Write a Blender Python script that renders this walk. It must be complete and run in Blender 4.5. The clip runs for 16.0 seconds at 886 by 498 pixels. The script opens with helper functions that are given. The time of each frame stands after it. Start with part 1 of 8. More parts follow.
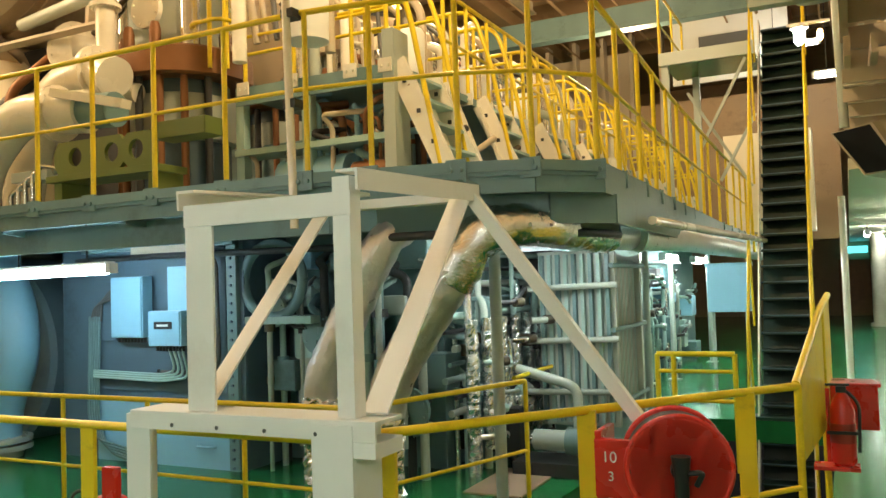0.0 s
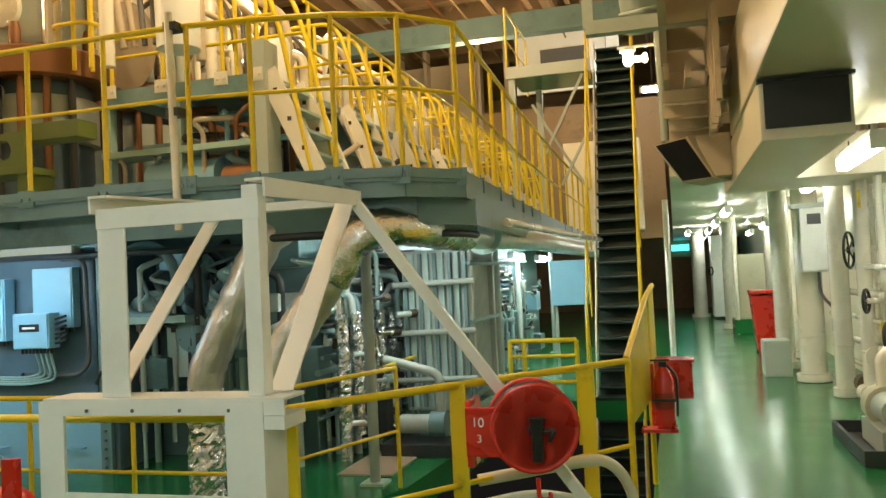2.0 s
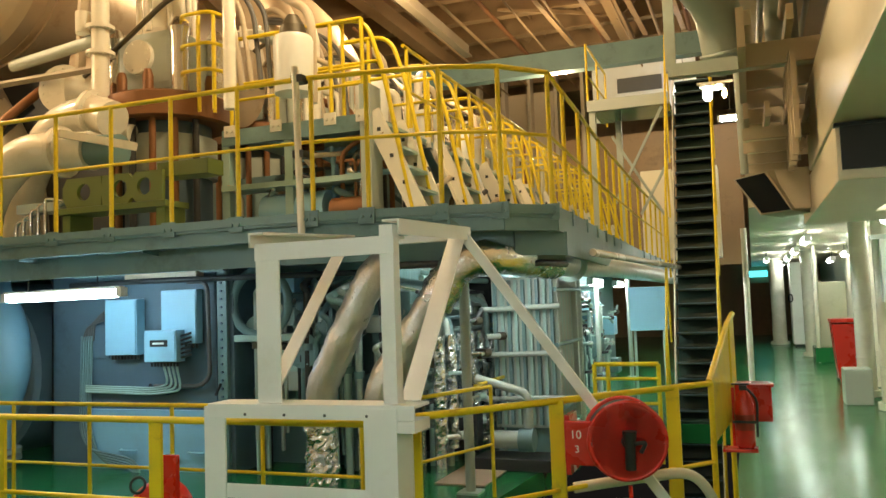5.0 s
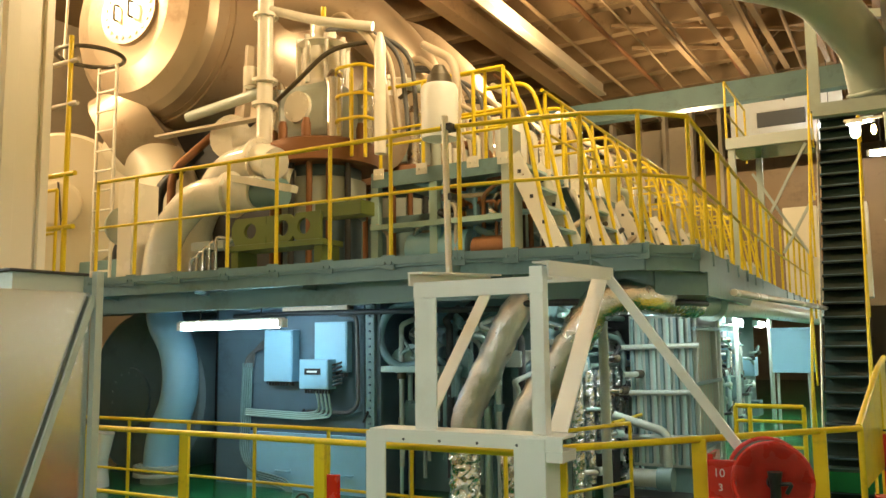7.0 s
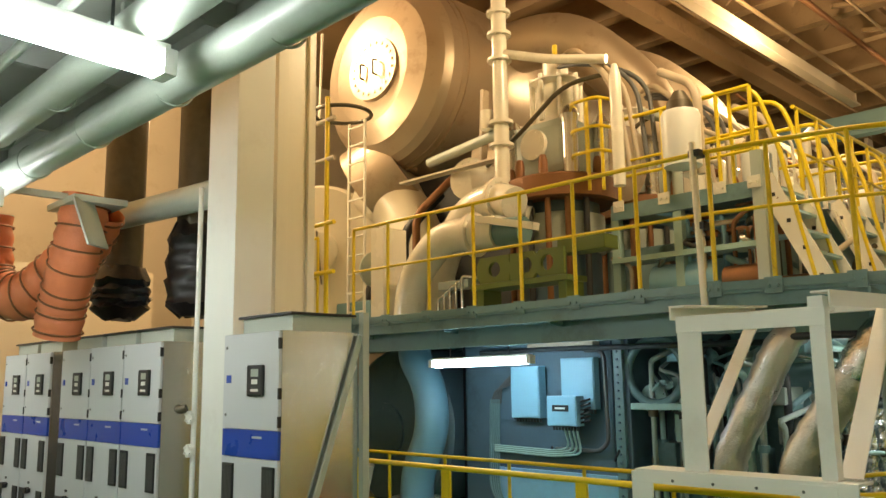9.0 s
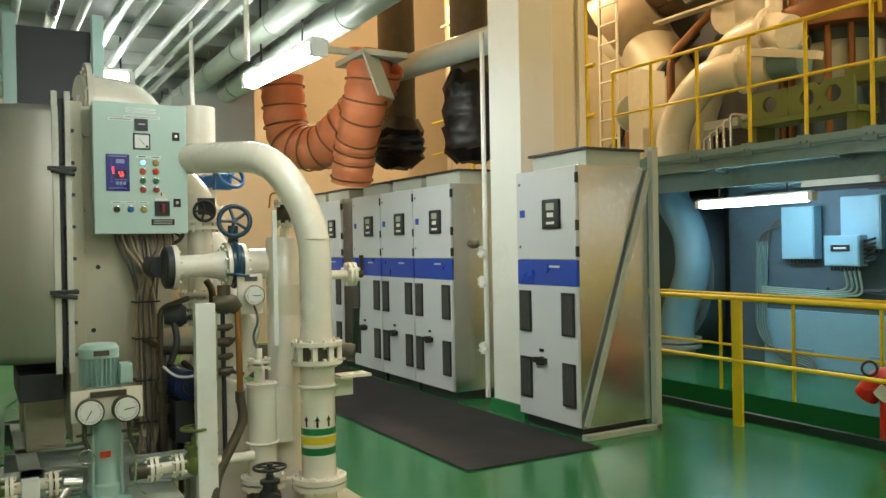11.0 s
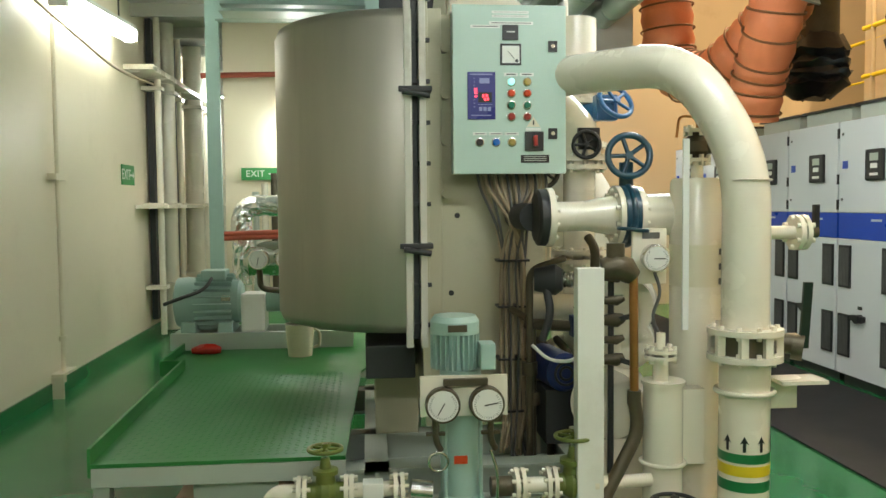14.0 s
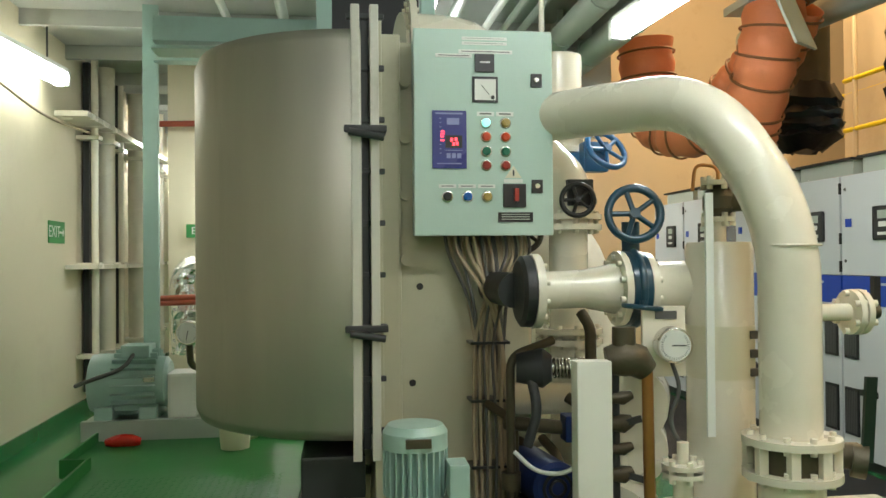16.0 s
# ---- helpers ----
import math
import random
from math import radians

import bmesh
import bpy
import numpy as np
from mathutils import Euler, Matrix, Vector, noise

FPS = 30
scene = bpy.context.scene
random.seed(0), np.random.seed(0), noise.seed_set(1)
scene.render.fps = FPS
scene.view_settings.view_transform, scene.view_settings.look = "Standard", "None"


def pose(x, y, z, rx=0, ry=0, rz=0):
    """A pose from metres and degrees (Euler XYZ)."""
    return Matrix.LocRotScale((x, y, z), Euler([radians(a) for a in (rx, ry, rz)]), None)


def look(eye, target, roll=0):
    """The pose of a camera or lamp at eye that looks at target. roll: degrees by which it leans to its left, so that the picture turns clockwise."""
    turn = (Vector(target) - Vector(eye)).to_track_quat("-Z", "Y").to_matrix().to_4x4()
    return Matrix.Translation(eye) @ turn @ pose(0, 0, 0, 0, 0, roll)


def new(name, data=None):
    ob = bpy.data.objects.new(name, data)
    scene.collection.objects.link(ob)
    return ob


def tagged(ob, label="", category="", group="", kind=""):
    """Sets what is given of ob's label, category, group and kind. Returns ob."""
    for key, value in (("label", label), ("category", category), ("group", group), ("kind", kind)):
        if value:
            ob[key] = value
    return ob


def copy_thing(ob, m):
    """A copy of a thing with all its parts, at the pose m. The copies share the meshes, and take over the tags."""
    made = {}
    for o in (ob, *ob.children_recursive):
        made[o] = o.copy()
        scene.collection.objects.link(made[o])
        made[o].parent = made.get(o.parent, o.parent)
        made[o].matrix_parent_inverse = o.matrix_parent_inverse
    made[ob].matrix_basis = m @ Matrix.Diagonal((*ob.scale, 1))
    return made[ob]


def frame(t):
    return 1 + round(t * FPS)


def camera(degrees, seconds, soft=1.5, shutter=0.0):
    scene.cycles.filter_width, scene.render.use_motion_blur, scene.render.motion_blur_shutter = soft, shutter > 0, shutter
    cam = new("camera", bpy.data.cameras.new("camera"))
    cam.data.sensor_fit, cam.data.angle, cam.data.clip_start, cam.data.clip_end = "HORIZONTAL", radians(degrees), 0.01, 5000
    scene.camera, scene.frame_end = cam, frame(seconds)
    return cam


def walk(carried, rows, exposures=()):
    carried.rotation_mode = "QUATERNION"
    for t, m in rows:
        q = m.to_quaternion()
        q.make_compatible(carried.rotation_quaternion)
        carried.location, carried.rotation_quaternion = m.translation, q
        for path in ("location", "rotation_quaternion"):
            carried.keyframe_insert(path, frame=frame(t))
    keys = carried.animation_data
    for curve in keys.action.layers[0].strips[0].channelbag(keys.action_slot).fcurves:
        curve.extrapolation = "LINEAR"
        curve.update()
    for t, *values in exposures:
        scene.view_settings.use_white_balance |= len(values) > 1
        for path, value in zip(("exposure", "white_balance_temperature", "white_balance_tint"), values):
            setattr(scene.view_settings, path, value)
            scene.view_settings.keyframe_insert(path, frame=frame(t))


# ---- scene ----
cam = camera(56.9, 16.0)
PATH = [
    (0, (0.056, 1.475, 1.671), (-0.831, 3.265, 1.758), -1.9),
    (0.5, (0.146, 1.352, 1.656), (-0.674, 3.173, 1.751), -2.0),
    (1, (0.179, 1.205, 1.644), (-0.536, 3.071, 1.728), -1.8),
    (1.5, (0.119, 1.041, 1.627), (-0.447, 2.958, 1.703), -2.3),
    (2, (0.103, 0.876, 1.639), (-0.44, 2.8, 1.714), -2.8),
    (2.5, (0.115, 0.79, 1.641), (-0.451, 2.706, 1.72), -2.9),
    (3, (0.132, 0.708, 1.652), (-0.489, 2.608, 1.712), -2.8),
    (3.2, (0.117, 0.67, 1.648), (-0.499, 2.572, 1.708), -2.7),
    (5.5, (0.062, 0.063, 1.678), (-0.655, 1.923, 1.84), -1.8),
    (6, (0.013, -0.082, 1.665), (-0.725, 1.767, 1.847), -1.6),
    (6.5, (0.044, -0.111, 1.676), (-0.814, 1.684, 1.878), -1.3),
    (7, (0.114, -0.137, 1.683), (-0.865, 1.593, 1.91), -0.7),
    (7.5, (0.154, -0.17, 1.689), (-0.878, 1.523, 1.95), -0.7),
    (8, (0.114, -0.212, 1.699), (-0.978, 1.437, 1.997), -1.1),
    (8.5, (0.04, -0.254, 1.702), (-1.184, 1.298, 2.009), -1.3),
    (9, (-0.033, -0.237, 1.696), (-1.438, 1.15, 2.014), -0.8),
    (9.2, (-0.052, -0.236, 1.705), (-1.501, 1.107, 2.019), -0.6),
    (11.3, (-0.336, -0.876, 1.472), (-2.131, 0.004, 1.412), -1.6),
    (11.5, (-0.404, -0.809, 1.469), (-2.248, -0.038, 1.406), -1.6),
    (12, (-0.637, -0.709, 1.448), (-2.583, -0.254, 1.378), -1.6),
    (12.5, (-0.889, -0.751, 1.456), (-2.852, -0.377, 1.373), -1.8),
    (13, (-1.07, -0.731, 1.457), (-3.04, -0.399, 1.356), -1.8),
    (13.5, (-1.311, -0.678, 1.451), (-3.295, -0.447, 1.347), -1.4),
    (14, (-1.531, -0.646, 1.456), (-3.519, -0.462, 1.345), -0.5),
    (14.5, (-1.764, -0.673, 1.481), (-3.749, -0.457, 1.376), -0.7),
    (15, (-1.939, -0.649, 1.473), (-3.921, -0.398, 1.375), -1.2),
    (15.5, (-2.166, -0.558, 1.495), (-4.151, -0.319, 1.431), -1.2),
    (16, (-2.247, -0.549, 1.506), (-4.229, -0.284, 1.528), -0.5),
]
EXPOSURES = [(0, 0.42), (1.5, 0.34), (3, 0.18), (5.5, 0.2), (6.5, 0.34), (7.5, 0.26), (8.5, 0.08), (9.5, 0.06), (11.3, 0.16), (12.5, 0.22), (14, 0.3), (15, 0.3), (16, 0.15)]
walk(cam, [(t, look(eye, target, roll)) for t, eye, target, roll in PATH], EXPOSURES)

# ---- light: an enclosed ship's engine room, lit by its own lamps ----
world = bpy.data.worlds.new("hold")
world.use_nodes = True
scene.world = world
world.node_tree.nodes["Background"].inputs[0].default_value = (0.9, 0.8, 0.7, 1)
world.node_tree.nodes["Background"].inputs[1].default_value = 0.008

WARM, COOL = (1.0, 0.74, 0.42), (0.88, 1.0, 0.90)


def area_lamp(name, where, towards, power, sx, sy, colour):
    lamp = bpy.data.lights.new(name, "AREA")
    lamp.shape, lamp.size, lamp.size_y = "RECTANGLE", sx, sy
    lamp.energy, lamp.color = power, colour
    ob = new(name, lamp)
    ob.matrix_world = look(where, towards)
    return tagged(ob, kind="structure")


def flood_lamp(name, where, power, colour, size=0.3):
    lamp = bpy.data.lights.new(name, "POINT")
    lamp.energy, lamp.color, lamp.shadow_soft_size = power, colour, size
    ob = new(name, lamp)
    ob.location = where
    return tagged(ob, kind="structure")


# sodium floods high up in the casing, above and beside the engine
for fx, fy, fz, fp in ((-11.4, 5.6, 8.0, 780), (-2.8, 7.0, 7.0, 560), (-5.0, 12.5, 6.8, 480), (-10.6, 5.0, 5.6, 330), (-3.8, 18.5, 6.4, 280)):
    flood_lamp("flood_light_source", (fx, fy, fz), fp, WARM)

# ---- building helpers ----
ORIGIN = {}
DATUM = Vector((0, 0, 0))


def datum(x=0.0, y=0.0, z=0.0):
    """Where the origin of the block of things that follows lies."""
    DATUM[:] = (x, y, z)


def frame_of(d):
    d = Vector(d).normalized()
    a = Vector((0, 0, 1)) if abs(d.z) < 0.9 else Vector((1, 0, 0))
    u = d.cross(a).normalized()
    return u, d.cross(u).normalized()


def box(bm, x0, y0, z0, x1, y1, z1, bevel=0.0):
    co = [(x0, y0, z0), (x1, y0, z0), (x1, y1, z0), (x0, y1, z0), (x0, y0, z1), (x1, y0, z1), (x1, y1, z1), (x0, y1, z1)]
    v = [bm.verts.new(c) for c in co]
    fs = [bm.faces.new([v[i] for i in q]) for q in ((3, 2, 1, 0), (4, 5, 6, 7), (0, 1, 5, 4), (1, 2, 6, 5), (2, 3, 7, 6), (3, 0, 4, 7))]
    if bevel:
        es = list({e for f in fs for e in f.edges})
        bmesh.ops.bevel(bm, geom=es, offset=bevel, segments=2, profile=0.7, affect="EDGES")
    return bm


def poly(bm, pts, z0, z1):
    lo, hi = [bm.verts.new((x, y, z0)) for x, y in pts], [bm.verts.new((x, y, z1)) for x, y in pts]
    bm.faces.new(lo[::-1]), bm.faces.new(hi)
    n = len(pts)
    for i in range(n):
        bm.faces.new((lo[i], lo[(i + 1) % n], hi[(i + 1) % n], hi[i]))
    return bm


def beam(bm, p, q, w, h, up=(0, 0, 1)):
    """A straight bar of section w (sideways) by h (along up) from p to q."""
    p, q = Vector(p), Vector(q)
    d = (q - p).normalized()
    s = d.cross(Vector(up))
    s = s.normalized() if s.length > 1e-4 else frame_of(d)[0]
    t = s.cross(d).normalized()
    ring = [s * a * w / 2 + t * b * h / 2 for a, b in ((-1, -1), (1, -1), (1, 1), (-1, 1))]
    a, b = [bm.verts.new(p + r) for r in ring], [bm.verts.new(q + r) for r in ring]
    bm.faces.new(a), bm.faces.new(b[::-1])
    for i in range(4):
        bm.faces.new((a[i], b[i], b[(i + 1) % 4], a[(i + 1) % 4]))
    return bm


def ibeam(bm, p, q, w, h, t, up=(0, 0, 1)):
    """A rolled H section from p to q: two flanges and a web."""
    p, q, up = Vector(p), Vector(q), Vector(up)
    d = (q - p).normalized()
    s = d.cross(up).normalized()
    t2 = s.cross(d).normalized()
    for sign in (-1, 1):
        o = t2 * sign * (h - t) / 2
        beam(bm, p + o, q + o, w, t, up)
    beam(bm, p, q, t, h - 2 * t, up)
    return bm


def sweep(bm, pts, r, seg=12, caps=True):
    """A round bar or pipe along pts; r is one radius or one for each point."""
    pts = [Vector(p) for p in pts]
    n = len(pts)
    rs = r if isinstance(r, (list, tuple)) else [r] * n
    u = None
    rings = []
    for i in range(n):
        d = (pts[min(i + 1, n - 1)] - pts[max(i - 1, 0)])
        d = d.normalized() if d.length > 1e-7 else Vector((0, 0, 1))
        if u is None:
            u = frame_of(d)[0]
        else:
            u = u - d * u.dot(d)
            u = u.normalized() if u.length > 1e-5 else frame_of(d)[0]
        w = d.cross(u)
        rings.append([bm.verts.new(pts[i] + (u * math.cos(a) + w * math.sin(a)) * rs[i]) for a in (2 * math.pi * k / seg for k in range(seg))])
    for a, b in zip(rings, rings[1:]):
        for k in range(seg):
            f = bm.faces.new((a[k], a[(k + 1) % seg], b[(k + 1) % seg], b[k]))
            f.smooth = True
    for i in range(1, n - 1):
        d0, d1 = pts[i] - pts[i - 1], pts[i + 1] - pts[i]
        if d0.length > 1e-6 and abs(rs[i] - rs[i - 1]) > 0.5 * d0.length or abs(rs[i + 1] - rs[i]) > 0.5 * d1.length:
            for k in range(seg):
                e = bm.edges.get((rings[i][k], rings[i][(k + 1) % seg]))
                if e:
                    e.smooth = False
    if caps:
        for ring, flip in ((rings[0], True), (rings[-1], False)):
            bm.faces.new(ring[::-1] if flip else ring)
            for k in range(seg):
                e = bm.edges.get((ring[k], ring[(k + 1) % seg]))
                if e:
                    e.smooth = False
    return bm


def cyl(bm, p, q, r, seg=16):
    return sweep(bm, [p, q], r, seg)


def rounded(pts, r, n=5):
    """The polyline pts with its corners rounded to radius r."""
    pts = [Vector(p) for p in pts]
    out = [pts[0]]
    for a, b, c in zip(pts, pts[1:], pts[2:]):
        k = min(r, (b - a).length * 0.49, (c - b).length * 0.49)
        p, q = b + (a - b).normalized() * k, b + (c - b).normalized() * k
        for i in range(n + 1):
            t = i / n
            out.append(p * (1 - t) ** 2 + b * 2 * t * (1 - t) + q * t * t)
    out.append(pts[-1])
    return out


def flange(bm, c, axis, r, t=0.025, bolts=8, seg=20, bolt=0.011):
    """A pipe flange with its ring of bolts, centred at c."""
    c, d = Vector(c), Vector(axis).normalized()
    sweep(bm, [c - d * t / 2, c + d * t / 2], r, seg)
    u, w = frame_of(d)
    for k in range(bolts):
        a = 2 * math.pi * (k + 0.5) / bolts
        o = c + (u * math.cos(a) + w * math.sin(a)) * r * 0.82
        sweep(bm, [o - d * (t / 2 + 0.014), o + d * (t / 2 + 0.014)], bolt, 6)
    return bm


def torus(bm, c, axis, R, r, seg=28, sub=8, a0=0.0, a1=2 * math.pi):
    c, d = Vector(c), Vector(axis).normalized()
    u, w = frame_of(d)
    full = abs(a1 - a0 - 2 * math.pi) < 1e-6
    pts = [c + (u * math.cos(a) + w * math.sin(a)) * R for a in (a0 + (a1 - a0) * k / seg for k in range(seg + 1))]
    return sweep(bm, pts, r, sub, caps=not full)


def plate_with_holes(bm, holes_centre_u, u0, u1, v0, v1, r, seg=16):
    """A flat plate in the (x, z) plane at y=0, with a row of round holes."""
    edges = [u0] + [0.5 * (a + b) for a, b in zip(holes_centre_u, holes_centre_u[1:])] + [u1]
    vm = 0.5 * (v0 + v1)
    for c, a, b in zip(holes_centre_u, edges, edges[1:]):
        inner, outer = [], []
        for k in range(seg):
            t = 2 * math.pi * (k + 0.5) / seg
            cu, sv = math.cos(t), math.sin(t)
            inner.append(bm.verts.new((c + r * cu, 0, vm + r * sv)))
            fu = ((b - c) if cu > 0 else (c - a)) / max(abs(cu), 1e-6)
            fv = ((v1 - vm)) / max(abs(sv), 1e-6)
            f = min(fu, fv)
            outer.append(bm.verts.new((c + f * cu, 0, vm + f * sv)))
        for k in range(seg):
            j = (k + 1) % seg
            bm.faces.new((inner[k], inner[j], outer[j], outer[k]))
    return bm


def thing(name, at, label, category, group="", kind=""):
    ob = new(name)
    ob.empty_display_size = 0.1
    ob.location = Vector(at) + DATUM
    ORIGIN[ob.name] = Vector(at) + DATUM
    return tagged(ob, label, category, group, kind)


def part(name, bm, material, parent=None, label="", kind=""):
    """Links bm, given in world places, as one mesh under parent."""
    bmesh.ops.recalc_face_normals(bm, faces=bm.faces)
    o = ORIGIN.get(parent.name, Vector()) if parent else Vector()
    if (DATUM - o).length:
        bm.transform(Matrix.Translation(DATUM - o))
    me = bpy.data.meshes.new(name)
    bm.to_mesh(me)
    bm.free()
    me.materials.append(material)
    ob = new(name, me)
    if parent:
        ob.parent = parent
        ORIGIN[ob.name] = o
    return tagged(ob, label, kind=kind)


def solo(name, bm, material, label, category, group="", kind=""):
    return tagged(part(name, bm, material), label, category, group, kind)


def bolted(name, mat, parent, c, axis, r, t=0.025, bolts=8, seg=20, bolt=0.011, label=""):
    """A flange as a part of parent, with each bolt a part of the flange."""
    ob = part(name, flange(B(), c, axis, r, t, 0, seg), mat, parent, label)
    c, d = Vector(c), Vector(axis).normalized()
    u, w = frame_of(d)
    bm = sweep(B(), [-d * (t / 2 + 0.014), d * (t / 2 + 0.014)], bolt, 6)
    me = bpy.data.meshes.new("bolt")
    bm.to_mesh(me)
    bm.free()
    me.materials.append(mat)
    for k in range(bolts):
        a = 2 * math.pi * (k + 0.5) / bolts
        b = new("bolt", me)
        b.parent = ob
        b.location = c + (u * math.cos(a) + w * math.sin(a)) * r * 0.82 + DATUM - ORIGIN[ob.name]
        tagged(b)
    return ob


def B():
    return bmesh.new()


# ---- materials ----
def material(name, colour, rough=0.5, metal=0.0, vary=0.12, scale=3.0, grain=0.0, bump=0.0, bump_scale=60.0, stain=None, stain_amount=0.0, coat=0.0, stretch=(1, 1, 1), stain_scale=1.7, spec=0.5):
    m = bpy.data.materials.new(name)
    m.use_nodes = True
    nt = m.node_tree
    bsdf = nt.nodes["Principled BSDF"]
    link = nt.links.new
    geo = nt.nodes.new("ShaderNodeNewGeometry")
    mp = nt.nodes.new("ShaderNodeMapping")
    mp.inputs["Scale"].default_value = stretch
    link(geo.outputs["Position"], mp.inputs["Vector"])
    big = nt.nodes.new("ShaderNodeTexNoise")
    big.inputs["Scale"].default_value, big.inputs["Detail"].default_value = scale, 5
    link(mp.outputs[0], big.inputs["Vector"])
    lo = [c * (1 - vary) for c in colour]
    hi = [min(1, c * (1 + vary)) for c in colour]
    ramp = nt.nodes.new("ShaderNodeMix")
    ramp.data_type = "RGBA"
    ramp.inputs[6].default_value, ramp.inputs[7].default_value = (*lo, 1), (*hi, 1)
    link(big.outputs["Fac"], ramp.inputs[0])
    out = ramp.outputs[2]
    if stain:
        sn = nt.nodes.new("ShaderNodeTexNoise")
        sn.inputs["Scale"].default_value, sn.inputs["Detail"].default_value, sn.inputs["Roughness"].default_value = stain_scale, 8, 0.7
        link(mp.outputs[0], sn.inputs["Vector"])
        rr = nt.nodes.new("ShaderNodeMapRange")
        rr.inputs[1].default_value, rr.inputs[2].default_value, rr.inputs[3].default_value, rr.inputs[4].default_value = 0.55, 0.75, 0, stain_amount
        link(sn.outputs["Fac"], rr.inputs[0])
        mx = nt.nodes.new("ShaderNodeMix")
        mx.data_type = "RGBA"
        mx.inputs[7].default_value = (*stain, 1)
        link(rr.outputs[0], mx.inputs[0]), link(out, mx.inputs[6])
        out = mx.outputs[2]
    link(out, bsdf.inputs["Base Color"])
    bsdf.inputs["Metallic"].default_value = metal
    bsdf.inputs["Specular IOR Level"].default_value = spec
    rn = nt.nodes.new("ShaderNodeMapRange")
    rn.inputs[3].default_value, rn.inputs[4].default_value = max(0.03, rough - 0.12), min(1, rough + 0.12)
    link(big.outputs["Fac"], rn.inputs[0]), link(rn.outputs[0], bsdf.inputs["Roughness"])
    if coat:
        bsdf.inputs["Coat Weight"].default_value, bsdf.inputs["Coat Roughness"].default_value = coat, 0.12
    if bump:
        fine = nt.nodes.new("ShaderNodeTexNoise")
        fine.inputs["Scale"].default_value, fine.inputs["Detail"].default_value = bump_scale, 4
        link(mp.outputs[0], fine.inputs["Vector"])
        bp = nt.nodes.new("ShaderNodeBump")
        bp.inputs["Strength"].default_value, bp.inputs["Distance"].default_value = bump, 0.01
        link(fine.outputs["Fac"], bp.inputs["Height"]), link(bp.outputs[0], bsdf.inputs["Normal"])
    return m


def glow(name, colour, strength):
    m = bpy.data.materials.new(name)
    m.use_nodes = True
    b = m.node_tree.nodes["Principled BSDF"]
    b.inputs["Base Color"].default_value = (*colour, 1)
    b.inputs["Emission Color"].default_value, b.inputs["Emission Strength"].default_value = (*colour, 1), strength
    return m


RUST = (0.16, 0.07, 0.03)
M_FLOOR = material("green deck paint", (0.018, 0.175, 0.052), 0.22, vary=0.16, scale=1.3, bump=0.05, bump_scale=5, stain=(0.02, 0.11, 0.04), stain_amount=0.3, coat=0.2, spec=0.3)
M_PLATE = material("green chequer plate paint", (0.03, 0.185, 0.045), 0.42, vary=0.16, scale=2.2, bump=0.06, bump_scale=20, stain=(0.045, 0.11, 0.045), stain_amount=0.35, spec=0.22)
M_MAT = material("black rubber matting", (0.012, 0.013, 0.015), 0.75, vary=0.2, bump=0.3, bump_scale=120)
M_CREAM = material("cream wall paint", (0.76, 0.69, 0.52), 0.36, vary=0.06, scale=0.8, bump=0.12, bump_scale=3, stain=(0.50, 0.42, 0.28), stain_amount=0.22)
M_PIPEW = material("cream pipe enamel", (0.80, 0.755, 0.63), 0.26, vary=0.05, scale=2.5, bump=0.05, bump_scale=25, stain=(0.45, 0.36, 0.22), stain_amount=0.18, coat=0.3)
M_WHITE = material("white steel paint", (0.80, 0.81, 0.76), 0.35, vary=0.05, scale=3, bump=0.08, bump_scale=14, stain=(0.45, 0.38, 0.27), stain_amount=0.25)
M_YELLOW = material("yellow rail enamel", (0.78, 0.58, 0.015), 0.34, vary=0.10, scale=6, bump=0.1, bump_scale=40, stain=(0.25, 0.16, 0.03), stain_amount=0.55, stain_scale=7)
M_TEAL = material("grey-green engine paint", (0.16, 0.27, 0.27), 0.42, vary=0.18, scale=2.2, bump=0.12, bump_scale=20, stain=(0.05, 0.06, 0.05), stain_amount=0.55)
M_TEAL_LIGHT = material("pale green machine paint", (0.36, 0.52, 0.47), 0.35, vary=0.08, scale=4, bump=0.08, bump_scale=30, stain=(0.2, 0.22, 0.18), stain_amount=0.3)
M_NAVY = material("dark blue-grey engine block paint", (0.085, 0.145, 0.185), 0.5, vary=0.25, scale=2.5, bump=0.15, bump_scale=18, stain=(0.02, 0.02, 0.02), stain_amount=0.5)
M_SKY = material("pale blue enclosure paint", (0.27, 0.52, 0.66), 0.38, vary=0.07, scale=2.5, bump=0.06, bump_scale=20, stain=(0.2, 0.28, 0.32), stain_amount=0.3)
M_STEEL = material("brushed stainless steel", (0.70, 0.70, 0.69), 0.24, metal=1.0, vary=0.08, scale=2.0, bump=0.05, bump_scale=3, stretch=(1, 1, 0.35))
M_DRUM = material("dull stainless shell", (0.47, 0.445, 0.385), 0.46, metal=0.8, vary=0.20, scale=7, bump=0.10, bump_scale=9, stain=(0.30, 0.27, 0.21), stain_amount=0.5, stretch=(1, 1, 0.12), stain_scale=3)
M_FOIL = material("crinkled aluminium foil", (0.80, 0.81, 0.81), 0.24, metal=1.0, vary=0.08, scale=14, bump=0.55, bump_scale=48)
M_LAGGING = material("dusty foil lagging", (0.70, 0.69, 0.66), 0.32, metal=0.7, vary=0.12, scale=12, bump=0.5, bump_scale=42, stain=(0.34, 0.30, 0.24), stain_amount=0.35)
M_BLUEGREY = material("pale blue-grey cooler paint", (0.21, 0.31, 0.34), 0.42, vary=0.14, scale=2.0, bump=0.1, bump_scale=18, stain=(0.08, 0.09, 0.09), stain_amount=0.45)
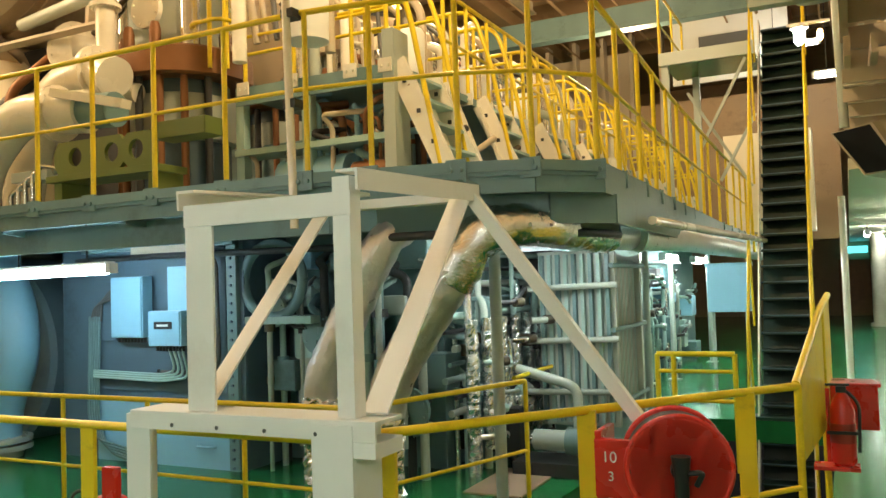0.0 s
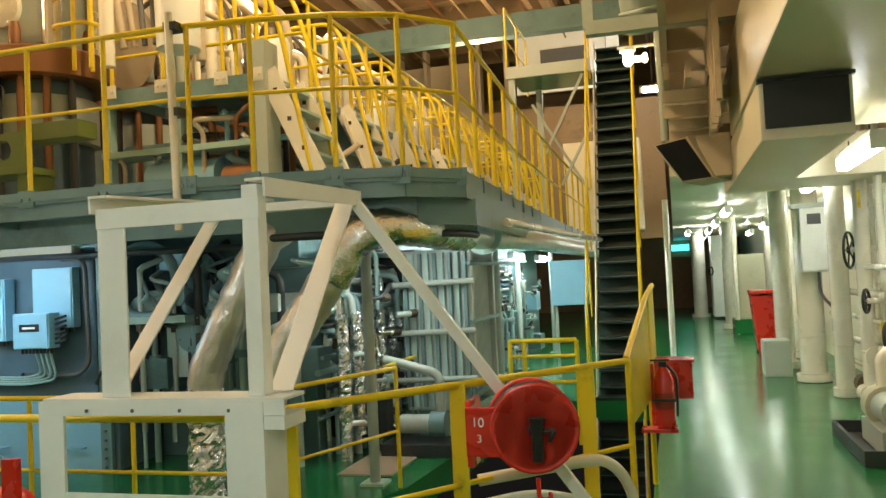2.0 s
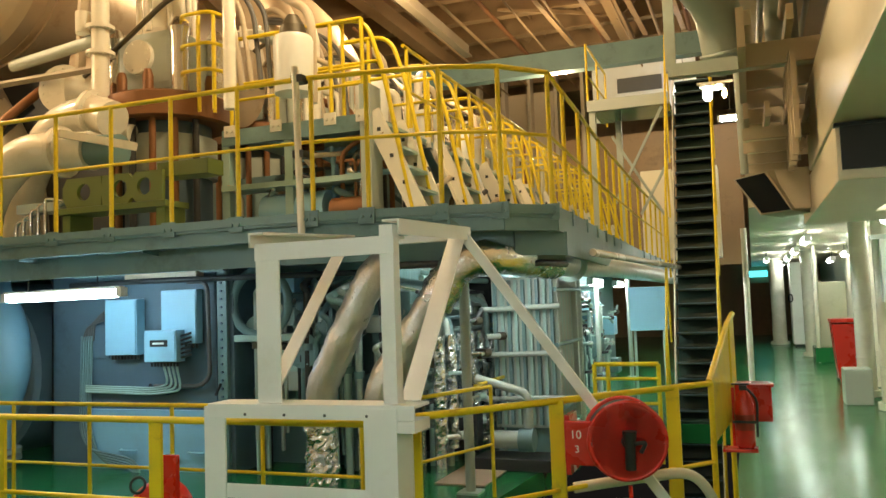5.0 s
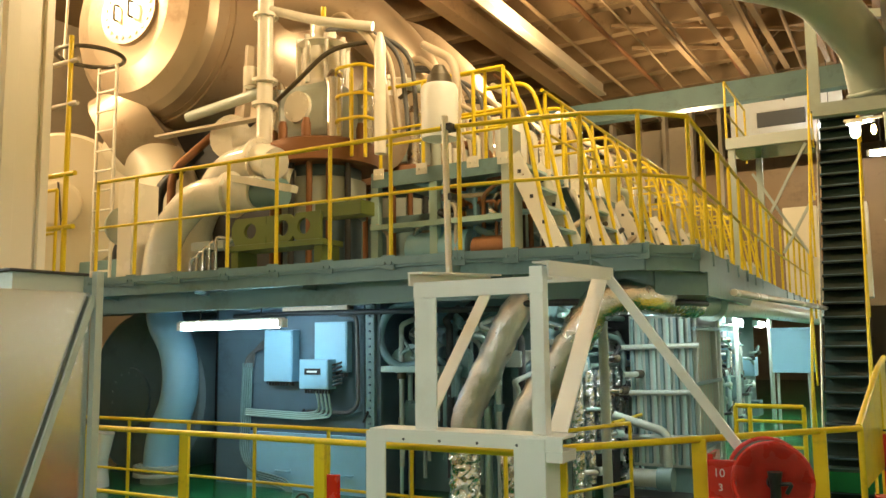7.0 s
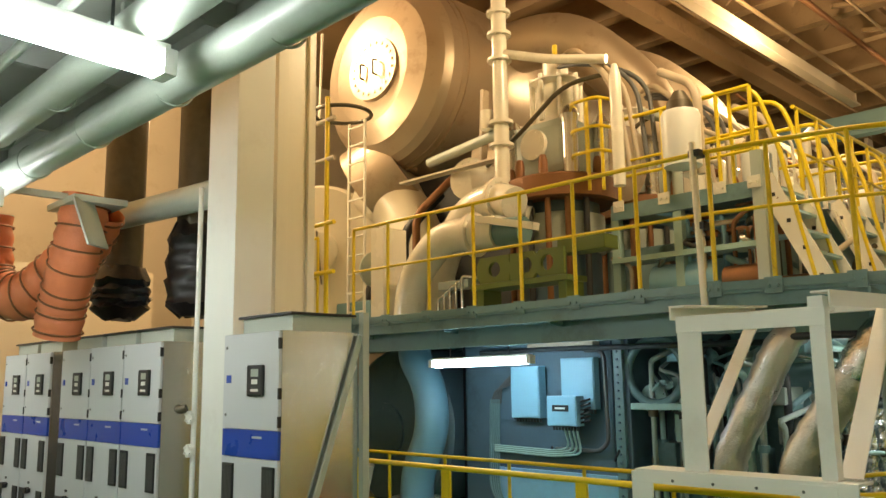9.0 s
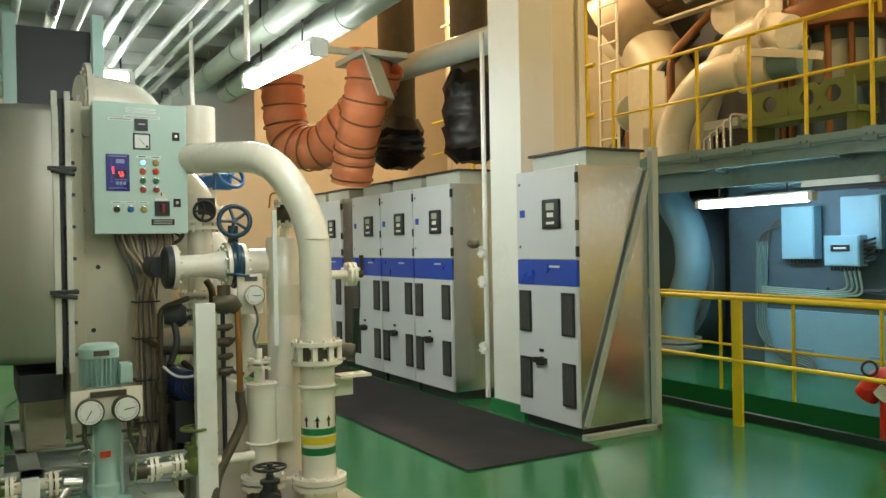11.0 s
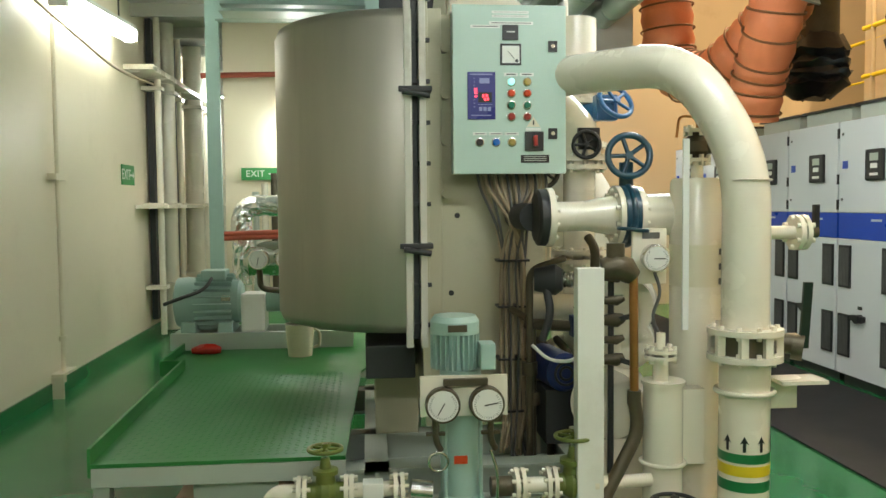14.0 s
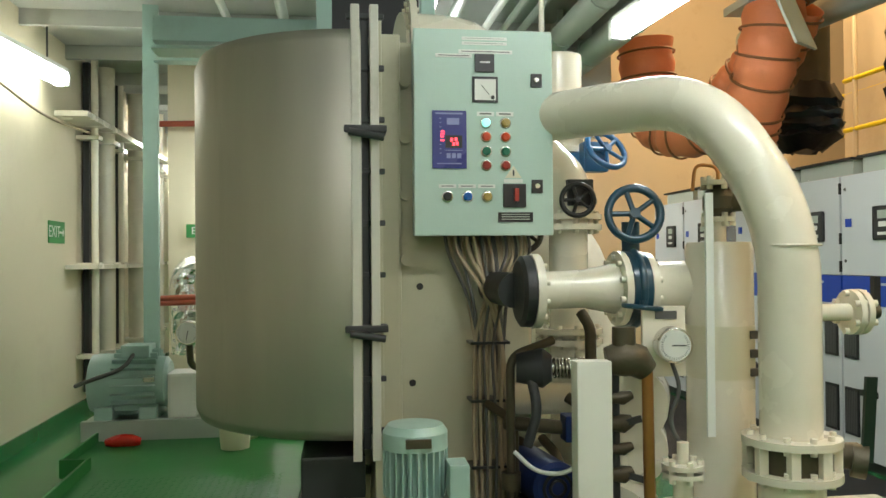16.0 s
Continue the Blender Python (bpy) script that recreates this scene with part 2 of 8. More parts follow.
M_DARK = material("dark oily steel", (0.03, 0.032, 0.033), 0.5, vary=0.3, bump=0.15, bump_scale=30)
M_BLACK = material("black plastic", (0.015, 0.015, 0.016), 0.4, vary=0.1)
M_RUST = material("heat-browned casting", (0.24, 0.105, 0.04), 0.5, metal=0.3, vary=0.25, scale=5, bump=0.1, bump_scale=30)
M_OLIVE = material("olive green bracket paint", (0.13, 0.17, 0.035), 0.45, vary=0.12, bump=0.1)
M_GREYPIPE = material("grey-green pipe paint", (0.42, 0.47, 0.41), 0.35, vary=0.08, scale=2, bump=0.06, bump_scale=18, stain=(0.25, 0.24, 0.18), stain_amount=0.3)
M_DECK = material("grey deckhead paint", (0.42, 0.43, 0.40), 0.6, vary=0.12, scale=1.2, bump=0.15, bump_scale=12)
M_TAN = material("cream-tan casing paint", (0.53, 0.44, 0.31), 0.55, vary=0.12, scale=0.9, bump=0.12, bump_scale=5, stain=(0.3, 0.2, 0.1), stain_amount=0.3)
# brown with darker patches, shared by roof, far wall and far partition
M_ROOF = material("dark brown roof paint", (0.31, 0.20, 0.10), 0.6, vary=0.22, scale=0.9, bump=0.15, bump_scale=8, stain=(0.12, 0.075, 0.035), stain_amount=0.6)
M_TURBO = material("silver heat-resisting paint", (0.50, 0.40, 0.28), 0.40, metal=0.6, vary=0.16, scale=1.5, bump=0.08, bump_scale=10, stain=(0.2, 0.11, 0.05), stain_amount=0.6)
M_RED = material("red fire equipment enamel", (0.62, 0.022, 0.012), 0.28, vary=0.08, scale=5, bump=0.04, stain=(0.2, 0.02, 0.01), stain_amount=0.3, coat=0.3)
M_ORANGE = material("orange ducting fabric", (0.70, 0.22, 0.09), 0.55, vary=0.14, scale=6, bump=0.35, bump_scale=30)
M_BLUE = material("blue valve enamel", (0.02, 0.13, 0.33), 0.32, vary=0.12, bump=0.05, coat=0.3)
M_MOTORBLUE = material("navy blue motor paint", (0.008, 0.022, 0.11), 0.35, vary=0.15, bump=0.06)
M_PRUSSIAN = material("dark blue-green valve enamel", (0.008, 0.05, 0.085), 0.32, vary=0.15, bump=0.06, coat=0.3)
M_CABINET = material("light grey cabinet powder coat", (0.60, 0.62, 0.64), 0.42, vary=0.03, scale=1.5, bump=0.03, bump_scale=90)
M_STRIPE = material("blue cabinet band", (0.012, 0.06, 0.42), 0.3, vary=0.08)
M_BRASS = material("tarnished copper pipe", (0.45, 0.22, 0.08), 0.35, metal=0.9, vary=0.25, scale=14, bump=0.1)
M_BRONZE = material("oil-stained bronze valve", (0.10, 0.085, 0.055), 0.45, metal=0.5, vary=0.3, scale=12, bump=0.2)
M_OLIVEPLATE = material("olive-cream end plate paint", (0.47, 0.45, 0.32), 0.42, vary=0.10, scale=2, bump=0.08, bump_scale=12, stain=(0.28, 0.25, 0.15), stain_amount=0.45)
M_PANEL = material("pale green control panel paint", (0.47, 0.62, 0.55), 0.33, vary=0.03, scale=2, bump=0.03, bump_scale=70)
M_DIAL = material("white dial face", (0.78, 0.78, 0.74), 0.35, vary=0.05)
M_CHROME = material("worn bright metal", (0.62, 0.60, 0.55), 0.25, metal=1.0, vary=0.1)
M_CABLE = material("grey cable sheath", (0.10, 0.10, 0.095), 0.5, vary=0.2)
M_CABLE_BROWN = material("oil-browned cable sheath", (0.36, 0.29, 0.19), 0.42, vary=0.3, scale=9)
M_BUCKET = material("cream plastic bucket", (0.72, 0.68, 0.52), 0.4, vary=0.05)
M_TREAD = material("dark green stair tread paint", (0.007, 0.024, 0.015), 0.5, vary=0.3, scale=3, bump=0.15)
M_SIGN = material("green exit sign", (0.05, 0.28, 0.08), 0.4, vary=0.05)
M_WOOD = material("plywood board", (0.36, 0.25, 0.16), 0.6, vary=0.15, scale=4)
M_TUBE = glow("fluorescent tube", (0.95, 1.0, 0.97), 42.0)
M_TUBE_WALL = glow("bulkhead fluorescent tube", (0.96, 1.0, 0.92), 14.0)
M_TUBE_SIDE = glow("gallery fluorescent tube", (0.90, 1.0, 0.98), 80.0)
M_TUBE_SOFT = glow("passage fluorescent tube", (0.94, 1.0, 0.95), 20.0)
M_LED_RED = glow("red led digits", (1.0, 0.05, 0.08), 3.0)
M_LENS_CYAN = glow("lit cyan lens", (0.35, 0.95, 0.85), 0.8)
M_BTN_RED = material("red orange button", (0.62, 0.06, 0.015), 0.3, vary=0.05)
M_BTN_DKRED = material("dark red button", (0.32, 0.03, 0.02), 0.3, vary=0.05)
M_BTN_GREEN = material("green button", (0.01, 0.16, 0.09), 0.3, vary=0.05)
M_BTN_AMBER = material("unlit amber lens", (0.42, 0.30, 0.08), 0.3, vary=0.05)
M_BTN_BLUE = material("blue button", (0.01, 0.13, 0.5), 0.3, vary=0.05)
M_LABELPLATE = material("white engraved label", (0.76, 0.78, 0.74), 0.4, vary=0.04)


# ---- the setting ----
def struct(name, bm, material, label=""):
    return tagged(part(name, bm, material), label, kind="structure")


bm = B()
poly(bm, [(-17, -3.05), (2.65, -3.05), (2.65, 36), (-0.14, 36), (-0.14, 6.45), (-1.72, 4.6), (-17, 4.6)], -0.25, 0)
poly(bm, [(-17, 5.6), (-2.6, 5.6), (-2.05, 7.1), (-1.75, 11.5), (-0.14, 11.5), (-0.14, 36), (-17, 36)], -0.25, 0)
struct("floor", bm, M_FLOOR, "glossy green painted steel deck")
struct("floor_lower", box(B(), -17, 3.6, -3.2, 2.65, 13, -3.0), M_FLOOR, "lower deck seen down the opening")
bm = B()
box(bm, -17, 4.6, 0, -1.72, 4.65, 0.07)
beam(bm, (-1.72, 4.62, 0.035), (-0.14, 6.45, 0.035), 0.05, 0.07)
struct("trim", bm, M_TREAD, "low coaming round the deck opening")

# walls that close the place
struct("wall_south", box(B(), -17.2, -3.25, -0.25, 2.85, -3.05, 5.2), M_CREAM, "cream painted steel bulkhead")
struct("wall_west", box(B(), -17.2, -3.05, -0.25, -17.0, 36, 11.2), M_TAN)
struct("wall_east", box(B(), 2.65, -3.05, -0.25, 2.85, 36, 9.6), M_CREAM, "cream painted ship's side")
struct("wall_casing_south", box(B(), -17.2, 1.75, 3.62, 2.65, 1.9, 9.6), M_TAN)
# decks above
struct("ceiling_west", box(B(), -17, -3.05, 3.55, 2.65, 1.9, 3.62), M_DECK)
struct("ceiling_east", box(B(), 0.1, 11.4, 2.78, 2.65, 36, 2.9), M_CREAM)
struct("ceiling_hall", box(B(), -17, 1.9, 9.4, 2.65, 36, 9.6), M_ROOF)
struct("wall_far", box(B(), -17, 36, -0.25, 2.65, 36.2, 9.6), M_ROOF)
# bulkhead closing the water plant space to the west, with the opening beside it
struct("wall_plant_west", box(B(), -16.3, -3.05, 0, -16.1, 1.7, 3.55), M_CREAM, "cream bulkhead behind the water plant")
# baseboard painted green along the south bulkhead
struct("baseboard", box(B(), -17, -3.05, 0, 2.65, -3.035, 0.12), M_FLOOR)

# ---- engine hall ----
def rail_run(name, pts, top, mids, label, posts, r=0.022, base=0.0, group="guard rails", flat_posts=False, mat=None, foot=None):
    """A guard rail along the plan points pts: a top rail, middle rails and posts."""
    mat = mat or M_YELLOW
    o = thing(name, (pts[0][0], pts[0][1], base), label, "railing", group)
    part("top_rail", sweep(B(), [(x, y, base + top) for x, y in pts], r, 10), mat, o)
    for h in mids:
        part("middle_rail", sweep(B(), [(x, y, base + h) for x, y in pts], r * 0.75, 8), mat, o)
    for x, y in posts:
        if flat_posts:
            part("post", box(B(), x - 0.045, y - 0.012, base, x + 0.045, y + 0.012, base + top), mat, o)
        else:
            part("post", sweep(B(), [(x, y, base), (x, y, base + top)], r * 0.95, 10), mat, o)
        if foot:
            bm = B()
            box(bm, x - 0.07, y - 0.055, base - 0.10, x + 0.07, y - 0.035, base + 0.03)
            for dx in (-0.035, 0.035):
                sweep(bm, [(x + dx, y - 0.055, base - 0.04), (x + dx, y - 0.075, base - 0.04)], 0.016, 8)
            part("foot_bracket", bm, foot, o)
    return o


def along(p, q, n):
    return [(p[0] + (q[0] - p[0]) * i / n, p[1] + (q[1] - p[1]) * i / n) for i in range(n + 1)]


rail_run("guard_rail", [(-6.2, 4.42), (-1.79, 4.42)], 1.02, [0.52], "yellow painted steel guard rail at the deck opening", [(-5.9, 4.42), (-4.75, 4.42), (-3.45, 4.42), (-1.72, 4.46)], flat_posts=True)
rail_run("guard_rail", [(-1.77, 4.45), (-0.23, 6.38)], 1.05, [0.5], "yellow guard rail carrying a fire hose reel", [(-1.1, 5.29), (-0.47, 6.08)], flat_posts=True)
rail_run("guard_rail", [(-9, 5.62), (-2.62, 5.62), (-2.1, 7.1)], 0.95, [0.45], "thin yellow guard rail along the engine front", along((-8.5, 5.62), (-2.62, 5.62), 7) + [(-2.1, 7.1)], r=0.018)
rail_run("guard_rail", [(-1.5, 8.8), (-0.85, 8.8)], 1.0, [0.85, 0.6], "yellow guard rail at the head of the lower stair", [(-1.5, 8.8), (-1.36, 8.8), (-0.85, 8.8)], r=0.024)
datum(-0.66, 0.43, 0.0)
o = thing("stair_guard", (0.44, 5.95, 0), "yellow steel plate guard along the stair opening", "railing")
def upright_plate(p, q, za, zb, t=0.014):
    """An upright steel plate from plan point p to q, its top sloping from za to zb."""
    bm = B()
    d = (Vector((*q, 0)) - Vector((*p, 0))).normalized()
    n = Vector((-d.y, d.x, 0)) * t / 2
    co = [Vector((*p, 0.62)), Vector((*q, 0.66)), Vector((*q, zb)), Vector((*p, za))]
    a, b = [bm.verts.new(c + n) for c in co], [bm.verts.new(c - n) for c in co]
    bm.faces.new(a), bm.faces.new(b[::-1])
    for i in range(4):
        bm.faces.new((a[i], b[i], b[(i + 1) % 4], a[(i + 1) % 4]))
    return bm


for p, q, za, zb in (((0.43, 5.95), (0.53, 6.9), 1.06, 1.42), ((0.53, 6.95), (0.56, 7.7), 1.45, 1.5)):
    part("plate", upright_plate(p, q, za, zb), M_YELLOW, o)
    part("post", sweep(B(), [(p[0], p[1], 0), (p[0], p[1], za)], 0.022, 10), M_YELLOW, o)
part("top_rail", sweep(B(), rounded([(0.42, 5.94, 1.06), (0.53, 6.9, 1.43), (0.56, 7.7, 1.5)], 0.1), 0.024, 10), M_YELLOW, o)

datum(0, 0, -0.085)
# platform round the engine
PLAT = [(-13, 5.98), (-3.2, 5.98), (-2.2, 6.18), (-1.72, 6.37), (-1.38, 6.75), (-1.42, 8.2), (-1.5, 10), (-1.6, 14), (-1.7, 24), (-13, 24)]
platform = thing("engine_platform", (-5, 6.2, 2.5), "grey-green steel gallery deck round the main engine", "platform", kind="structure")
part("deck_plate", poly(B(), PLAT, 2.44, 2.52), M_TEAL, platform)
EDGE = PLAT[:9]
for p, q in zip(EDGE, EDGE[1:]):
    part("edge_girder", beam(B(), (p[0], p[1] + 0.05, 2.40), (q[0], q[1] + 0.05, 2.40), 0.03, 0.14), M_TEAL, platform)
    part("lower_girder", beam(B(), (p[0], p[1] + 0.3, 2.24), (q[0], q[1] + 0.3, 2.24), 0.05, 0.2), M_TEAL, platform)
    part("edge_strip", beam(B(), (p[0], p[1] - 0.005, 2.5), (q[0], q[1] - 0.005, 2.5), 0.03, 0.07), M_TEAL, platform)
for i in range(12):
    yy = 6.6 + i * 1.1
    part("cross_beam", beam(B(), (-12, yy + 0.4, 2.36), (-1.75, yy + 0.4, 2.36), 0.08, 0.16), M_TEAL, platform)
for i in range(6):
    xx = -9.3 + i * 1.45
    part("bracket", beam(B(), (xx, 6.05, 2.36), (xx, 6.65, 2.30), 0.02, 0.1), M_TEAL, platform)
# curved plate under the corner
bm = B()
arc = [(-2.75 + 1.25 * math.sin(a), 7.62 - 1.3 * math.cos(a)) for a in (math.radians(-5 + 8 * k) for k in range(13))]
lo = [bm.verts.new((x, y, 2.10)) for x, y in arc]
hi = [bm.verts.new((x, y, 2.43)) for x, y in arc]
for k in range(12):
    f = bm.faces.new((lo[k], lo[k + 1], hi[k + 1], hi[k]))
    f.smooth = True
bmesh.ops.solidify(bm, geom=bm.faces, thickness=0.03)
part("corner_skirt", bm, M_TEAL_LIGHT, platform)
part("corner_lip", sweep(B(), [(x, y - 0.01, 2.09) for x, y in arc], 0.03, 8), M_DARK, platform)

# rails on the platform
fr = [(-7.95, 6.02), (-3.25, 6.02), (-2.72, 6.1), (-2.16, 6.22), (-1.73, 6.42), (-1.41, 6.79), (-1.46, 8.2), (-1.54, 10), (-1.64, 14), (-1.74, 23)]
posts = [(x, 6.02) for x in (-7.95, -7.3, -6.6, -5.91, -5.26, -4.6, -3.91, -3.2)] + [(-2.74, 6.1), (-2.16, 6.22), (-1.73, 6.42), (-1.41, 6.79), (-1.44, 7.5)]
posts += [(-1.46 - 0.03 * k, 8.3 + 0.75 * k) for k in range(8)] + [(-1.64 - 0.011 * k, 14.3 + k) for k in range(9)]
rail_run("gallery_rail", fr, 1.13, [0.6], "yellow guard rail on the engine gallery", posts, base=2.52, foot=M_TEAL, r=0.021)
rail_run("gallery_rail", [(-12.5, 6.02), (-8.7, 6.02)], 1.13, [0.6], "yellow guard rail on the engine gallery", [(-11.2, 6.02), (-10.2, 6.02), (-9.4, 6.02), (-8.7, 6.02)], base=2.52, foot=M_TEAL, r=0.021)
datum(-0.3, -0.2, -0.1)
o = thing("gallery_post", (-2.97, 6.17, 2.3), "worn cream pipe post clamped to the gallery rail", "post")
part("pipe", sweep(B(), [(-2.97, 6.15, 2.18), (-3.0, 6.15, 3.75)], 0.03, 10), M_PIPEW, o)
part("clamp", box(B(), -3.03, 6.13, 3.0, -2.93, 6.24, 3.06), M_DARK, o)
part("clamp", box(B(), -3.03, 6.13, 3.62, -2.93, 6.24, 3.68), M_DARK, o)

datum(-0.78, 0.56, -0.09)
# ---- the main engine ----
eng = thing("main_engine", (-5, 7, 0), "tall grey-green marine diesel engine with pale blue front panels", "engine")
part("front_casing", box(B(), -6.72, 6.95, -0.2, -4.25, 8.6, 2.42, 0.03), M_NAVY, eng)
part("recess_back", box(B(), -4.25, 7.6, -0.2, -2.5, 8.6, 2.42, 0.02), M_TEAL, eng)
part("side_casing", box(B(), -9.0, 8.6, -0.2, -2.5, 21, 2.42, 0.03), M_TEAL, eng)
part("cylinder_block", box(B(), -6.2, 8.9, 2.53, -3.4, 21, 3.55, 0.03), M_TEAL, eng)
part("lower_door", box(B(), -6.17, 6.915, -0.1, -4.42, 6.95, 0.74, 0.01), M_SKY, eng, "pale blue crankcase door")
part("upper_panel", box(B(), -6.2, 6.925, 0.8, -4.45, 6.95, 2.2, 0.008), M_NAVY, eng)
part("backing_plate", box(B(), -6.12, 6.90, 1.3, -5.86, 6.925, 1.66, 0.005), M_NAVY, eng)
part("frame_strip", box(B(), -4.42, 6.90, -0.1, -4.3, 6.95, 2.3, 0.008), M_TEAL, eng)
part("top_flange", box(B(), -6.3, 6.85, 2.2, -4.3, 6.95, 2.26), M_TEAL, eng)
for k in range(2):
    part("door_dog", beam(B(), (-5.35 + 0.9 * k, 6.90, 0.9), (-5.28 + 0.9 * k, 6.89, 1.02), 0.02, 0.02), M_BLACK, eng)
    part("grab_handle", sweep(B(), rounded([(-5.7 + 0.9 * k, 6.92, 0.3), (-5.7 + 0.9 * k, 6.87, 0.3), (-5.5 + 0.9 * k, 6.87, 0.3), (-5.5 + 0.9 * k, 6.92, 0.3)], 0.02), 0.012, 8), M_SKY, eng)
for k in range(26):
    part("bolt", sweep(B(), [(-4.36, 6.905, -0.05 + 0.085 * k), (-4.36, 6.88, -0.05 + 0.085 * k)], 0.014, 6), M_NAVY, eng)


def junction_box(x0, z0, x1, z1, y1, depth, label):
    o = thing("junction_box", ((x0 + x1) / 2, y1, z0), label, "junction box", "boxes on the engine front")
    part("body", box(B(), x0, y1 - depth, z0, x1, y1, z1, 0.008), M_SKY, o)
    part("lid", box(B(), x0 + 0.012, y1 - depth - 0.012, z0 + 0.012, x1 - 0.012, y1 - depth, z1 - 0.012, 0.004), M_SKY, o)
    for k in range(9):
        xx = x0 + 0.04 + (x1 - x0 - 0.08) * k / 8
        part("cable_gland", sweep(B(), [(xx, y1 - depth / 2, z0), (xx, y1 - depth / 2, z0 - 0.05)], 0.014, 8), M_DARK, o)
    return o


junction_box(-5.79, 1.34, -5.36, 1.94, 6.90, 0.13, "pale blue junction box with cable glands on the engine")
junction_box(-5.06, 1.45, -4.6, 2.02, 6.90, 0.10, "pale blue junction box with cable glands on the engine")
o = junction_box(-5.15, 1.27, -4.74, 1.60, 6.78, 0.14, "small pale blue control box with a dark name plate")
part("name_plate", box(B(), -5.06, 6.618, 1.43, -4.84, 6.63, 1.50, 0.004), M_BLACK, o, "black name plate")
part("print", box(B(), -5.02, 6.613, 1.455, -4.88, 6.619, 1.475), M_DIAL, o)
for k in range(6):
    part("cable_gland", sweep(B(), [(-4.74, 6.72, 1.31 + 0.045 * k), (-4.60, 6.70, 1.34 + 0.045 * k)], 0.012, 8), M_DARK, o)
o = thing("engine_conduits", (-5.2, 6.88, 0.3), "grey cable conduits curving over the engine front", "cables")
for k in range(4):
    part("conduit", sweep(B(), rounded([(-4.97 + 0.055 * k, 6.72, 1.24), (-4.97 + 0.055 * k, 6.8, 1.02 - 0.02 * k), (-5.2, 6.84, 0.98 - 0.022 * k), (-6.15, 6.86, 1.0 - 0.022 * k)], 0.1, 5), 0.012, 8), M_TEAL_LIGHT, o)
for k in range(5):
    part("conduit", sweep(B(), rounded([(-6.22 + 0.035 * k, 6.88, 1.55), (-6.25 + 0.035 * k, 6.87, 0.5), (-6.1 + 0.04 * k, 6.85, 0.3 - 0.03 * k), (-5.4, 6.8, 0.22 - 0.03 * k), (-5.3, 6.8, -0.2)], 0.15, 5), 0.013, 8), M_TEAL, o)
for k in range(5):
    part("conduit", sweep(B(), rounded([(-6.2 + 0.035 * k, 6.88, 1.5), (-6.15 + 0.03 * k, 6.87, 1.65 + 0.02 * k), (-5.8, 6.86, 1.75 + 0.03 * k)], 0.12, 5), 0.011, 8), M_CABLE, o)
part("conduit", sweep(B(), rounded([(-4.75, 6.85, 2.1), (-4.5, 6.85, 2.1), (-4.48, 6.85, 1.1), (-4.6, 6.85, 1.0), (-5.2, 6.85, 1.0)], 0.12, 5), 0.024, 10), M_CABLE, o)
part("conduit", sweep(B(), rounded([(-6.3, 6.8, 2.12), (-5.2, 6.8, 2.13), (-2.5, 6.75, 2.1)], 0.1), 0.03, 8), M_DARK, o)
o = thing("warm_plate", (-5.1, 7.3, 2.1), "tan painted casting above the junction boxes", "casting")
part("block", box(B(), -5.55, 6.8, 2.13, -4.6, 7.2, 2.30, 0.03), M_TAN, o)

# clutter of pipes and housings in the recess and along the side
rng = random.Random(21)
o = thing("engine_pipework", (-3.4, 7.3, 0), "dense grey-green pipes, valves and housings on the engine front corner", "pipes")
for i in range(34):
    x0, y0 = -4.2 + 1.7 * rng.random(), 7.0 + 0.5 * rng.random()
    z0, z1 = 0.1 + 0.9 * rng.random(), 1.3 + 0.8 * rng.random()
    r = 0.015 + 0.035 * rng.random()
    pts = [(x0, y0, z0 - 0.4), (x0, y0, z1), (x0 + 0.5 * (rng.random() - 0.5), y0 - 0.2 * rng.random(), z1 + 0.05), (x0 + 0.5 * (rng.random() - 0.5), y0 + 0.3, z1 + 0.2)]
    part("pipe", sweep(B(), rounded(pts, 0.1), r, 10), rng.choice([M_TEAL, M_GREYPIPE, M_TEAL_LIGHT, M_DARK]), o)
    part("fitting", sweep(B(), [(x0, y0, 0.5 * (z0 + z1)), (x0, y0, 0.5 * (z0 + z1) + 0.07)], r * 1.9, 10), rng.choice([M_TEAL, M_BRONZE, M_DARK]), o)
for i in range(16):
    x0, z0 = -4.2 + 1.5 * rng.random(), 0.1 + 1.9 * rng.random()
    w, h = 0.12 + 0.3 * rng.random(), 0.08 + 0.25 * rng.random()
    part("housing", box(B(), x0, 7.15 + 0.2 * rng.random(), z0, x0 + w, 7.6, z0 + h, 0.02), rng.choice([M_TEAL, M_TEAL_LIGHT, M_SKY, M_GREYPIPE]), o)
for i in range(6):
    c = (-4.1 + 1.5 * rng.random(), 7.12, 0.4 + 1.5 * rng.random())
    bolted("cover", rng.choice([M_TEAL, M_TEAL_LIGHT]), o, c, (0, 1, 0), 0.1 + 0.1 * rng.random(), 0.05, 8)
part("bearing_arch", torus(B(), (-3.95, 7.0, 1.85), (0, 1, 0), 0.34, 0.05, 24, 8), M_TEAL, o)
part("bearing_shelf", box(B(), -4.25, 6.95, 1.45, -3.5, 7.3, 1.52, 0.01), M_TEAL_LIGHT, o)

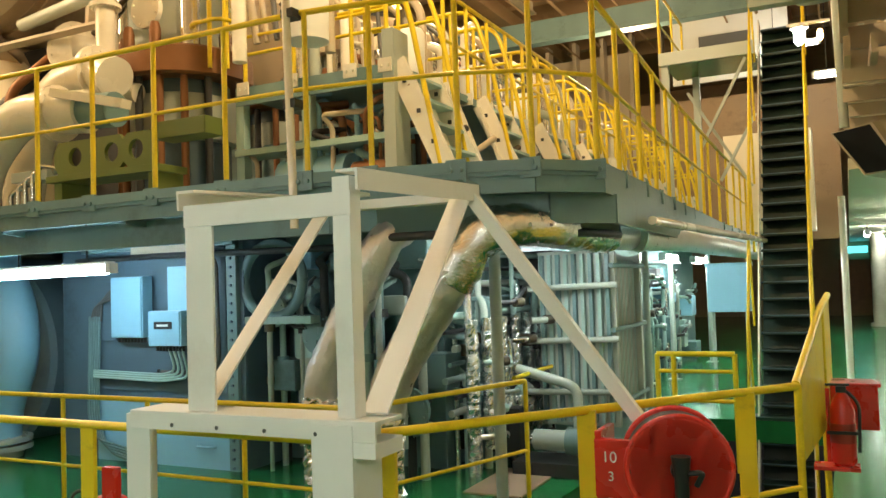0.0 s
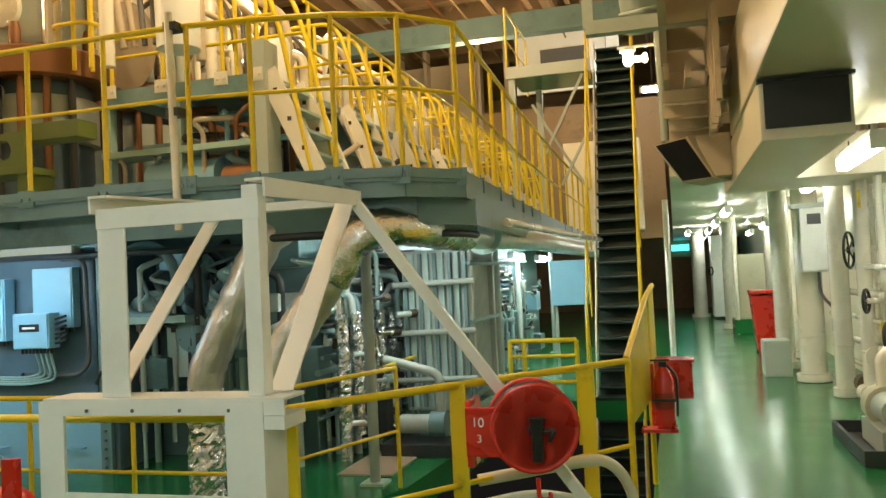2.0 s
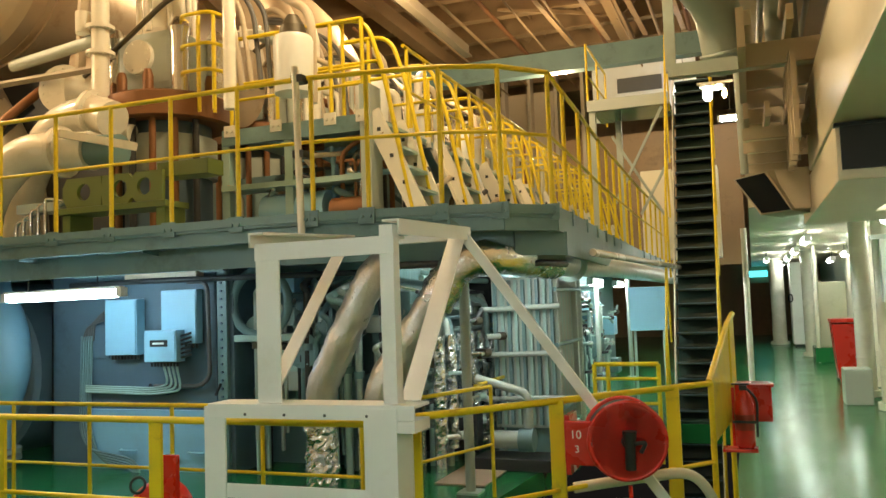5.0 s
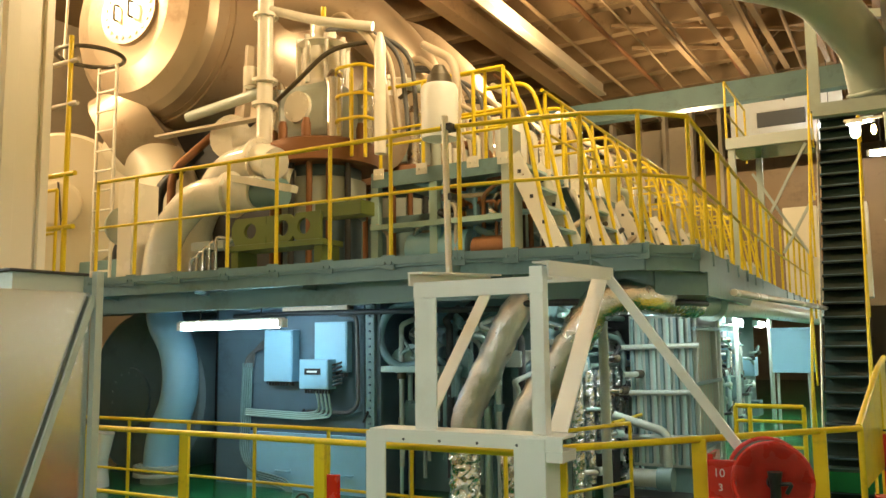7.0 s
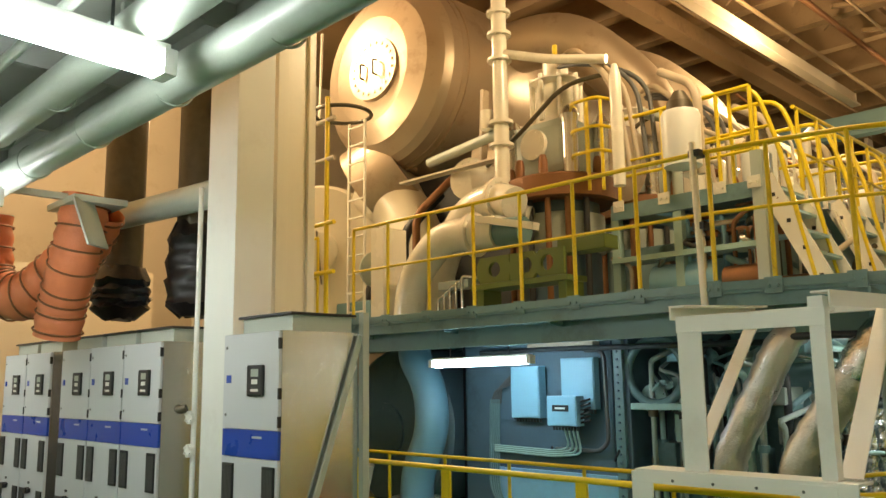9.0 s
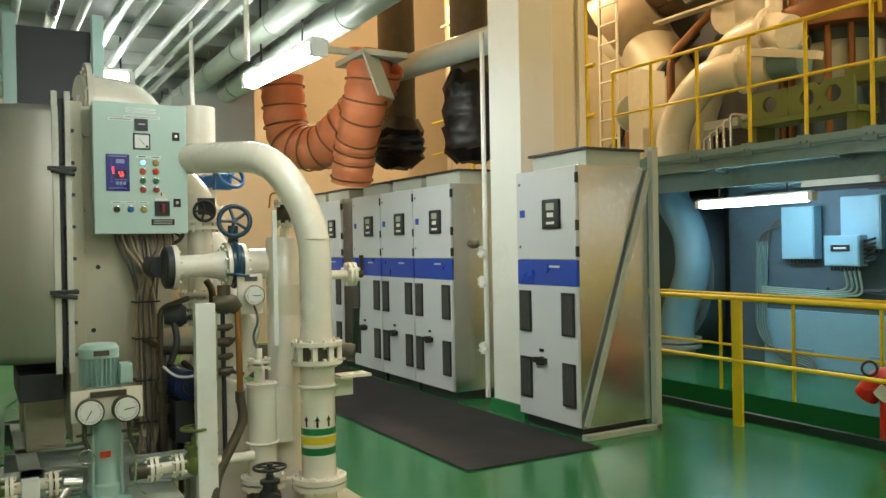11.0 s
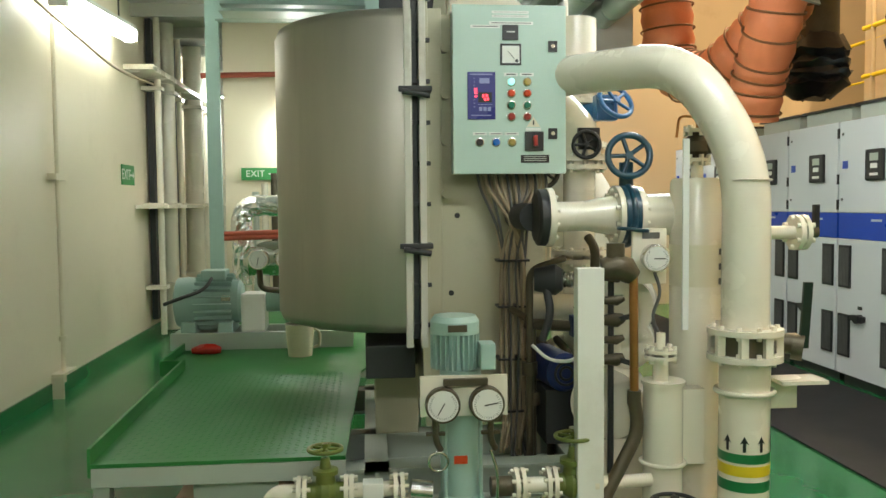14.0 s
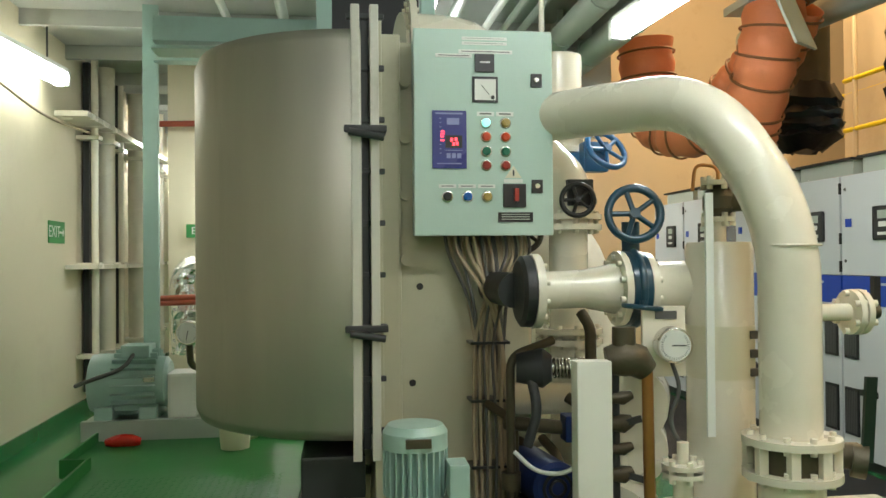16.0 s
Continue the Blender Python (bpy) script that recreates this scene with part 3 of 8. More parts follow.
def crinkled(pts, r, seed, name, mat, parent, amp=0.05, step=0.035, seg=26):
    rg = random.Random(seed)
    pts = [Vector(p) for p in pts]
    dense = [pts[0]]
    for a, b in zip(pts, pts[1:]):
        n = max(1, int((b - a).length / step))
        dense += [a.lerp(b, (i + 1) / n) for i in range(n)]
    bm = B()
    sweep(bm, dense, [r * (1 + amp * (rg.random() - 0.5)) for _ in dense], seg)
    for v in bm.verts:
        v.co += Vector((rg.random() - 0.5, rg.random() - 0.5, rg.random() - 0.5)) * r * amp * 1.6
    for f in bm.faces:
        f.smooth = amp < 0.1
    return part(name, bm, mat, parent)


side = thing("side_machinery", (-2.3, 10, 0), "long row of pumps, coolers and foil-wrapped pipes beside the engine", "machinery")
for i in range(110):
    y0 = 7.4 + 10 * rng.random() ** 1.3
    x0 = -2.5 + 0.42 * rng.random()
    z1 = 0.7 + 1.4 * rng.random()
    r = 0.014 + 0.026 * rng.random()
    pts = [(x0, y0, 0.0), (x0, y0, z1), (x0 - 0.3, y0 + 0.6 * (rng.random() - 0.5), z1 + 0.08), (-2.6, y0 + 0.6 * (rng.random() - 0.5), z1 + 0.1)]
    part("pipe", sweep(B(), rounded(pts, 0.1), r, 8), rng.choice([M_TEAL, M_GREYPIPE, M_TEAL_LIGHT, M_FOIL, M_GREYPIPE]), side)
    part("fitting", sweep(B(), [(x0, y0, z1 * 0.6), (x0, y0, z1 * 0.6 + 0.1)], r * 2.0, 8), rng.choice([M_TEAL, M_BRONZE, M_DARK, M_TEAL_LIGHT]), side)
for i in range(34):
    y0, z0 = 7.6 + 10 * rng.random(), 1.7 * rng.random()
    part("housing", box(B(), -2.55, y0, z0, -2.2 + 0.3 * rng.random(), y0 + 0.2 + 0.35 * rng.random(), z0 + 0.15 + 0.35 * rng.random(), 0.02), rng.choice([M_TEAL, M_TEAL_LIGHT, M_SKY, M_DARK, M_GREYPIPE]), side)
for i in range(12):
    part("rail_pipe", sweep(B(), [(-2.35 + 0.05 * (i % 3), 7.3, 0.5 + 0.14 * i), (-2.35 + 0.05 * (i % 3), 18, 0.5 + 0.14 * i)], 0.02 + 0.012 * (i % 2), 8), (M_TEAL, M_GREYPIPE, M_DARK, M_TEAL_LIGHT)[i % 4], side)
for i in range(16):
    y0 = 7.3 + i * 0.34
    crinkled([(-2.08, y0, 0.3), (-2.08, y0, 0.9), (-2.1, y0 + 0.03, 1.45)], 0.055, 60 + i, "foil_pipe", M_FOIL, side, 0.2, 0.035, 14)
for i in range(10):
    y0 = 8.4 + i * 0.7
    v = part("valve", sweep(B(), [(-2.1, y0, 1.2), (-1.95, y0, 1.2)], 0.06, 10), M_BRONZE, side)
    handwheel_bm = torus(B(), (-1.92, y0, 1.2), (1, 0, 0.2), 0.07, 0.01, 18, 6)
    part("handwheel", handwheel_bm, M_DARK, v)
part("walkway_rail", sweep(B(), [(-1.75, 7.4, 0.95), (-1.75, 9.5, 0.95)], 0.02, 8), M_YELLOW, side)

for i in range(46):
    y0, z0 = 7.2 + 9 * rng.random() ** 1.4, 0.15 + 1.8 * rng.random()
    x0 = -2.15 + 0.35 * rng.random()
    part("branch_pipe", sweep(B(), rounded([(x0, y0, z0), (x0 + 0.12, y0 + 0.1, z0), (x0 + 0.12, y0 + 0.35, z0 - 0.15 + 0.3 * rng.random()), (x0, y0 + 0.6, z0)], 0.07), 0.012 + 0.02 * rng.random(), 8), rng.choice([M_GREYPIPE, M_TEAL_LIGHT, M_DARK, M_CHROME]), side)
    part("fitting", sweep(B(), [(x0 + 0.1, y0 + 0.12, z0), (x0 + 0.14, y0 + 0.2, z0)], 0.045, 8), rng.choice([M_TEAL_LIGHT, M_BRONZE, M_GREYPIPE, M_DARK]), side)

datum(-0.45, 0.45, 0.0)
# plate cooler with upright ribs
o = thing("plate_cooler", (-1.95, 9.3, 0), "grey-green plate cooler with upright ribs and tie bars", "cooler")
part("end_plate", box(B(), -2.2, 8.55, 0.3, -1.45, 8.62, 1.95, 0.008), M_GREYPIPE, o)
for k in range(16):
    part("plate", box(B(), -2.15, 8.64 + 0.055 * k, 0.4, -1.5, 8.67 + 0.055 * k, 1.85), M_GREYPIPE if k % 3 else M_TEAL_LIGHT, o)
for k in range(9):
    part("rib", box(B(), -2.17 + 0.08 * k, 8.49, 0.34, -2.135 + 0.08 * k, 8.55, 1.92, 0.004), M_TEAL_LIGHT if k % 2 else M_TEAL, o)
for z in (0.62, 1.1, 1.6):
    part("cross_pipe", sweep(B(), [(-2.3, 8.44, z), (-1.4, 8.44, z + 0.02)], 0.03, 10), M_GREYPIPE, o)
part("end_plate", box(B(), -2.2, 9.54, 0.3, -1.45, 9.62, 1.95, 0.008), M_GREYPIPE, o)
for z in (0.5, 1.2, 1.8):
    part("tie_bar", sweep(B(), [(-1.46, 8.45, z), (-1.46, 9.75, z)], 0.025, 8), M_TEAL, o)
part("support", box(B(), -2.1, 8.6, 0, -1.55, 9.6, 0.3, 0.01), M_TEAL, o)
datum()
# posts under the gallery
for x, y in ((-2.35, 7.2), (-2.84, 14.5), (-2.56, 15.1), (-2.2, 11.6), (-2.4, 18)):
    o = thing("gallery_stanchion", (x, y, 0), "grey-green round post under the gallery", "post", "gallery posts")
    part("tube", sweep(B(), [(x, y, 0.02), (x, y, 2.335)], 0.045, 14), M_GREYPIPE, o)
    part("foot_plate", box(B(), x - 0.1, y - 0.1, 0, x + 0.1, y + 0.1, 0.02), M_GREYPIPE, o)
    part("head_plate", box(B(), x - 0.1, y - 0.1, 2.335, x + 0.1, y + 0.1, 2.353), M_GREYPIPE, o)
datum(-1.25, 1.4, 0)
o = thing("floor_pump", (-1.0, 6.9, 0), "small dark pump with pipes beside the stair opening", "pump")
part("bed", box(B(), -1.4, 6.75, 0, -0.6, 7.2, 0.12, 0.01), M_DARK, o)
part("motor", sweep(B(), [(-1.25, 6.95, 0.28), (-0.95, 6.95, 0.28)], 0.09, 18), M_GREYPIPE, o)
part("casing", sweep(B(), [(-0.95, 6.95, 0.28), (-0.8, 6.95, 0.28)], 0.12, 18), M_TEAL, o)
part("pipe", sweep(B(), rounded([(-0.85, 6.95, 0.4), (-0.85, 6.95, 0.75), (-1.4, 6.95, 0.9)], 0.1), 0.045, 12), M_GREYPIPE, o)
solo("plywood_board", box(B(), -1.55, 6.05, 0.0, -1.05, 6.95, 0.012), M_WOOD, "brown board lying on the green deck", "board")
datum(-1.4, 5.0, -0.08)
o = thing("blue_locker", (-0.2, 9.0, 0), "pale blue steel box on a stand beside the stair", "cabinet")
part("box", box(B(), -0.42, 8.9, 1.22, 0.16, 9.3, 1.92, 0.01), M_SKY, o)
part("lid", box(B(), -0.44, 8.88, 1.88, 0.18, 9.32, 1.93, 0.008), M_SKY, o)
for x in (-0.36, 0.1):
    part("leg", box(B(), x - 0.02, 9.0, 0.08, x + 0.02, 9.04, 1.22), M_GREYPIPE, o)

datum(-0.33, 0.4, -0.09)
# lagged pipes from the gallery down through the frame
o = thing("lagged_pipe", (-3.0, 5.9, 0), "exhaust pipe lagged with dusty foil, bright foil near the floor", "pipe", "lagged pipes")
crinkled(rounded([(-2.35, 6.4, 2.32), (-2.47, 5.95, 2.12), (-2.98, 5.9, 1.14), (-3.0, 5.9, 0.95)], 0.2), 0.132, 1, "lagging", M_LAGGING, o, 0.085, 0.045)
crinkled([(-3.0, 5.9, 1.0), (-3.0, 5.9, 0.8), (-3.02, 5.9, -0.6)], 0.13, 2, "foil_wrap", M_FOIL, o, 0.13, 0.035)
o = thing("lagged_pipe", (-2.5, 5.9, 0), "exhaust pipe lagged with dusty foil, bright foil near the floor", "pipe", "lagged pipes")
crinkled(rounded([(-1.93, 5.95, 1.85), (-2.40, 5.9, 1.18), (-2.49, 5.9, 0.9)], 0.2), 0.136, 3, "lagging", M_LAGGING, o, 0.085, 0.045)
crinkled([(-2.48, 5.9, 1.0), (-2.50, 5.9, 0.8), (-2.52, 5.9, -0.6)], 0.134, 4, "foil_wrap", M_FOIL, o, 0.13, 0.035)
crinkled(rounded([(-1.98, 5.95, 1.77), (-1.76, 6.0, 2.14), (-1.45, 6.3, 2.14), (-1.38, 7.6, 2.12)], 0.22), 0.145, 5, "foil_bend", M_FOIL, o, 0.095, 0.04)
crinkled([(-1.38, 7.5, 2.12), (-1.2, 10, 2.15), (-1.1, 18, 2.15)], 0.12, 6, "lagging", M_LAGGING, o, 0.05, 0.12)
bolted("flange", M_TEAL_LIGHT, o, (-1.33, 8.2, 2.13), (0.05, 1, 0), 0.18, 0.04, 10)
solo("white_conduit", sweep(B(), [(-0.95, 7.4, 2.2), (-0.55, 13, 2.2)], 0.035, 10), M_PIPEW, "cream pipe under the gallery edge", "pipe")

datum(-0.84, 0.4, -0.09)
# large blue-grey air pipe and cooler end at the engine's front corner
o = thing("air_pipe", (-7.2, 6.9, 0), "fat pale blue S-shaped pipe beside the engine", "pipe")
part("pipe", sweep(B(), rounded([(-7.45, 6.95, 2.44), (-7.42, 6.9, 2.1), (-7.0, 6.8, 1.72), (-6.95, 6.8, 1.15), (-7.25, 6.8, 0.62), (-7.28, 6.8, 0.2)], 0.35, 8), 0.22, 26), M_SKY, o)
bolted("flange", M_GREYPIPE, o, (-7.28, 6.8, 0.28), (0, 0, 1), 0.33, 0.05, 12)
bolted("flange", M_GREYPIPE, o, (-7.28, 6.8, 0.2), (0, 0, 1), 0.33, 0.05, 12)
part("lower_pipe", sweep(B(), [(-7.28, 6.8, 0.18), (-7.28, 6.8, -1.0)], 0.24, 20), M_GREYPIPE, o)
datum(-1.15, 0.45, -0.09)
o = thing("cooler_end", (-8.2, 7.5, 0), "large round blue-grey cooler end with bolted cover", "cooler")
part("drum", sweep(B(), [(-8.15, 7.45, 1.1), (-8.15, 7.5, 1.1), (-8.15, 8.6, 1.1)], [1.1, 1.16, 1.16], 44), M_BLUEGREY, o)
bolted("cover", M_BLUEGREY, o, (-8.4, 7.43, 1.05), (0, 1, 0), 0.42, 0.05, 14)
# black box stands in for the shade between cooler and engine front
part("gap_shade", box(B(), -6.62, 7.3, -0.2, -6.2, 8.4, 2.3), M_BLACK, o)
datum(-0.95, 0.3, -0.09)
o = thing("white_elbow", (-7.6, 6.6, 0), "cream angled duct foot beside the air pipe", "pipe")
part("pipe", sweep(B(), rounded([(-7.45, 6.3, 0.75), (-7.62, 6.3, 0.3), (-7.62, 6.3, -0.4)], 0.15), [0.10, 0.11, 0.12, 0.13, 0.14, 0.15, 0.16, 0.16][:8], 16), M_PIPEW, o)

datum(-0.42, 0.0, -0.085)
# ---- upper engine ----
o = thing("scavenge_pipe", (-7.2, 6.6, 2.5), "pair of fat cream air pipes arching over the gallery", "pipe")
part("pipe", sweep(B(), rounded([(-7.18, 6.62, 2.5), (-7.1, 6.62, 3.05), (-6.6, 6.66, 3.52), (-6.05, 6.72, 3.48), (-5.75, 6.74, 3.46)], 0.4, 8), 0.2, 26), M_PIPEW, o)
part("pipe", sweep(B(), rounded([(-7.45, 7.3, 2.5), (-7.3, 7.3, 3.3), (-6.75, 7.25, 3.95), (-6.2, 7.25, 4.02), (-5.9, 7.2, 3.9)], 0.4, 8), 0.2, 26), M_PIPEW, o)
bolted("flange", M_PIPEW, o, (-6.12, 6.72, 3.48), (1, 0.1, 0), 0.27, 0.05, 14)
part("sleeve", sweep(B(), [(-5.78, 6.74, 3.46), (-5.4, 6.76, 3.44)], 0.16, 20), M_TEAL, o)
bolted("flange", M_PIPEW, o, (-6.2, 7.25, 4.0), (1, 0, -0.1), 0.27, 0.05, 14)
bolted("end_cover", M_PIPEW, o, (-7.1, 7.7, 4.5), (0.3, -1, 0), 0.3, 0.06, 14)
part("branch", sweep(B(), [(-7.1, 7.75, 4.5), (-6.4, 8.2, 4.5)], 0.17, 18), M_PIPEW, o)
o = thing("olive_bracket", (-5.3, 6.5, 2.52), "olive green bracket plate with round holes", "bracket")
bm = plate_with_holes(B(), [-5.63, -5.18, -4.89], -5.9, -4.67, 2.85, 3.14, 0.085)
bmesh.ops.remove_doubles(bm, verts=bm.verts, dist=0.001)
ext = bmesh.ops.extrude_face_region(bm, geom=list(bm.faces))
bmesh.ops.translate(bm, verts=[g for g in ext["geom"] if isinstance(g, bmesh.types.BMVert)], vec=(0, 0.04, 0))
bm.transform(Matrix.Translation((0, 6.5, 0)))
part("plate", bm, M_OLIVE, o)
part("ledge", box(B(), -5.95, 6.45, 2.78, -4.6, 6.8, 2.84, 0.005), M_OLIVE, o)
part("foot", box(B(), -5.9, 6.5, 2.52, -5.8, 6.8, 2.78), M_OLIVE, o)
part("foot", box(B(), -4.75, 6.5, 2.52, -4.65, 6.8, 2.78), M_OLIVE, o)
part("plate_end", box(B(), -4.9, 6.7, 3.1, -4.3, 6.95, 3.25, 0.01), M_OLIVE, o)
o = thing("white_chute", (-5.4, 6.8, 3.4), "cream flat plate sloping beside the pipe", "plate")
part("plate", beam(B(), (-5.95, 6.55, 3.62), (-5.1, 6.6, 3.42), 0.12, 0.08), M_PIPEW, o)
o = thing("vertical_pipe", (-6.3, 7.5, 2.5), "upright cream pipe with flanges beside the exhaust receiver", "pipe")
part("pipe", sweep(B(), [(-6.3, 7.45, 4.15), (-6.3, 7.45, 6.9)], 0.1, 18), M_PIPEW, o)
for z in (4.75, 5.05, 5.9, 6.25, 6.55):
    bolted("flange", M_PIPEW, o, (-6.3, 7.45, z), (0, 0, 1), 0.16, 0.04, 10)
part("branch", sweep(B(), rounded([(-6.3, 7.45, 6.0), (-5.6, 7.6, 5.75), (-4.9, 7.8, 5.6)], 0.2), 0.06, 12), M_PIPEW, o)
part("branch", sweep(B(), [(-7.8, 7.6, 4.85), (-6.35, 7.5, 4.95)], 0.07, 12), M_GREYPIPE, o)
part("foot_bend", sweep(B(), rounded([(-6.3, 7.45, 4.2), (-6.3, 7.45, 3.9), (-5.9, 7.5, 3.8)], 0.15), 0.1, 16), M_PIPEW, o)
part("valve", sweep(B(), [(-6.5, 7.4, 5.0), (-6.5, 7.4, 5.25)], 0.09, 12), M_PIPEW, o)

datum(-0.2, 0.0, -0.5)
# exhaust receiver and turbocharger
o = thing("exhaust_receiver", (-9.0, 10, 6.6), "huge silver lagged exhaust receiver with dished end and manhole", "exhaust receiver")
bm = B()
sweep(bm, [(-9.25, 7.5, 7.0), (-9.25, 7.53, 7.0), (-9.25, 7.62, 7.0), (-9.25, 7.8, 7.0), (-9.25, 7.92, 7.0), (-9.25, 8.1, 7.0)], [0.5, 0.85, 1.18, 1.38, 1.45, 1.47], 48)
part("dished_end", bm, M_TURBO, o)
part("shell", sweep(B(), [(-9.25, 8.1, 7.0), (-9.25, 18.5, 7.0)], 1.48, 48), M_TURBO, o)
for y in (8.2, 10.3, 12.4, 14.5):
    part("band", sweep(B(), [(-9.25, y, 7.0), (-9.25, y + 0.08, 7.0)], 1.51, 48), M_TURBO, o)
bolted("manhole", M_TURBO, o, (-9.1, 7.48, 6.95), (0.1, -1, 0.05), 0.5, 0.1, 20, 32, 0.025)
for dx in (-0.18, 0.12):
    part("grab_handle", sweep(B(), rounded([(-9.1 + dx, 7.42, 6.82), (-9.1 + dx, 7.34, 6.82), (-9.1 + dx, 7.34, 7.05), (-9.1 + dx, 7.42, 7.05)], 0.03), 0.015, 8), M_DARK, o)
part("outlet", sweep(B(), rounded([(-8.0, 9.0, 5.6), (-6.6, 8.9, 5.2), (-5.6, 8.9, 5.0)], 0.3), 0.5, 28), M_TURBO, o)
part("catwalk", box(B(), -8.5, 7.45, 5.02, -6.6, 7.6, 5.05), M_TAN, o)
part("support", beam(B(), (-7.3, 7.9, 4.6), (-7.2, 7.9, 6.2), 0.12, 0.05), M_TAN, o)
datum(-1.0, 0.0, -0.3)
o = thing("receiver_branch", (-7, 9, 5), "fat silver exhaust branch rising over the engine", "pipe")
part("pipe", sweep(B(), rounded([(-7.6, 9.2, 7.2), (-6.2, 9.6, 7.3), (-5.2, 10.2, 6.2), (-5.0, 10.4, 5.0)], 0.6, 8), 0.42, 26), M_TURBO, o)
part("pipe", sweep(B(), rounded([(-7.6, 11.2, 7.2), (-6.2, 11.6, 7.3), (-5.2, 12.2, 6.2), (-5.0, 12.4, 5.0)], 0.6, 8), 0.4, 26), M_TURBO, o)
datum(-1.25, 0.0, -0.085)
o = thing("turbocharger", (-9.4, 7.4, 2.5), "cream turbocharger silencer drum with round end cover", "turbocharger")
ax = Vector((0.62, -0.78, 0)).normalized()
c0 = Vector((-9.38, 7.4, 3.85))
part("drum", sweep(B(), [c0 - ax * 1.0, c0 - ax * 0.08, c0, c0 + ax * 0.01], [1.08, 1.1, 1.04, 0.3], 44), M_CREAM, o)
part("hub", sweep(B(), [c0, c0 + ax * 0.05, c0 + ax * 0.06], [0.34, 0.34, 0.30], 28), M_CREAM, o)
part("lifting_rod", sweep(B(), [c0 + ax * 0.06 + Vector((0, 0, 0.32)), c0 + ax * 0.1 + Vector((0.1, 0.05, -0.55))], 0.015, 8), M_BRONZE, o)
part("casing", sweep(B(), rounded([(-9.0, 8.2, 4.7), (-8.4, 8.3, 4.6), (-7.9, 8.4, 3.6), (-7.8, 8.4, 2.5)], 0.4), 0.45, 28), M_CREAM, o)
for k in range(5):
    part("dark_pipe", sweep(B(), rounded([(-8.6 + 0.28 * k, 7.8, 2.53), (-8.6 + 0.28 * k, 7.8, 3.2 + 0.25 * k), (-8.3 + 0.28 * k, 8.3, 4.0 + 0.2 * k)], 0.2), 0.06 + 0.02 * (k % 2), 10), (M_DARK, M_RUST, M_TAN)[k % 3], o)
part("volute", sweep(B(), [(-9.0, 8.1, 4.9), (-8.4, 8.4, 5.3)], 0.7, 28), M_TURBO, o)
part("foot", box(B(), -9.6, 7.6, 2.52, -8.3, 8.6, 3.0, 0.03), M_TEAL, o)
# dark panel added to give the shade of the recess behind the drum
part("recess_shade", box(B(), -8.6, 8.6, 2.53, -6.3, 8.85, 5.0, 0.03), M_DARK, o, "dark panel standing in for the shaded recess behind the turbocharger")
datum(-0.55, 0.0, -0.085)
# ladder with hoop beside the turbocharger
o = thing("hooped_ladder", (-9.1, 7.0, 2.52), "cream steel ladder with a round safety hoop", "ladder")
for dx in (0.0, 0.36):
    part("stile", sweep(B(), [(-8.7 + dx, 6.95, 2.52), (-8.75 + dx, 7.0, 5.55)], 0.022, 8), M_PIPEW, o)
for k in range(11):
    part("rung", sweep(B(), [(-8.7, 6.95, 2.75 + 0.27 * k), (-8.36, 6.95, 2.75 + 0.27 * k)], 0.015, 8), M_PIPEW, o)
part("hoop", torus(B(), (-8.57, 6.72, 5.6), (0, 0, 1), 0.42, 0.03, 32, 8), M_BRONZE, o)
part("hoop_bar", sweep(B(), [(-8.95, 6.6, 5.6), (-8.9, 6.6, 6.9)], 0.02, 8), M_PIPEW, o)

datum(-1.08, 0.0, -0.05)
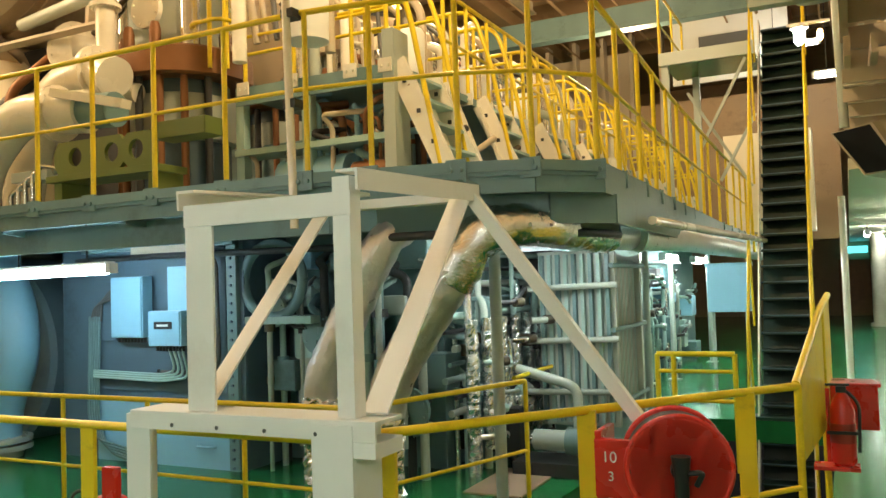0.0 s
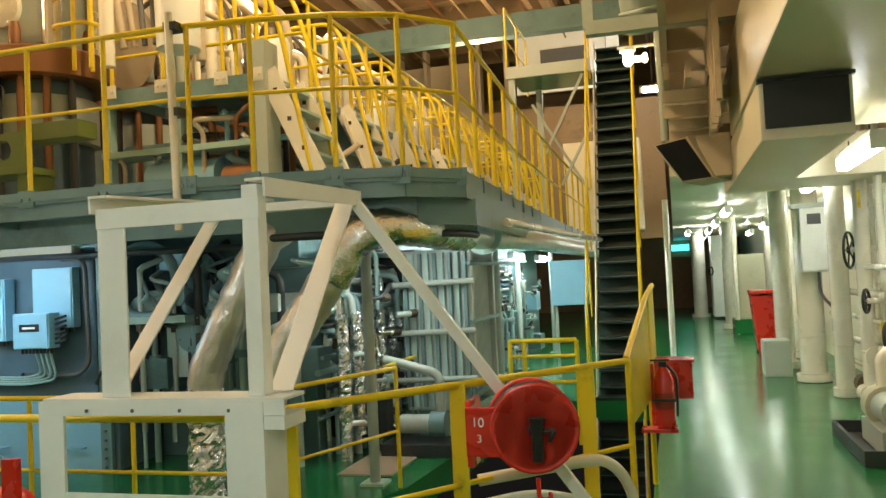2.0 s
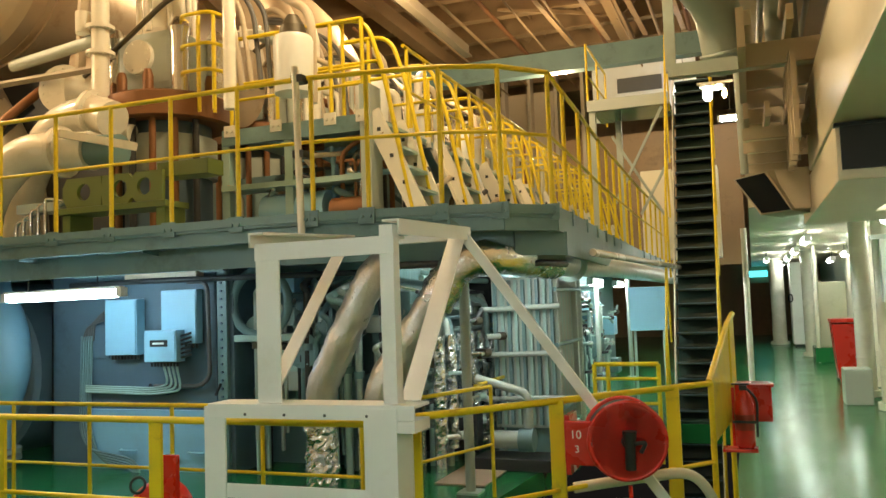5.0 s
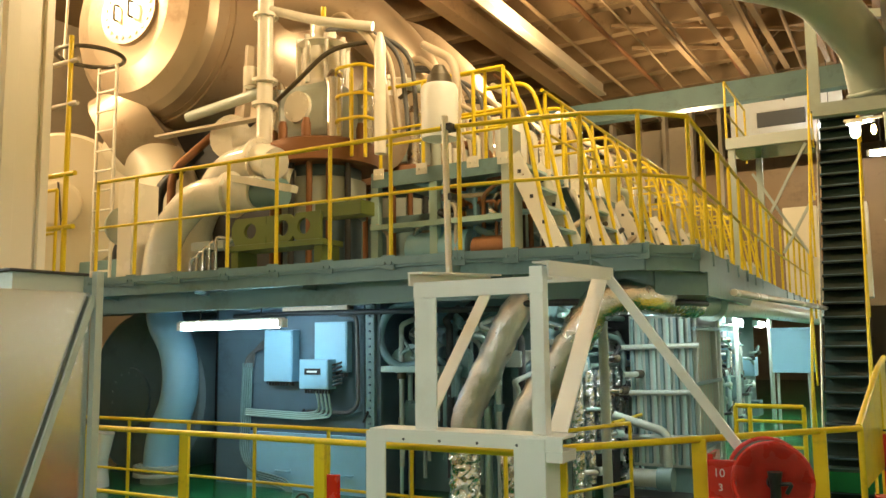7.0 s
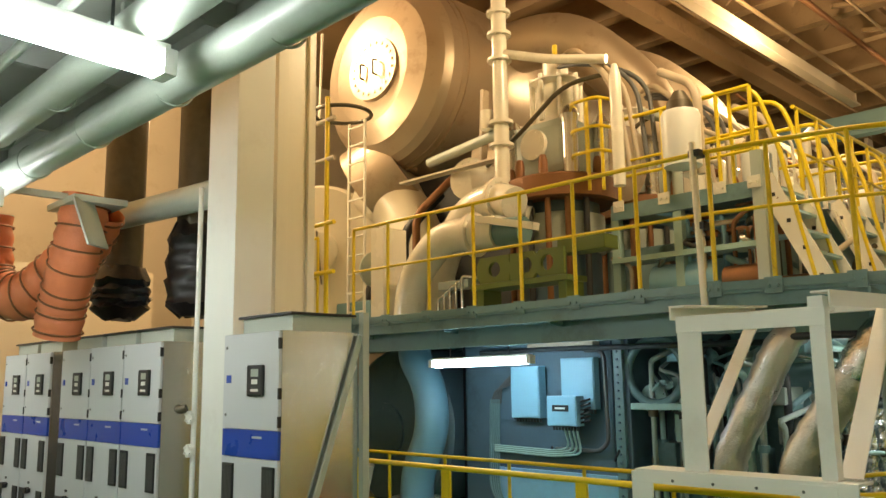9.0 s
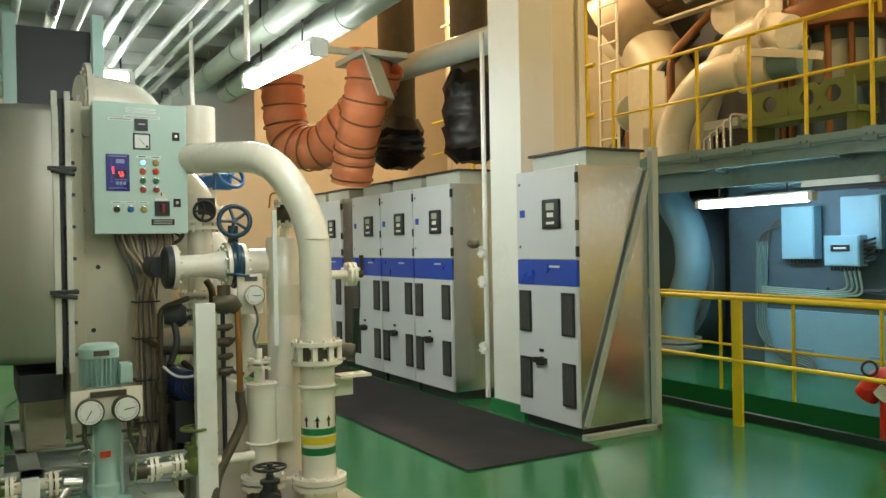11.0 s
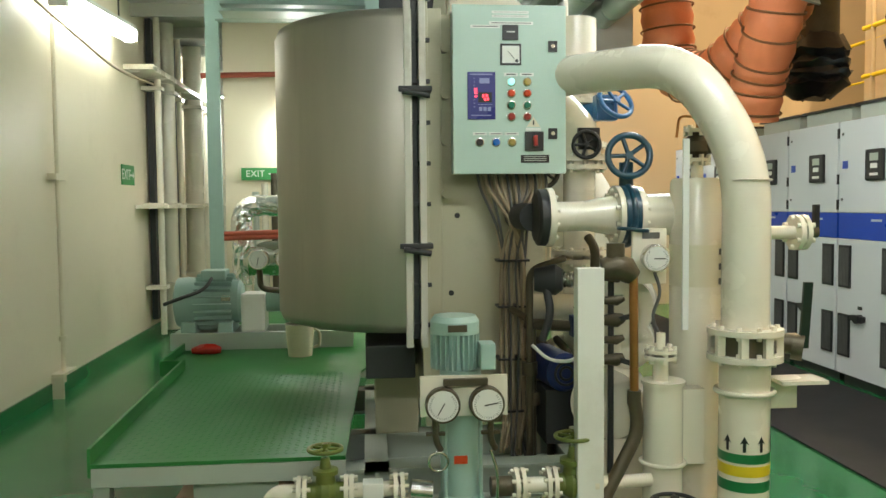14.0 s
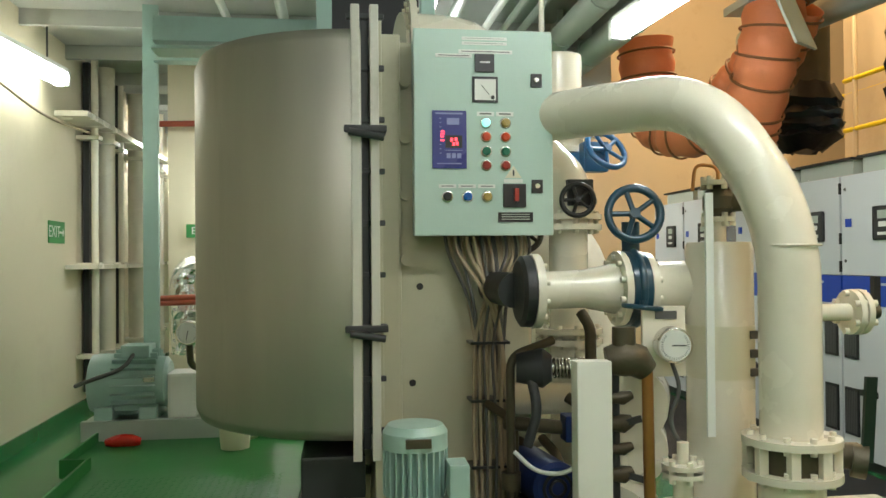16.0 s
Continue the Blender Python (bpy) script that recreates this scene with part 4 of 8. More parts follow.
# cylinder units, alike along the engine
def cylinder_unit():
    o = thing("cylinder_unit", (-5.27, 8.15, 2.52), "cylinder cover with brown ring, cream exhaust valve and yellow-capped top", "cylinder head", "cylinder units")
    X, Y = -5.27, 8.15
    part("jacket", sweep(B(), [(X, Y, 2.52), (X, Y, 3.96)], 0.5, 32), M_NAVY, o)
    part("water_jacket", sweep(B(), [(X, Y, 3.3), (X, Y, 3.32), (X, Y, 3.78), (X, Y, 3.8)], [0.5, 0.56, 0.56, 0.5], 32), M_GREYPIPE, o)
    part("ring", sweep(B(), [(X, Y, 3.94), (X, Y, 3.96), (X, Y, 4.22), (X, Y, 4.25)], [0.7, 0.75, 0.75, 0.7], 36), M_RUST, o, "heat-browned cover ring")
    for k in range(10):
        a = 2 * math.pi * k / 10
        part("stud", sweep(B(), [(X + 0.6 * math.cos(a), Y + 0.6 * math.sin(a), 4.25), (X + 0.6 * math.cos(a), Y + 0.6 * math.sin(a), 4.42), (X + 0.6 * math.cos(a), Y + 0.6 * math.sin(a), 4.5)], [0.06, 0.06, 0.04], 8), M_RUST, o)
    for k in range(7):
        a = math.radians(205 + 22 * k)
        part("stay_rod", sweep(B(), [(X + 0.63 * math.cos(a), Y + 0.63 * math.sin(a), 2.55), (X + 0.63 * math.cos(a), Y + 0.63 * math.sin(a), 3.95)], 0.04, 10), M_RUST if k % 3 else M_DARK, o)
    part("valve_housing", box(B(), X - 0.38, Y - 0.42, 4.3, X + 0.42, Y + 0.42, 5.0, 0.09), M_GREYPIPE, o)
    bolted("side_cover", M_PIPEW, o, (X - 0.05, Y - 0.45, 4.7), (0, 1, 0), 0.2, 0.06, 8)
    part("spring_housing", sweep(B(), [(X, Y, 5.0), (X, Y, 5.1), (X, Y, 5.55), (X, Y, 5.6), (X, Y, 5.62)], [0.36, 0.27, 0.27, 0.36, 0.36], 26), M_PIPEW, o)
    for k in range(8):
        a = 2 * math.pi * k / 8
        part("long_bolt", sweep(B(), [(X + 0.32 * math.cos(a), Y + 0.32 * math.sin(a), 5.05), (X + 0.32 * math.cos(a), Y + 0.32 * math.sin(a), 5.68)], 0.035, 8), M_PIPEW, o)
    part("actuator", sweep(B(), [(X, Y, 5.6), (X, Y, 5.95), (X, Y, 5.98)], [0.17, 0.17, 0.12], 20), M_PIPEW, o)
    part("yellow_tip", sweep(B(), [(X, Y, 5.98), (X, Y, 6.16)], 0.035, 8), M_YELLOW, o, "yellow sensor tip")
    for dx, dy in ((-0.5, -0.3), (0.45, -0.35), (0.5, 0.25)):
        part("fuel_valve", sweep(B(), [(X + dx, Y + dy, 4.25), (X + dx, Y + dy, 4.9), (X + dx, Y + dy, 5.0), (X + dx, Y + dy, 5.12)], [0.1, 0.1, 0.13, 0.06], 14), M_CHROME, o)
    for k in range(4):
        part("hose", sweep(B(), rounded([(X + 0.1, Y - 0.1, 5.8), (X + 0.5 + 0.1 * k, Y - 0.3, 5.9 - 0.1 * k), (X + 1.1 + 0.1 * k, Y - 0.35 + 0.1 * k, 5.3), (X + 1.2 + 0.12 * k, Y - 0.2, 4.2)], 0.35, 6), 0.03 + 0.012 * (k == 0), 8), M_TAN if k < 2 else M_CABLE, o)
    part("thin_pipe", sweep(B(), rounded([(X - 0.9, Y - 0.4, 4.6), (X - 0.2, Y - 0.5, 4.9), (X + 0.5, Y - 0.5, 5.35), (X + 1.0, Y - 0.3, 5.4)], 0.25), 0.03, 8), M_BRONZE, o)
    part("injector_pump", sweep(B(), [(X + 2.12, Y - 0.65, 3.95), (X + 2.12, Y - 0.65, 4.05), (X + 2.12, Y - 0.65, 4.5), (X + 2.12, Y - 0.65, 4.55)], [0.20, 0.20, 0.21, 0.19], 22), M_WHITE, o, "white fuel pump housing")
    part("pump_top", sweep(B(), [(X + 2.12, Y - 0.65, 4.55), (X + 2.12, Y - 0.65, 4.66), (X + 2.12, Y - 0.65, 4.78)], [0.15, 0.13, 0.06], 18), M_BRONZE, o)
    part("upright_pipe", sweep(B(), [(X + 1.3, Y - 0.6, 3.9), (X + 1.3, Y - 0.6, 5.2), (X + 1.3, Y - 0.6, 5.35)], [0.07, 0.07, 0.03], 12), M_PIPEW, o)
    part("upright_pipe", sweep(B(), rounded([(X + 2.2, Y - 0.4, 3.9), (X + 2.2, Y - 0.4, 4.9), (X + 1.6, Y - 0.1, 5.3)], 0.25), 0.05, 10), M_TAN, o)
    return o


unit = cylinder_unit()
for i in range(1, 6):
    copy_thing(unit, pose(-6.35, 8.15 + 1.87 * i, 2.47))

datum(-0.7, 0.47, -0.07)
# upper working gallery along the cylinders, with short ladders and arched handrails
o = thing("upper_gallery", (-3.8, 7.5, 3.8), "grey-green upper gallery on posts along the cylinders", "platform", kind="structure")
part("deck_plate", box(B(), -4.75, 7.5, 3.72, -2.9, 8.9, 3.80), M_TEAL, o)
part("deck_plate", box(B(), -4.0, 8.9, 3.72, -2.9, 20, 3.80), M_TEAL, o)
part("edge_girder", box(B(), -4.75, 7.48, 3.62, -2.88, 7.52, 3.80), M_TEAL, o)
for x in (-4.72, -3.9, -2.95):
    part("post", box(B(), x - 0.05, 7.5, 2.52, x + 0.05, 7.6, 3.72), M_TEAL_LIGHT, o)
part("shelf", box(B(), -4.75, 7.45, 3.1, -2.95, 7.8, 3.16), M_TEAL_LIGHT, o)
part("end_plate", box(B(), -2.98, 7.42, 2.52, -2.86, 7.7, 4.1), M_GREYPIPE, o)
rail_run("upper_rail", [(-4.6, 7.46), (-2.95, 7.46)], 1.02, [0.5, 0.32], "bright yellow guard rail on the upper gallery", [(-4.6, 7.46), (-4.0, 7.46), (-3.33, 7.46), (-2.95, 7.46)], base=3.8, r=0.024, foot=M_PIPEW)
rail_run("upper_rail", [(-2.92, 8.5), (-2.92, 20)], 1.02, [0.5], "bright yellow guard rail on the upper gallery", [(-2.92, 8.6 + 0.58 * k) for k in range(20)], base=3.8, r=0.024, foot=M_PIPEW)
o = thing("ladder_brackets", (-2.7, 9, 2.52), "cream stiffener plates and dark pipe gear beneath the upper gallery", "steelwork")
for k in range(16):
    y0 = 7.9 + 0.72 * k
    part("bracket_plate", beam(B(), (-2.85, y0, 3.7), (-2.45, y0 + 0.1, 2.56), 0.03, 0.16, (0, 1, 0)), M_PIPEW, o)
    part("gear_pipe", sweep(B(), rounded([(-2.8, y0 + 0.2, 2.53), (-2.75, y0 + 0.2, 3.1), (-2.6, y0 + 0.5, 3.3)], 0.1), 0.035, 8), (M_DARK, M_TAN, M_BRONZE)[k % 3], o)
o = thing("yellow_ladder_cage", (-4.75, 7.5, 4.2), "small bright yellow ladder frame", "ladder")
for dx, dy in ((0, 0), (0.1, -0.12), (0.22, 0.0), (0.3, -0.12)):
    part("stile", sweep(B(), [(-5.0 + dx, 7.4 + dy, 4.0), (-5.0 + dx, 7.4 + dy, 5.1)], 0.022, 8), M_YELLOW, o)
for z in (5.1, 4.75, 4.45):
    part("hoop", sweep(B(), rounded([(-5.15, 7.4, z), (-5.1, 7.2, z), (-4.7, 7.2, z), (-4.65, 7.4, z)], 0.1), 0.022, 8), M_YELLOW, o)


def arch_ladder(y0):
    o = thing("gallery_ladder", (-2.6, y0, 2.52), "short cream ladder with bright yellow arched handrails", "ladder", "gallery ladders")
    for dy in (0.0, 0.64):
        y = y0 + dy
        part("handrail", sweep(B(), rounded([(-3.5, y, 4.83), (-2.92, y, 4.83), (-2.72, y, 4.2), (-2.58, y, 3.45), (-2.4, y, 2.55)], 0.22, 6), 0.026, 10), M_YELLOW, o)
        part("middle_rail", sweep(B(), [(-3.5, y, 4.35), (-2.78, y, 4.35)], 0.02, 8), M_YELLOW, o)
        part("post", sweep(B(), [(-3.2, y, 3.8), (-3.2, y, 4.83)], 0.022, 8), M_YELLOW, o)
        s = part("string", beam(B(), (-2.88, y, 3.80), (-2.28, y, 2.53), 0.03, 0.2), M_PIPEW, o)
        for k in range(4):
            f = 0.15 + 0.23 * k
            part("slot", box(B(), -2.88 + 0.6 * f - 0.02, y - 0.022, 3.8 - 1.27 * f - 0.02, -2.88 + 0.6 * f + 0.02, y + 0.022, 3.8 - 1.27 * f + 0.02), M_DARK, s)
    for k in range(5):
        f = (k + 0.6) / 5.4
        part("step", box(B(), -2.88 + 0.6 * f - 0.09, y0, 3.8 - 1.27 * f, -2.88 + 0.6 * f + 0.09, y0 + 0.64, 3.83 - 1.27 * f), M_TEAL_LIGHT, o)
    bm = B()
    tri = [bm.verts.new(p) for p in ((-2.85, y0 + 0.7, 2.53), (-2.3, y0 + 0.7, 2.53), (-2.85, y0 + 0.7, 3.5))]
    bm.faces.new(tri)
    bmesh.ops.solidify(bm, geom=bm.faces, thickness=0.03)
    part("gusset", bm, M_PIPEW, o)
    part("upright", box(B(), -2.95, y0 + 0.9, 2.53, -2.85, y0 + 1.0, 3.75), M_PIPEW, o)
    part("cross_brace", beam(B(), (-2.9, y0 + 0.85, 3.3), (-2.3, y0 + 1.2, 2.6), 0.05, 0.12), M_PIPEW, o)
    return o


lad = arch_ladder(7.5)
for i in range(1, 9):
    copy_thing(lad, pose(-3.3, 7.97 + 1.87 * i, 2.45))
o = thing("gallery_pipework", (-4, 7.6, 2.52), "small pipes, valves and hoses under the upper gallery", "pipes")
for i in range(40):
    x0, y0 = -4.6 + 1.7 * rng.random(), 7.5 + 1.2 * rng.random()
    z0 = 2.6 + 1.0 * rng.random()
    part("pipe", sweep(B(), rounded([(x0, y0, 2.52), (x0, y0, z0), (x0 + 0.8 * (rng.random() - 0.5), y0 - 0.1, z0 + 0.1), (x0 + 0.8 * (rng.random() - 0.5), y0 + 0.2, z0 + 0.15)], 0.08), 0.015 + 0.03 * rng.random(), 8), rng.choice([M_TEAL, M_CHROME, M_TAN, M_RUST, M_DARK, M_SKY]), o)
part("blue_drum", sweep(B(), [(-4.3, 7.7, 2.85), (-3.5, 7.7, 2.85)], 0.2, 18), M_SKY, o)
part("brown_drum", sweep(B(), [(-3.4, 7.6, 2.8), (-2.95, 7.6, 2.8)], 0.14, 16), M_RUST, o)
for k in range(6):
    part("rail_pipe", sweep(B(), [(-4.7, 6.55 + 0.05 * k, 2.62), (-3.6, 6.5 + 0.05 * k, 2.58)], 0.014, 6), M_PIPEW, o)
o = thing("head_pipework", (-4, 9, 3.8), "pipes, hoses and valve gear among the cylinder covers", "pipes")
for i in range(60):
    x0, y0 = -4.6 + 1.5 * rng.random(), 8.0 + 10 * rng.random()
    z0 = 4.2 + 0.9 * rng.random()
    part("pipe", sweep(B(), rounded([(x0, y0, 3.8), (x0, y0, z0), (x0 - 0.6 * rng.random(), y0 + 0.8 * (rng.random() - 0.5), z0 + 0.15)], 0.1), 0.02 + 0.05 * rng.random(), 8), rng.choice([M_PIPEW, M_TAN, M_TAN, M_RUST, M_GREYPIPE, M_CHROME]), o)
datum(-0.45, 0.0, -0.085)
o = thing("gallery_boxes", (-7, 6.7, 2.52), "small cream cabinets and valves on the gallery by the air pipes", "machinery")
part("box", box(B(), -7.75, 6.5, 2.52, -7.5, 6.9, 3.75, 0.01), M_PIPEW, o)
bolted("disc", M_GREYPIPE, o, (-7.85, 6.7, 3.25), (1, -0.4, 0), 0.25, 0.06, 10)
for k in range(5):
    part("pipe", sweep(B(), rounded([(-6.6 + 0.1 * k, 6.6, 2.52), (-6.6 + 0.1 * k, 6.6, 2.75 + 0.06 * k), (-6.0, 6.7, 2.95)], 0.05), 0.02, 8), M_CHROME, o)
part("box", box(B(), -6.6, 6.6, 2.85, -6.1, 6.8, 2.95, 0.01), M_GREYPIPE, o)

datum(-1.0, 0.82, 0.0)
# ---- stair ----
o = thing("steep_stair", (0.33, 10.9, 0), "steep dark green steel stair with worn treads", "stair")
for i in range(-12, 26):
    z = 0.205 * i + 0.14
    y = 10.95 + 0.1 * i
    s = part("tread", box(B(), 0.055, y, z - 0.03, 0.60, y + 0.21, z), M_TREAD, o)
    part("nosing", box(B(), 0.06, y - 0.006, z - 0.012, 0.595, y - 0.001, z + 0.001), M_NAVY, s, "worn tread edge")
part("back_plate", beam(B(), (0.33, 9.95, -2.4), (0.33, 13.65, 5.3), 0.54, 0.01), M_TREAD, o)
for x in (0.035, 0.62):
    part("side_string", beam(B(), (x, 9.75, -2.4), (x, 13.45, 5.35), 0.02, 0.2), M_PIPEW, o)
for x in (0.0, 0.66):
    part("handrail", sweep(B(), [(x, 9.9, -1.3), (x, 10.4, 0.9), (x, 12.8, 6.0)], 0.018, 8), M_YELLOW, o)
    for k in range(6):
        part("post", sweep(B(), [(x, 10.75 + 0.42 * k, 0.15 + 0.9 * k), (x, 10.55 + 0.44 * k, 1.15 + 0.9 * k)], 0.015, 8), M_YELLOW, o)
solo("stair_landing", box(B(), -0.05, 10.72, 0.002, 0.62, 11.0, 0.03), M_TREAD, "dark green landing plate at the stair foot", "landing")

datum(-0.54, 0.56, 0.02)
# ---- white steel frame ----
o = thing("steel_frame", (-1.6, 3.7, 0), "white painted angle-iron frame with sloping braces", "frame")


def angle(name, p, q, w, h, t, flip=1, up=(0, 0, 1)):
    """An angle section: one leg w wide, one leg h deep."""
    bm = B()
    p, q, up = Vector(p), Vector(q), Vector(up)
    d = (q - p).normalized()
    s = d.cross(up).normalized()
    u = s.cross(d)
    beam(bm, p + u * (h / 2 - t / 2), q + u * (h / 2 - t / 2), w, t, up)
    beam(bm, p + s * flip * (w / 2 - t / 2) - u * t / 2, q + s * flip * (w / 2 - t / 2) - u * t / 2, t, h - t, up)
    return part(name, bm, M_WHITE, o)


part("upright", box(B(), -1.985, 3.60, 1.145, -1.835, 3.614, 2.0, 0.003), M_WHITE, o)
part("upright_web", box(B(), -1.985, 3.614, 1.145, -1.973, 3.74, 2.0, 0.003), M_WHITE, o)
part("upright", box(B(), -1.215, 3.60, 1.145, -1.135, 3.614, 2.09, 0.003), M_WHITE, o)
part("upright_web", box(B(), -1.147, 3.614, 1.145, -1.135, 3.68, 2.09, 0.003), M_WHITE, o)
part("top_bar", box(B(), -1.99, 3.597, 1.935, -1.13, 3.611, 2.03, 0.003), M_WHITE, o)
part("top_flange", box(B(), -1.99, 3.611, 2.018, -1.13, 3.75, 2.032, 0.003), M_WHITE, o)
angle("side_bar", (-1.145, 3.60, 2.075), (-1.14, 4.76, 2.115), 0.10, 0.085, 0.012, 1)
angle("side_bar", (-1.98, 3.60, 2.055), (-1.99, 4.76, 2.115), 0.10, 0.085, 0.012, -1)
part("back_bar", beam(B(), (-1.99, 4.74, 2.10), (-1.16, 4.74, 2.10), 0.09, 0.05), M_WHITE, o)
angle("brace", (-1.16, 4.72, 2.11), (-1.10, 3.70, 1.14), 0.11, 0.05, 0.012)
angle("brace", (-1.99, 4.72, 2.11), (-1.98, 3.70, 1.14), 0.09, 0.04, 0.012)
angle("brace", (-1.15, 4.74, 2.13), (0.12, 4.98, 0.3), 0.11, 0.06, 0.012)
part("shelf", box(B(), -2.30, 3.58, 1.125, -1.03, 3.78, 1.142, 0.003), M_WHITE, o)
part("shelf_front", box(B(), -2.30, 3.57, 1.062, -1.03, 3.584, 1.141, 0.003), M_WHITE, o)
part("leg", box(B(), -2.33, 3.575, 0, -2.19, 3.59, 1.125, 0.003), M_WHITE, o)
part("leg_web", box(B(), -2.33, 3.59, 0, -2.316, 3.74, 1.125, 0.003), M_WHITE, o)
part("leg", box(B(), -1.32, 3.565, 0, -1.13, 3.582, 1.125, 0.003), M_WHITE, o)
part("leg_web", box(B(), -1.145, 3.582, 0, -1.13, 3.78, 1.125, 0.003), M_WHITE, o)
part("lower_bar", box(B(), -2.19, 3.58, 0.62, -1.32, 3.592, 0.70, 0.003), M_WHITE, o)
part("end_plate", box(B(), -1.13, 3.57, 1.0, -1.03, 3.78, 1.06, 0.003), M_WHITE, o)
for k in range(4):
    part("bolt_hole", sweep(B(), [(-2.05 + 0.25 * k, 3.568, 1.085), (-2.05 + 0.25 * k, 3.5645, 1.085)], 0.009, 8), M_CABLE, o)

datum(-0.545, 0.1, 0.035)
# ---- fire hose reel, extinguisher, hydrant box ----
o = thing("hose_reel", (-0.1, 5.25, 0.5), "round red fire hose reel fixed to the yellow guard rail", "hose reel")
nx = Vector((0.28, -0.96, 0)).normalized()
c0 = Vector((-0.13, 5.12, 0.81))
part("front_disc", sweep(B(), [c0 + nx * 0.10, c0 + nx * 0.125, c0 + nx * 0.125, c0 + nx * 0.112], [0.222, 0.222, 0.206, 0.17], 40), M_RED, o)
part("rim", torus(B(), c0 + nx * 0.113, nx, 0.222, 0.014, 40, 8), M_RED, o)
part("rear_disc", sweep(B(), [c0 - nx * 0.125, c0 - nx * 0.10], 0.224, 40), M_RED, o)
part("rim", torus(B(), c0 - nx * 0.113, nx, 0.224, 0.014, 40, 8), M_RED, o)
part("drum", sweep(B(), [c0 - nx * 0.1, c0 + nx * 0.1], 0.15, 28), M_RED, o)
for k in range(4):
    part("hose_coil", torus(B(), c0 + nx * (-0.075 + 0.05 * k), nx, 0.19, 0.03, 32, 8), M_DARK, o)
part("hub", sweep(B(), [c0 + nx * 0.11, c0 + nx * 0.18], 0.04, 16), M_BLACK, o)
part("nozzle", sweep(B(), [c0 + nx * 0.2 + Vector((0, 0, 0.07)), c0 + nx * 0.2 + Vector((0, 0, -0.02)), c0 + nx * 0.19 + Vector((0, 0, -0.15))], [0.042, 0.03, 0.03], 14), M_BLACK, o)
part("nozzle_lever", sweep(B(), rounded([c0 + nx * 0.2 + Vector((0.03, 0, 0.0)), c0 + nx * 0.21 + Vector((0.09, 0, 0.01)), c0 + nx * 0.2 + Vector((0.06, 0, -0.05))], 0.02), 0.012, 8), M_BLACK, o)
bm = box(B(), -0.47, 5.0, 0.66, -0.2, 5.04, 0.92, 0.01)
part("side_plate", bm, M_RED, o)
part("bracket", box(B(), -0.47, 5.02, 0.6, -0.44, 5.25, 0.95), M_RED, o)
part("hook", sweep(B(), rounded([c0 + nx * 0.14 + Vector((0, 0, -0.25)), c0 + nx * 0.14 + Vector((0.0, 0, -0.36)), c0 + nx * 0.14 + Vector((0.06, 0, -0.36)), c0 + nx * 0.14 + Vector((0.06, 0, -0.32))], 0.03), 0.012, 8), M_RED, o)


def lettering(text, at, size, normal_rot, mat, parent, name="lettering"):
    cu = bpy.data.curves.new(name, "FONT")
    cu.body, cu.size, cu.align_x, cu.align_y, cu.extrude = text, size, "CENTER", "CENTER", 0.0008
    cu.materials.append(mat)
    ob = new(name, cu)
    ob.matrix_world = pose(*at, *normal_rot)
    dg = bpy.context.evaluated_depsgraph_get()
    me = bpy.data.meshes.new_from_object(ob.evaluated_get(dg))
    mw = ob.matrix_world.copy()
    bpy.data.objects.remove(ob)
    me.transform(Matrix.Translation(DATUM - ORIGIN[parent.name]) @ pose(*at, *normal_rot))
    res = new(name, me)
    res.parent = parent
    return res


lettering("10", (-0.40, 4.997, 0.84), 0.07, (90, 0, 0), M_DIAL, o)
lettering("3", (-0.395, 4.997, 0.755), 0.06, (90, 0, 0), M_DIAL, o)
o = thing("white_hose", (0.15, 5.9, 0), "white canvas fire hose hanging under the reel", "hose")
part("hose", sweep(B(), rounded([(-0.5, 5.35, 0.45), (-0.1, 5.5, 0.5), (0.2, 5.75, 0.5), (0.33, 5.85, 0.3), (0.34, 5.9, -0.4)], 0.15, 6), 0.034, 14), M_BUCKET, o)
part("hose", sweep(B(), rounded([(-0.6, 5.3, 0.3), (-0.2, 5.5, 0.35), (0.1, 5.7, 0.25), (0.2, 5.9, -0.4)], 0.15, 6), 0.028, 14), M_WHITE, o)

datum(-0.68, 0.95, 0.0)
o = thing("fire_extinguisher", (0.63, 6.3, 0.42), "red fire extinguisher hanging in a cradle on the yellow guard", "fire extinguisher")
part("cylinder", sweep(B(), [(0.65, 6.28, 0.46), (0.65, 6.28, 0.48), (0.65, 6.28, 0.80), (0.65, 6.28, 0.87), (0.65, 6.28, 0.91)], [0.06, 0.075, 0.075, 0.05, 0.025], 22), M_RED, o)
part("valve_head", box(B(), 0.62, 6.25, 0.91, 0.68, 6.31, 0.95, 0.006), M_BLACK, o)
part("handle", box(B(), 0.56, 6.27, 0.95, 0.70, 6.29, 0.965, 0.004), M_BLACK, o)
part("hose", sweep(B(), rounded([(0.68, 6.27, 0.92), (0.75, 6.24, 0.85), (0.74, 6.22, 0.55)], 0.05), 0.011, 8), M_BLACK, o)
part("label_band", sweep(B(), [(0.65, 6.28, 0.60), (0.65, 6.28, 0.72)], 0.0762, 22), M_BTN_DKRED, o)
part("cradle", box(B(), 0.475, 6.2, 0.43, 0.74, 6.36, 0.455, 0.004), M_RED, o)
part("cradle_back", box(B(), 0.55, 6.37, 0.43, 0.58, 6.39, 0.92, 0.004), M_RED, o)
part("strap", box(B(), 0.56, 6.19, 0.66, 0.742, 6.2, 0.68), M_BLACK, o)
datum(-0.66, 0.5, 0.0)
o = thing("hydrant_box", (0.85, 7.6, 0.6), "red steel hose box fixed on the yellow guard", "box")
part("box", box(B(), 0.545, 7.3, 0.58, 0.85, 7.55, 0.88, 0.01), M_RED, o)
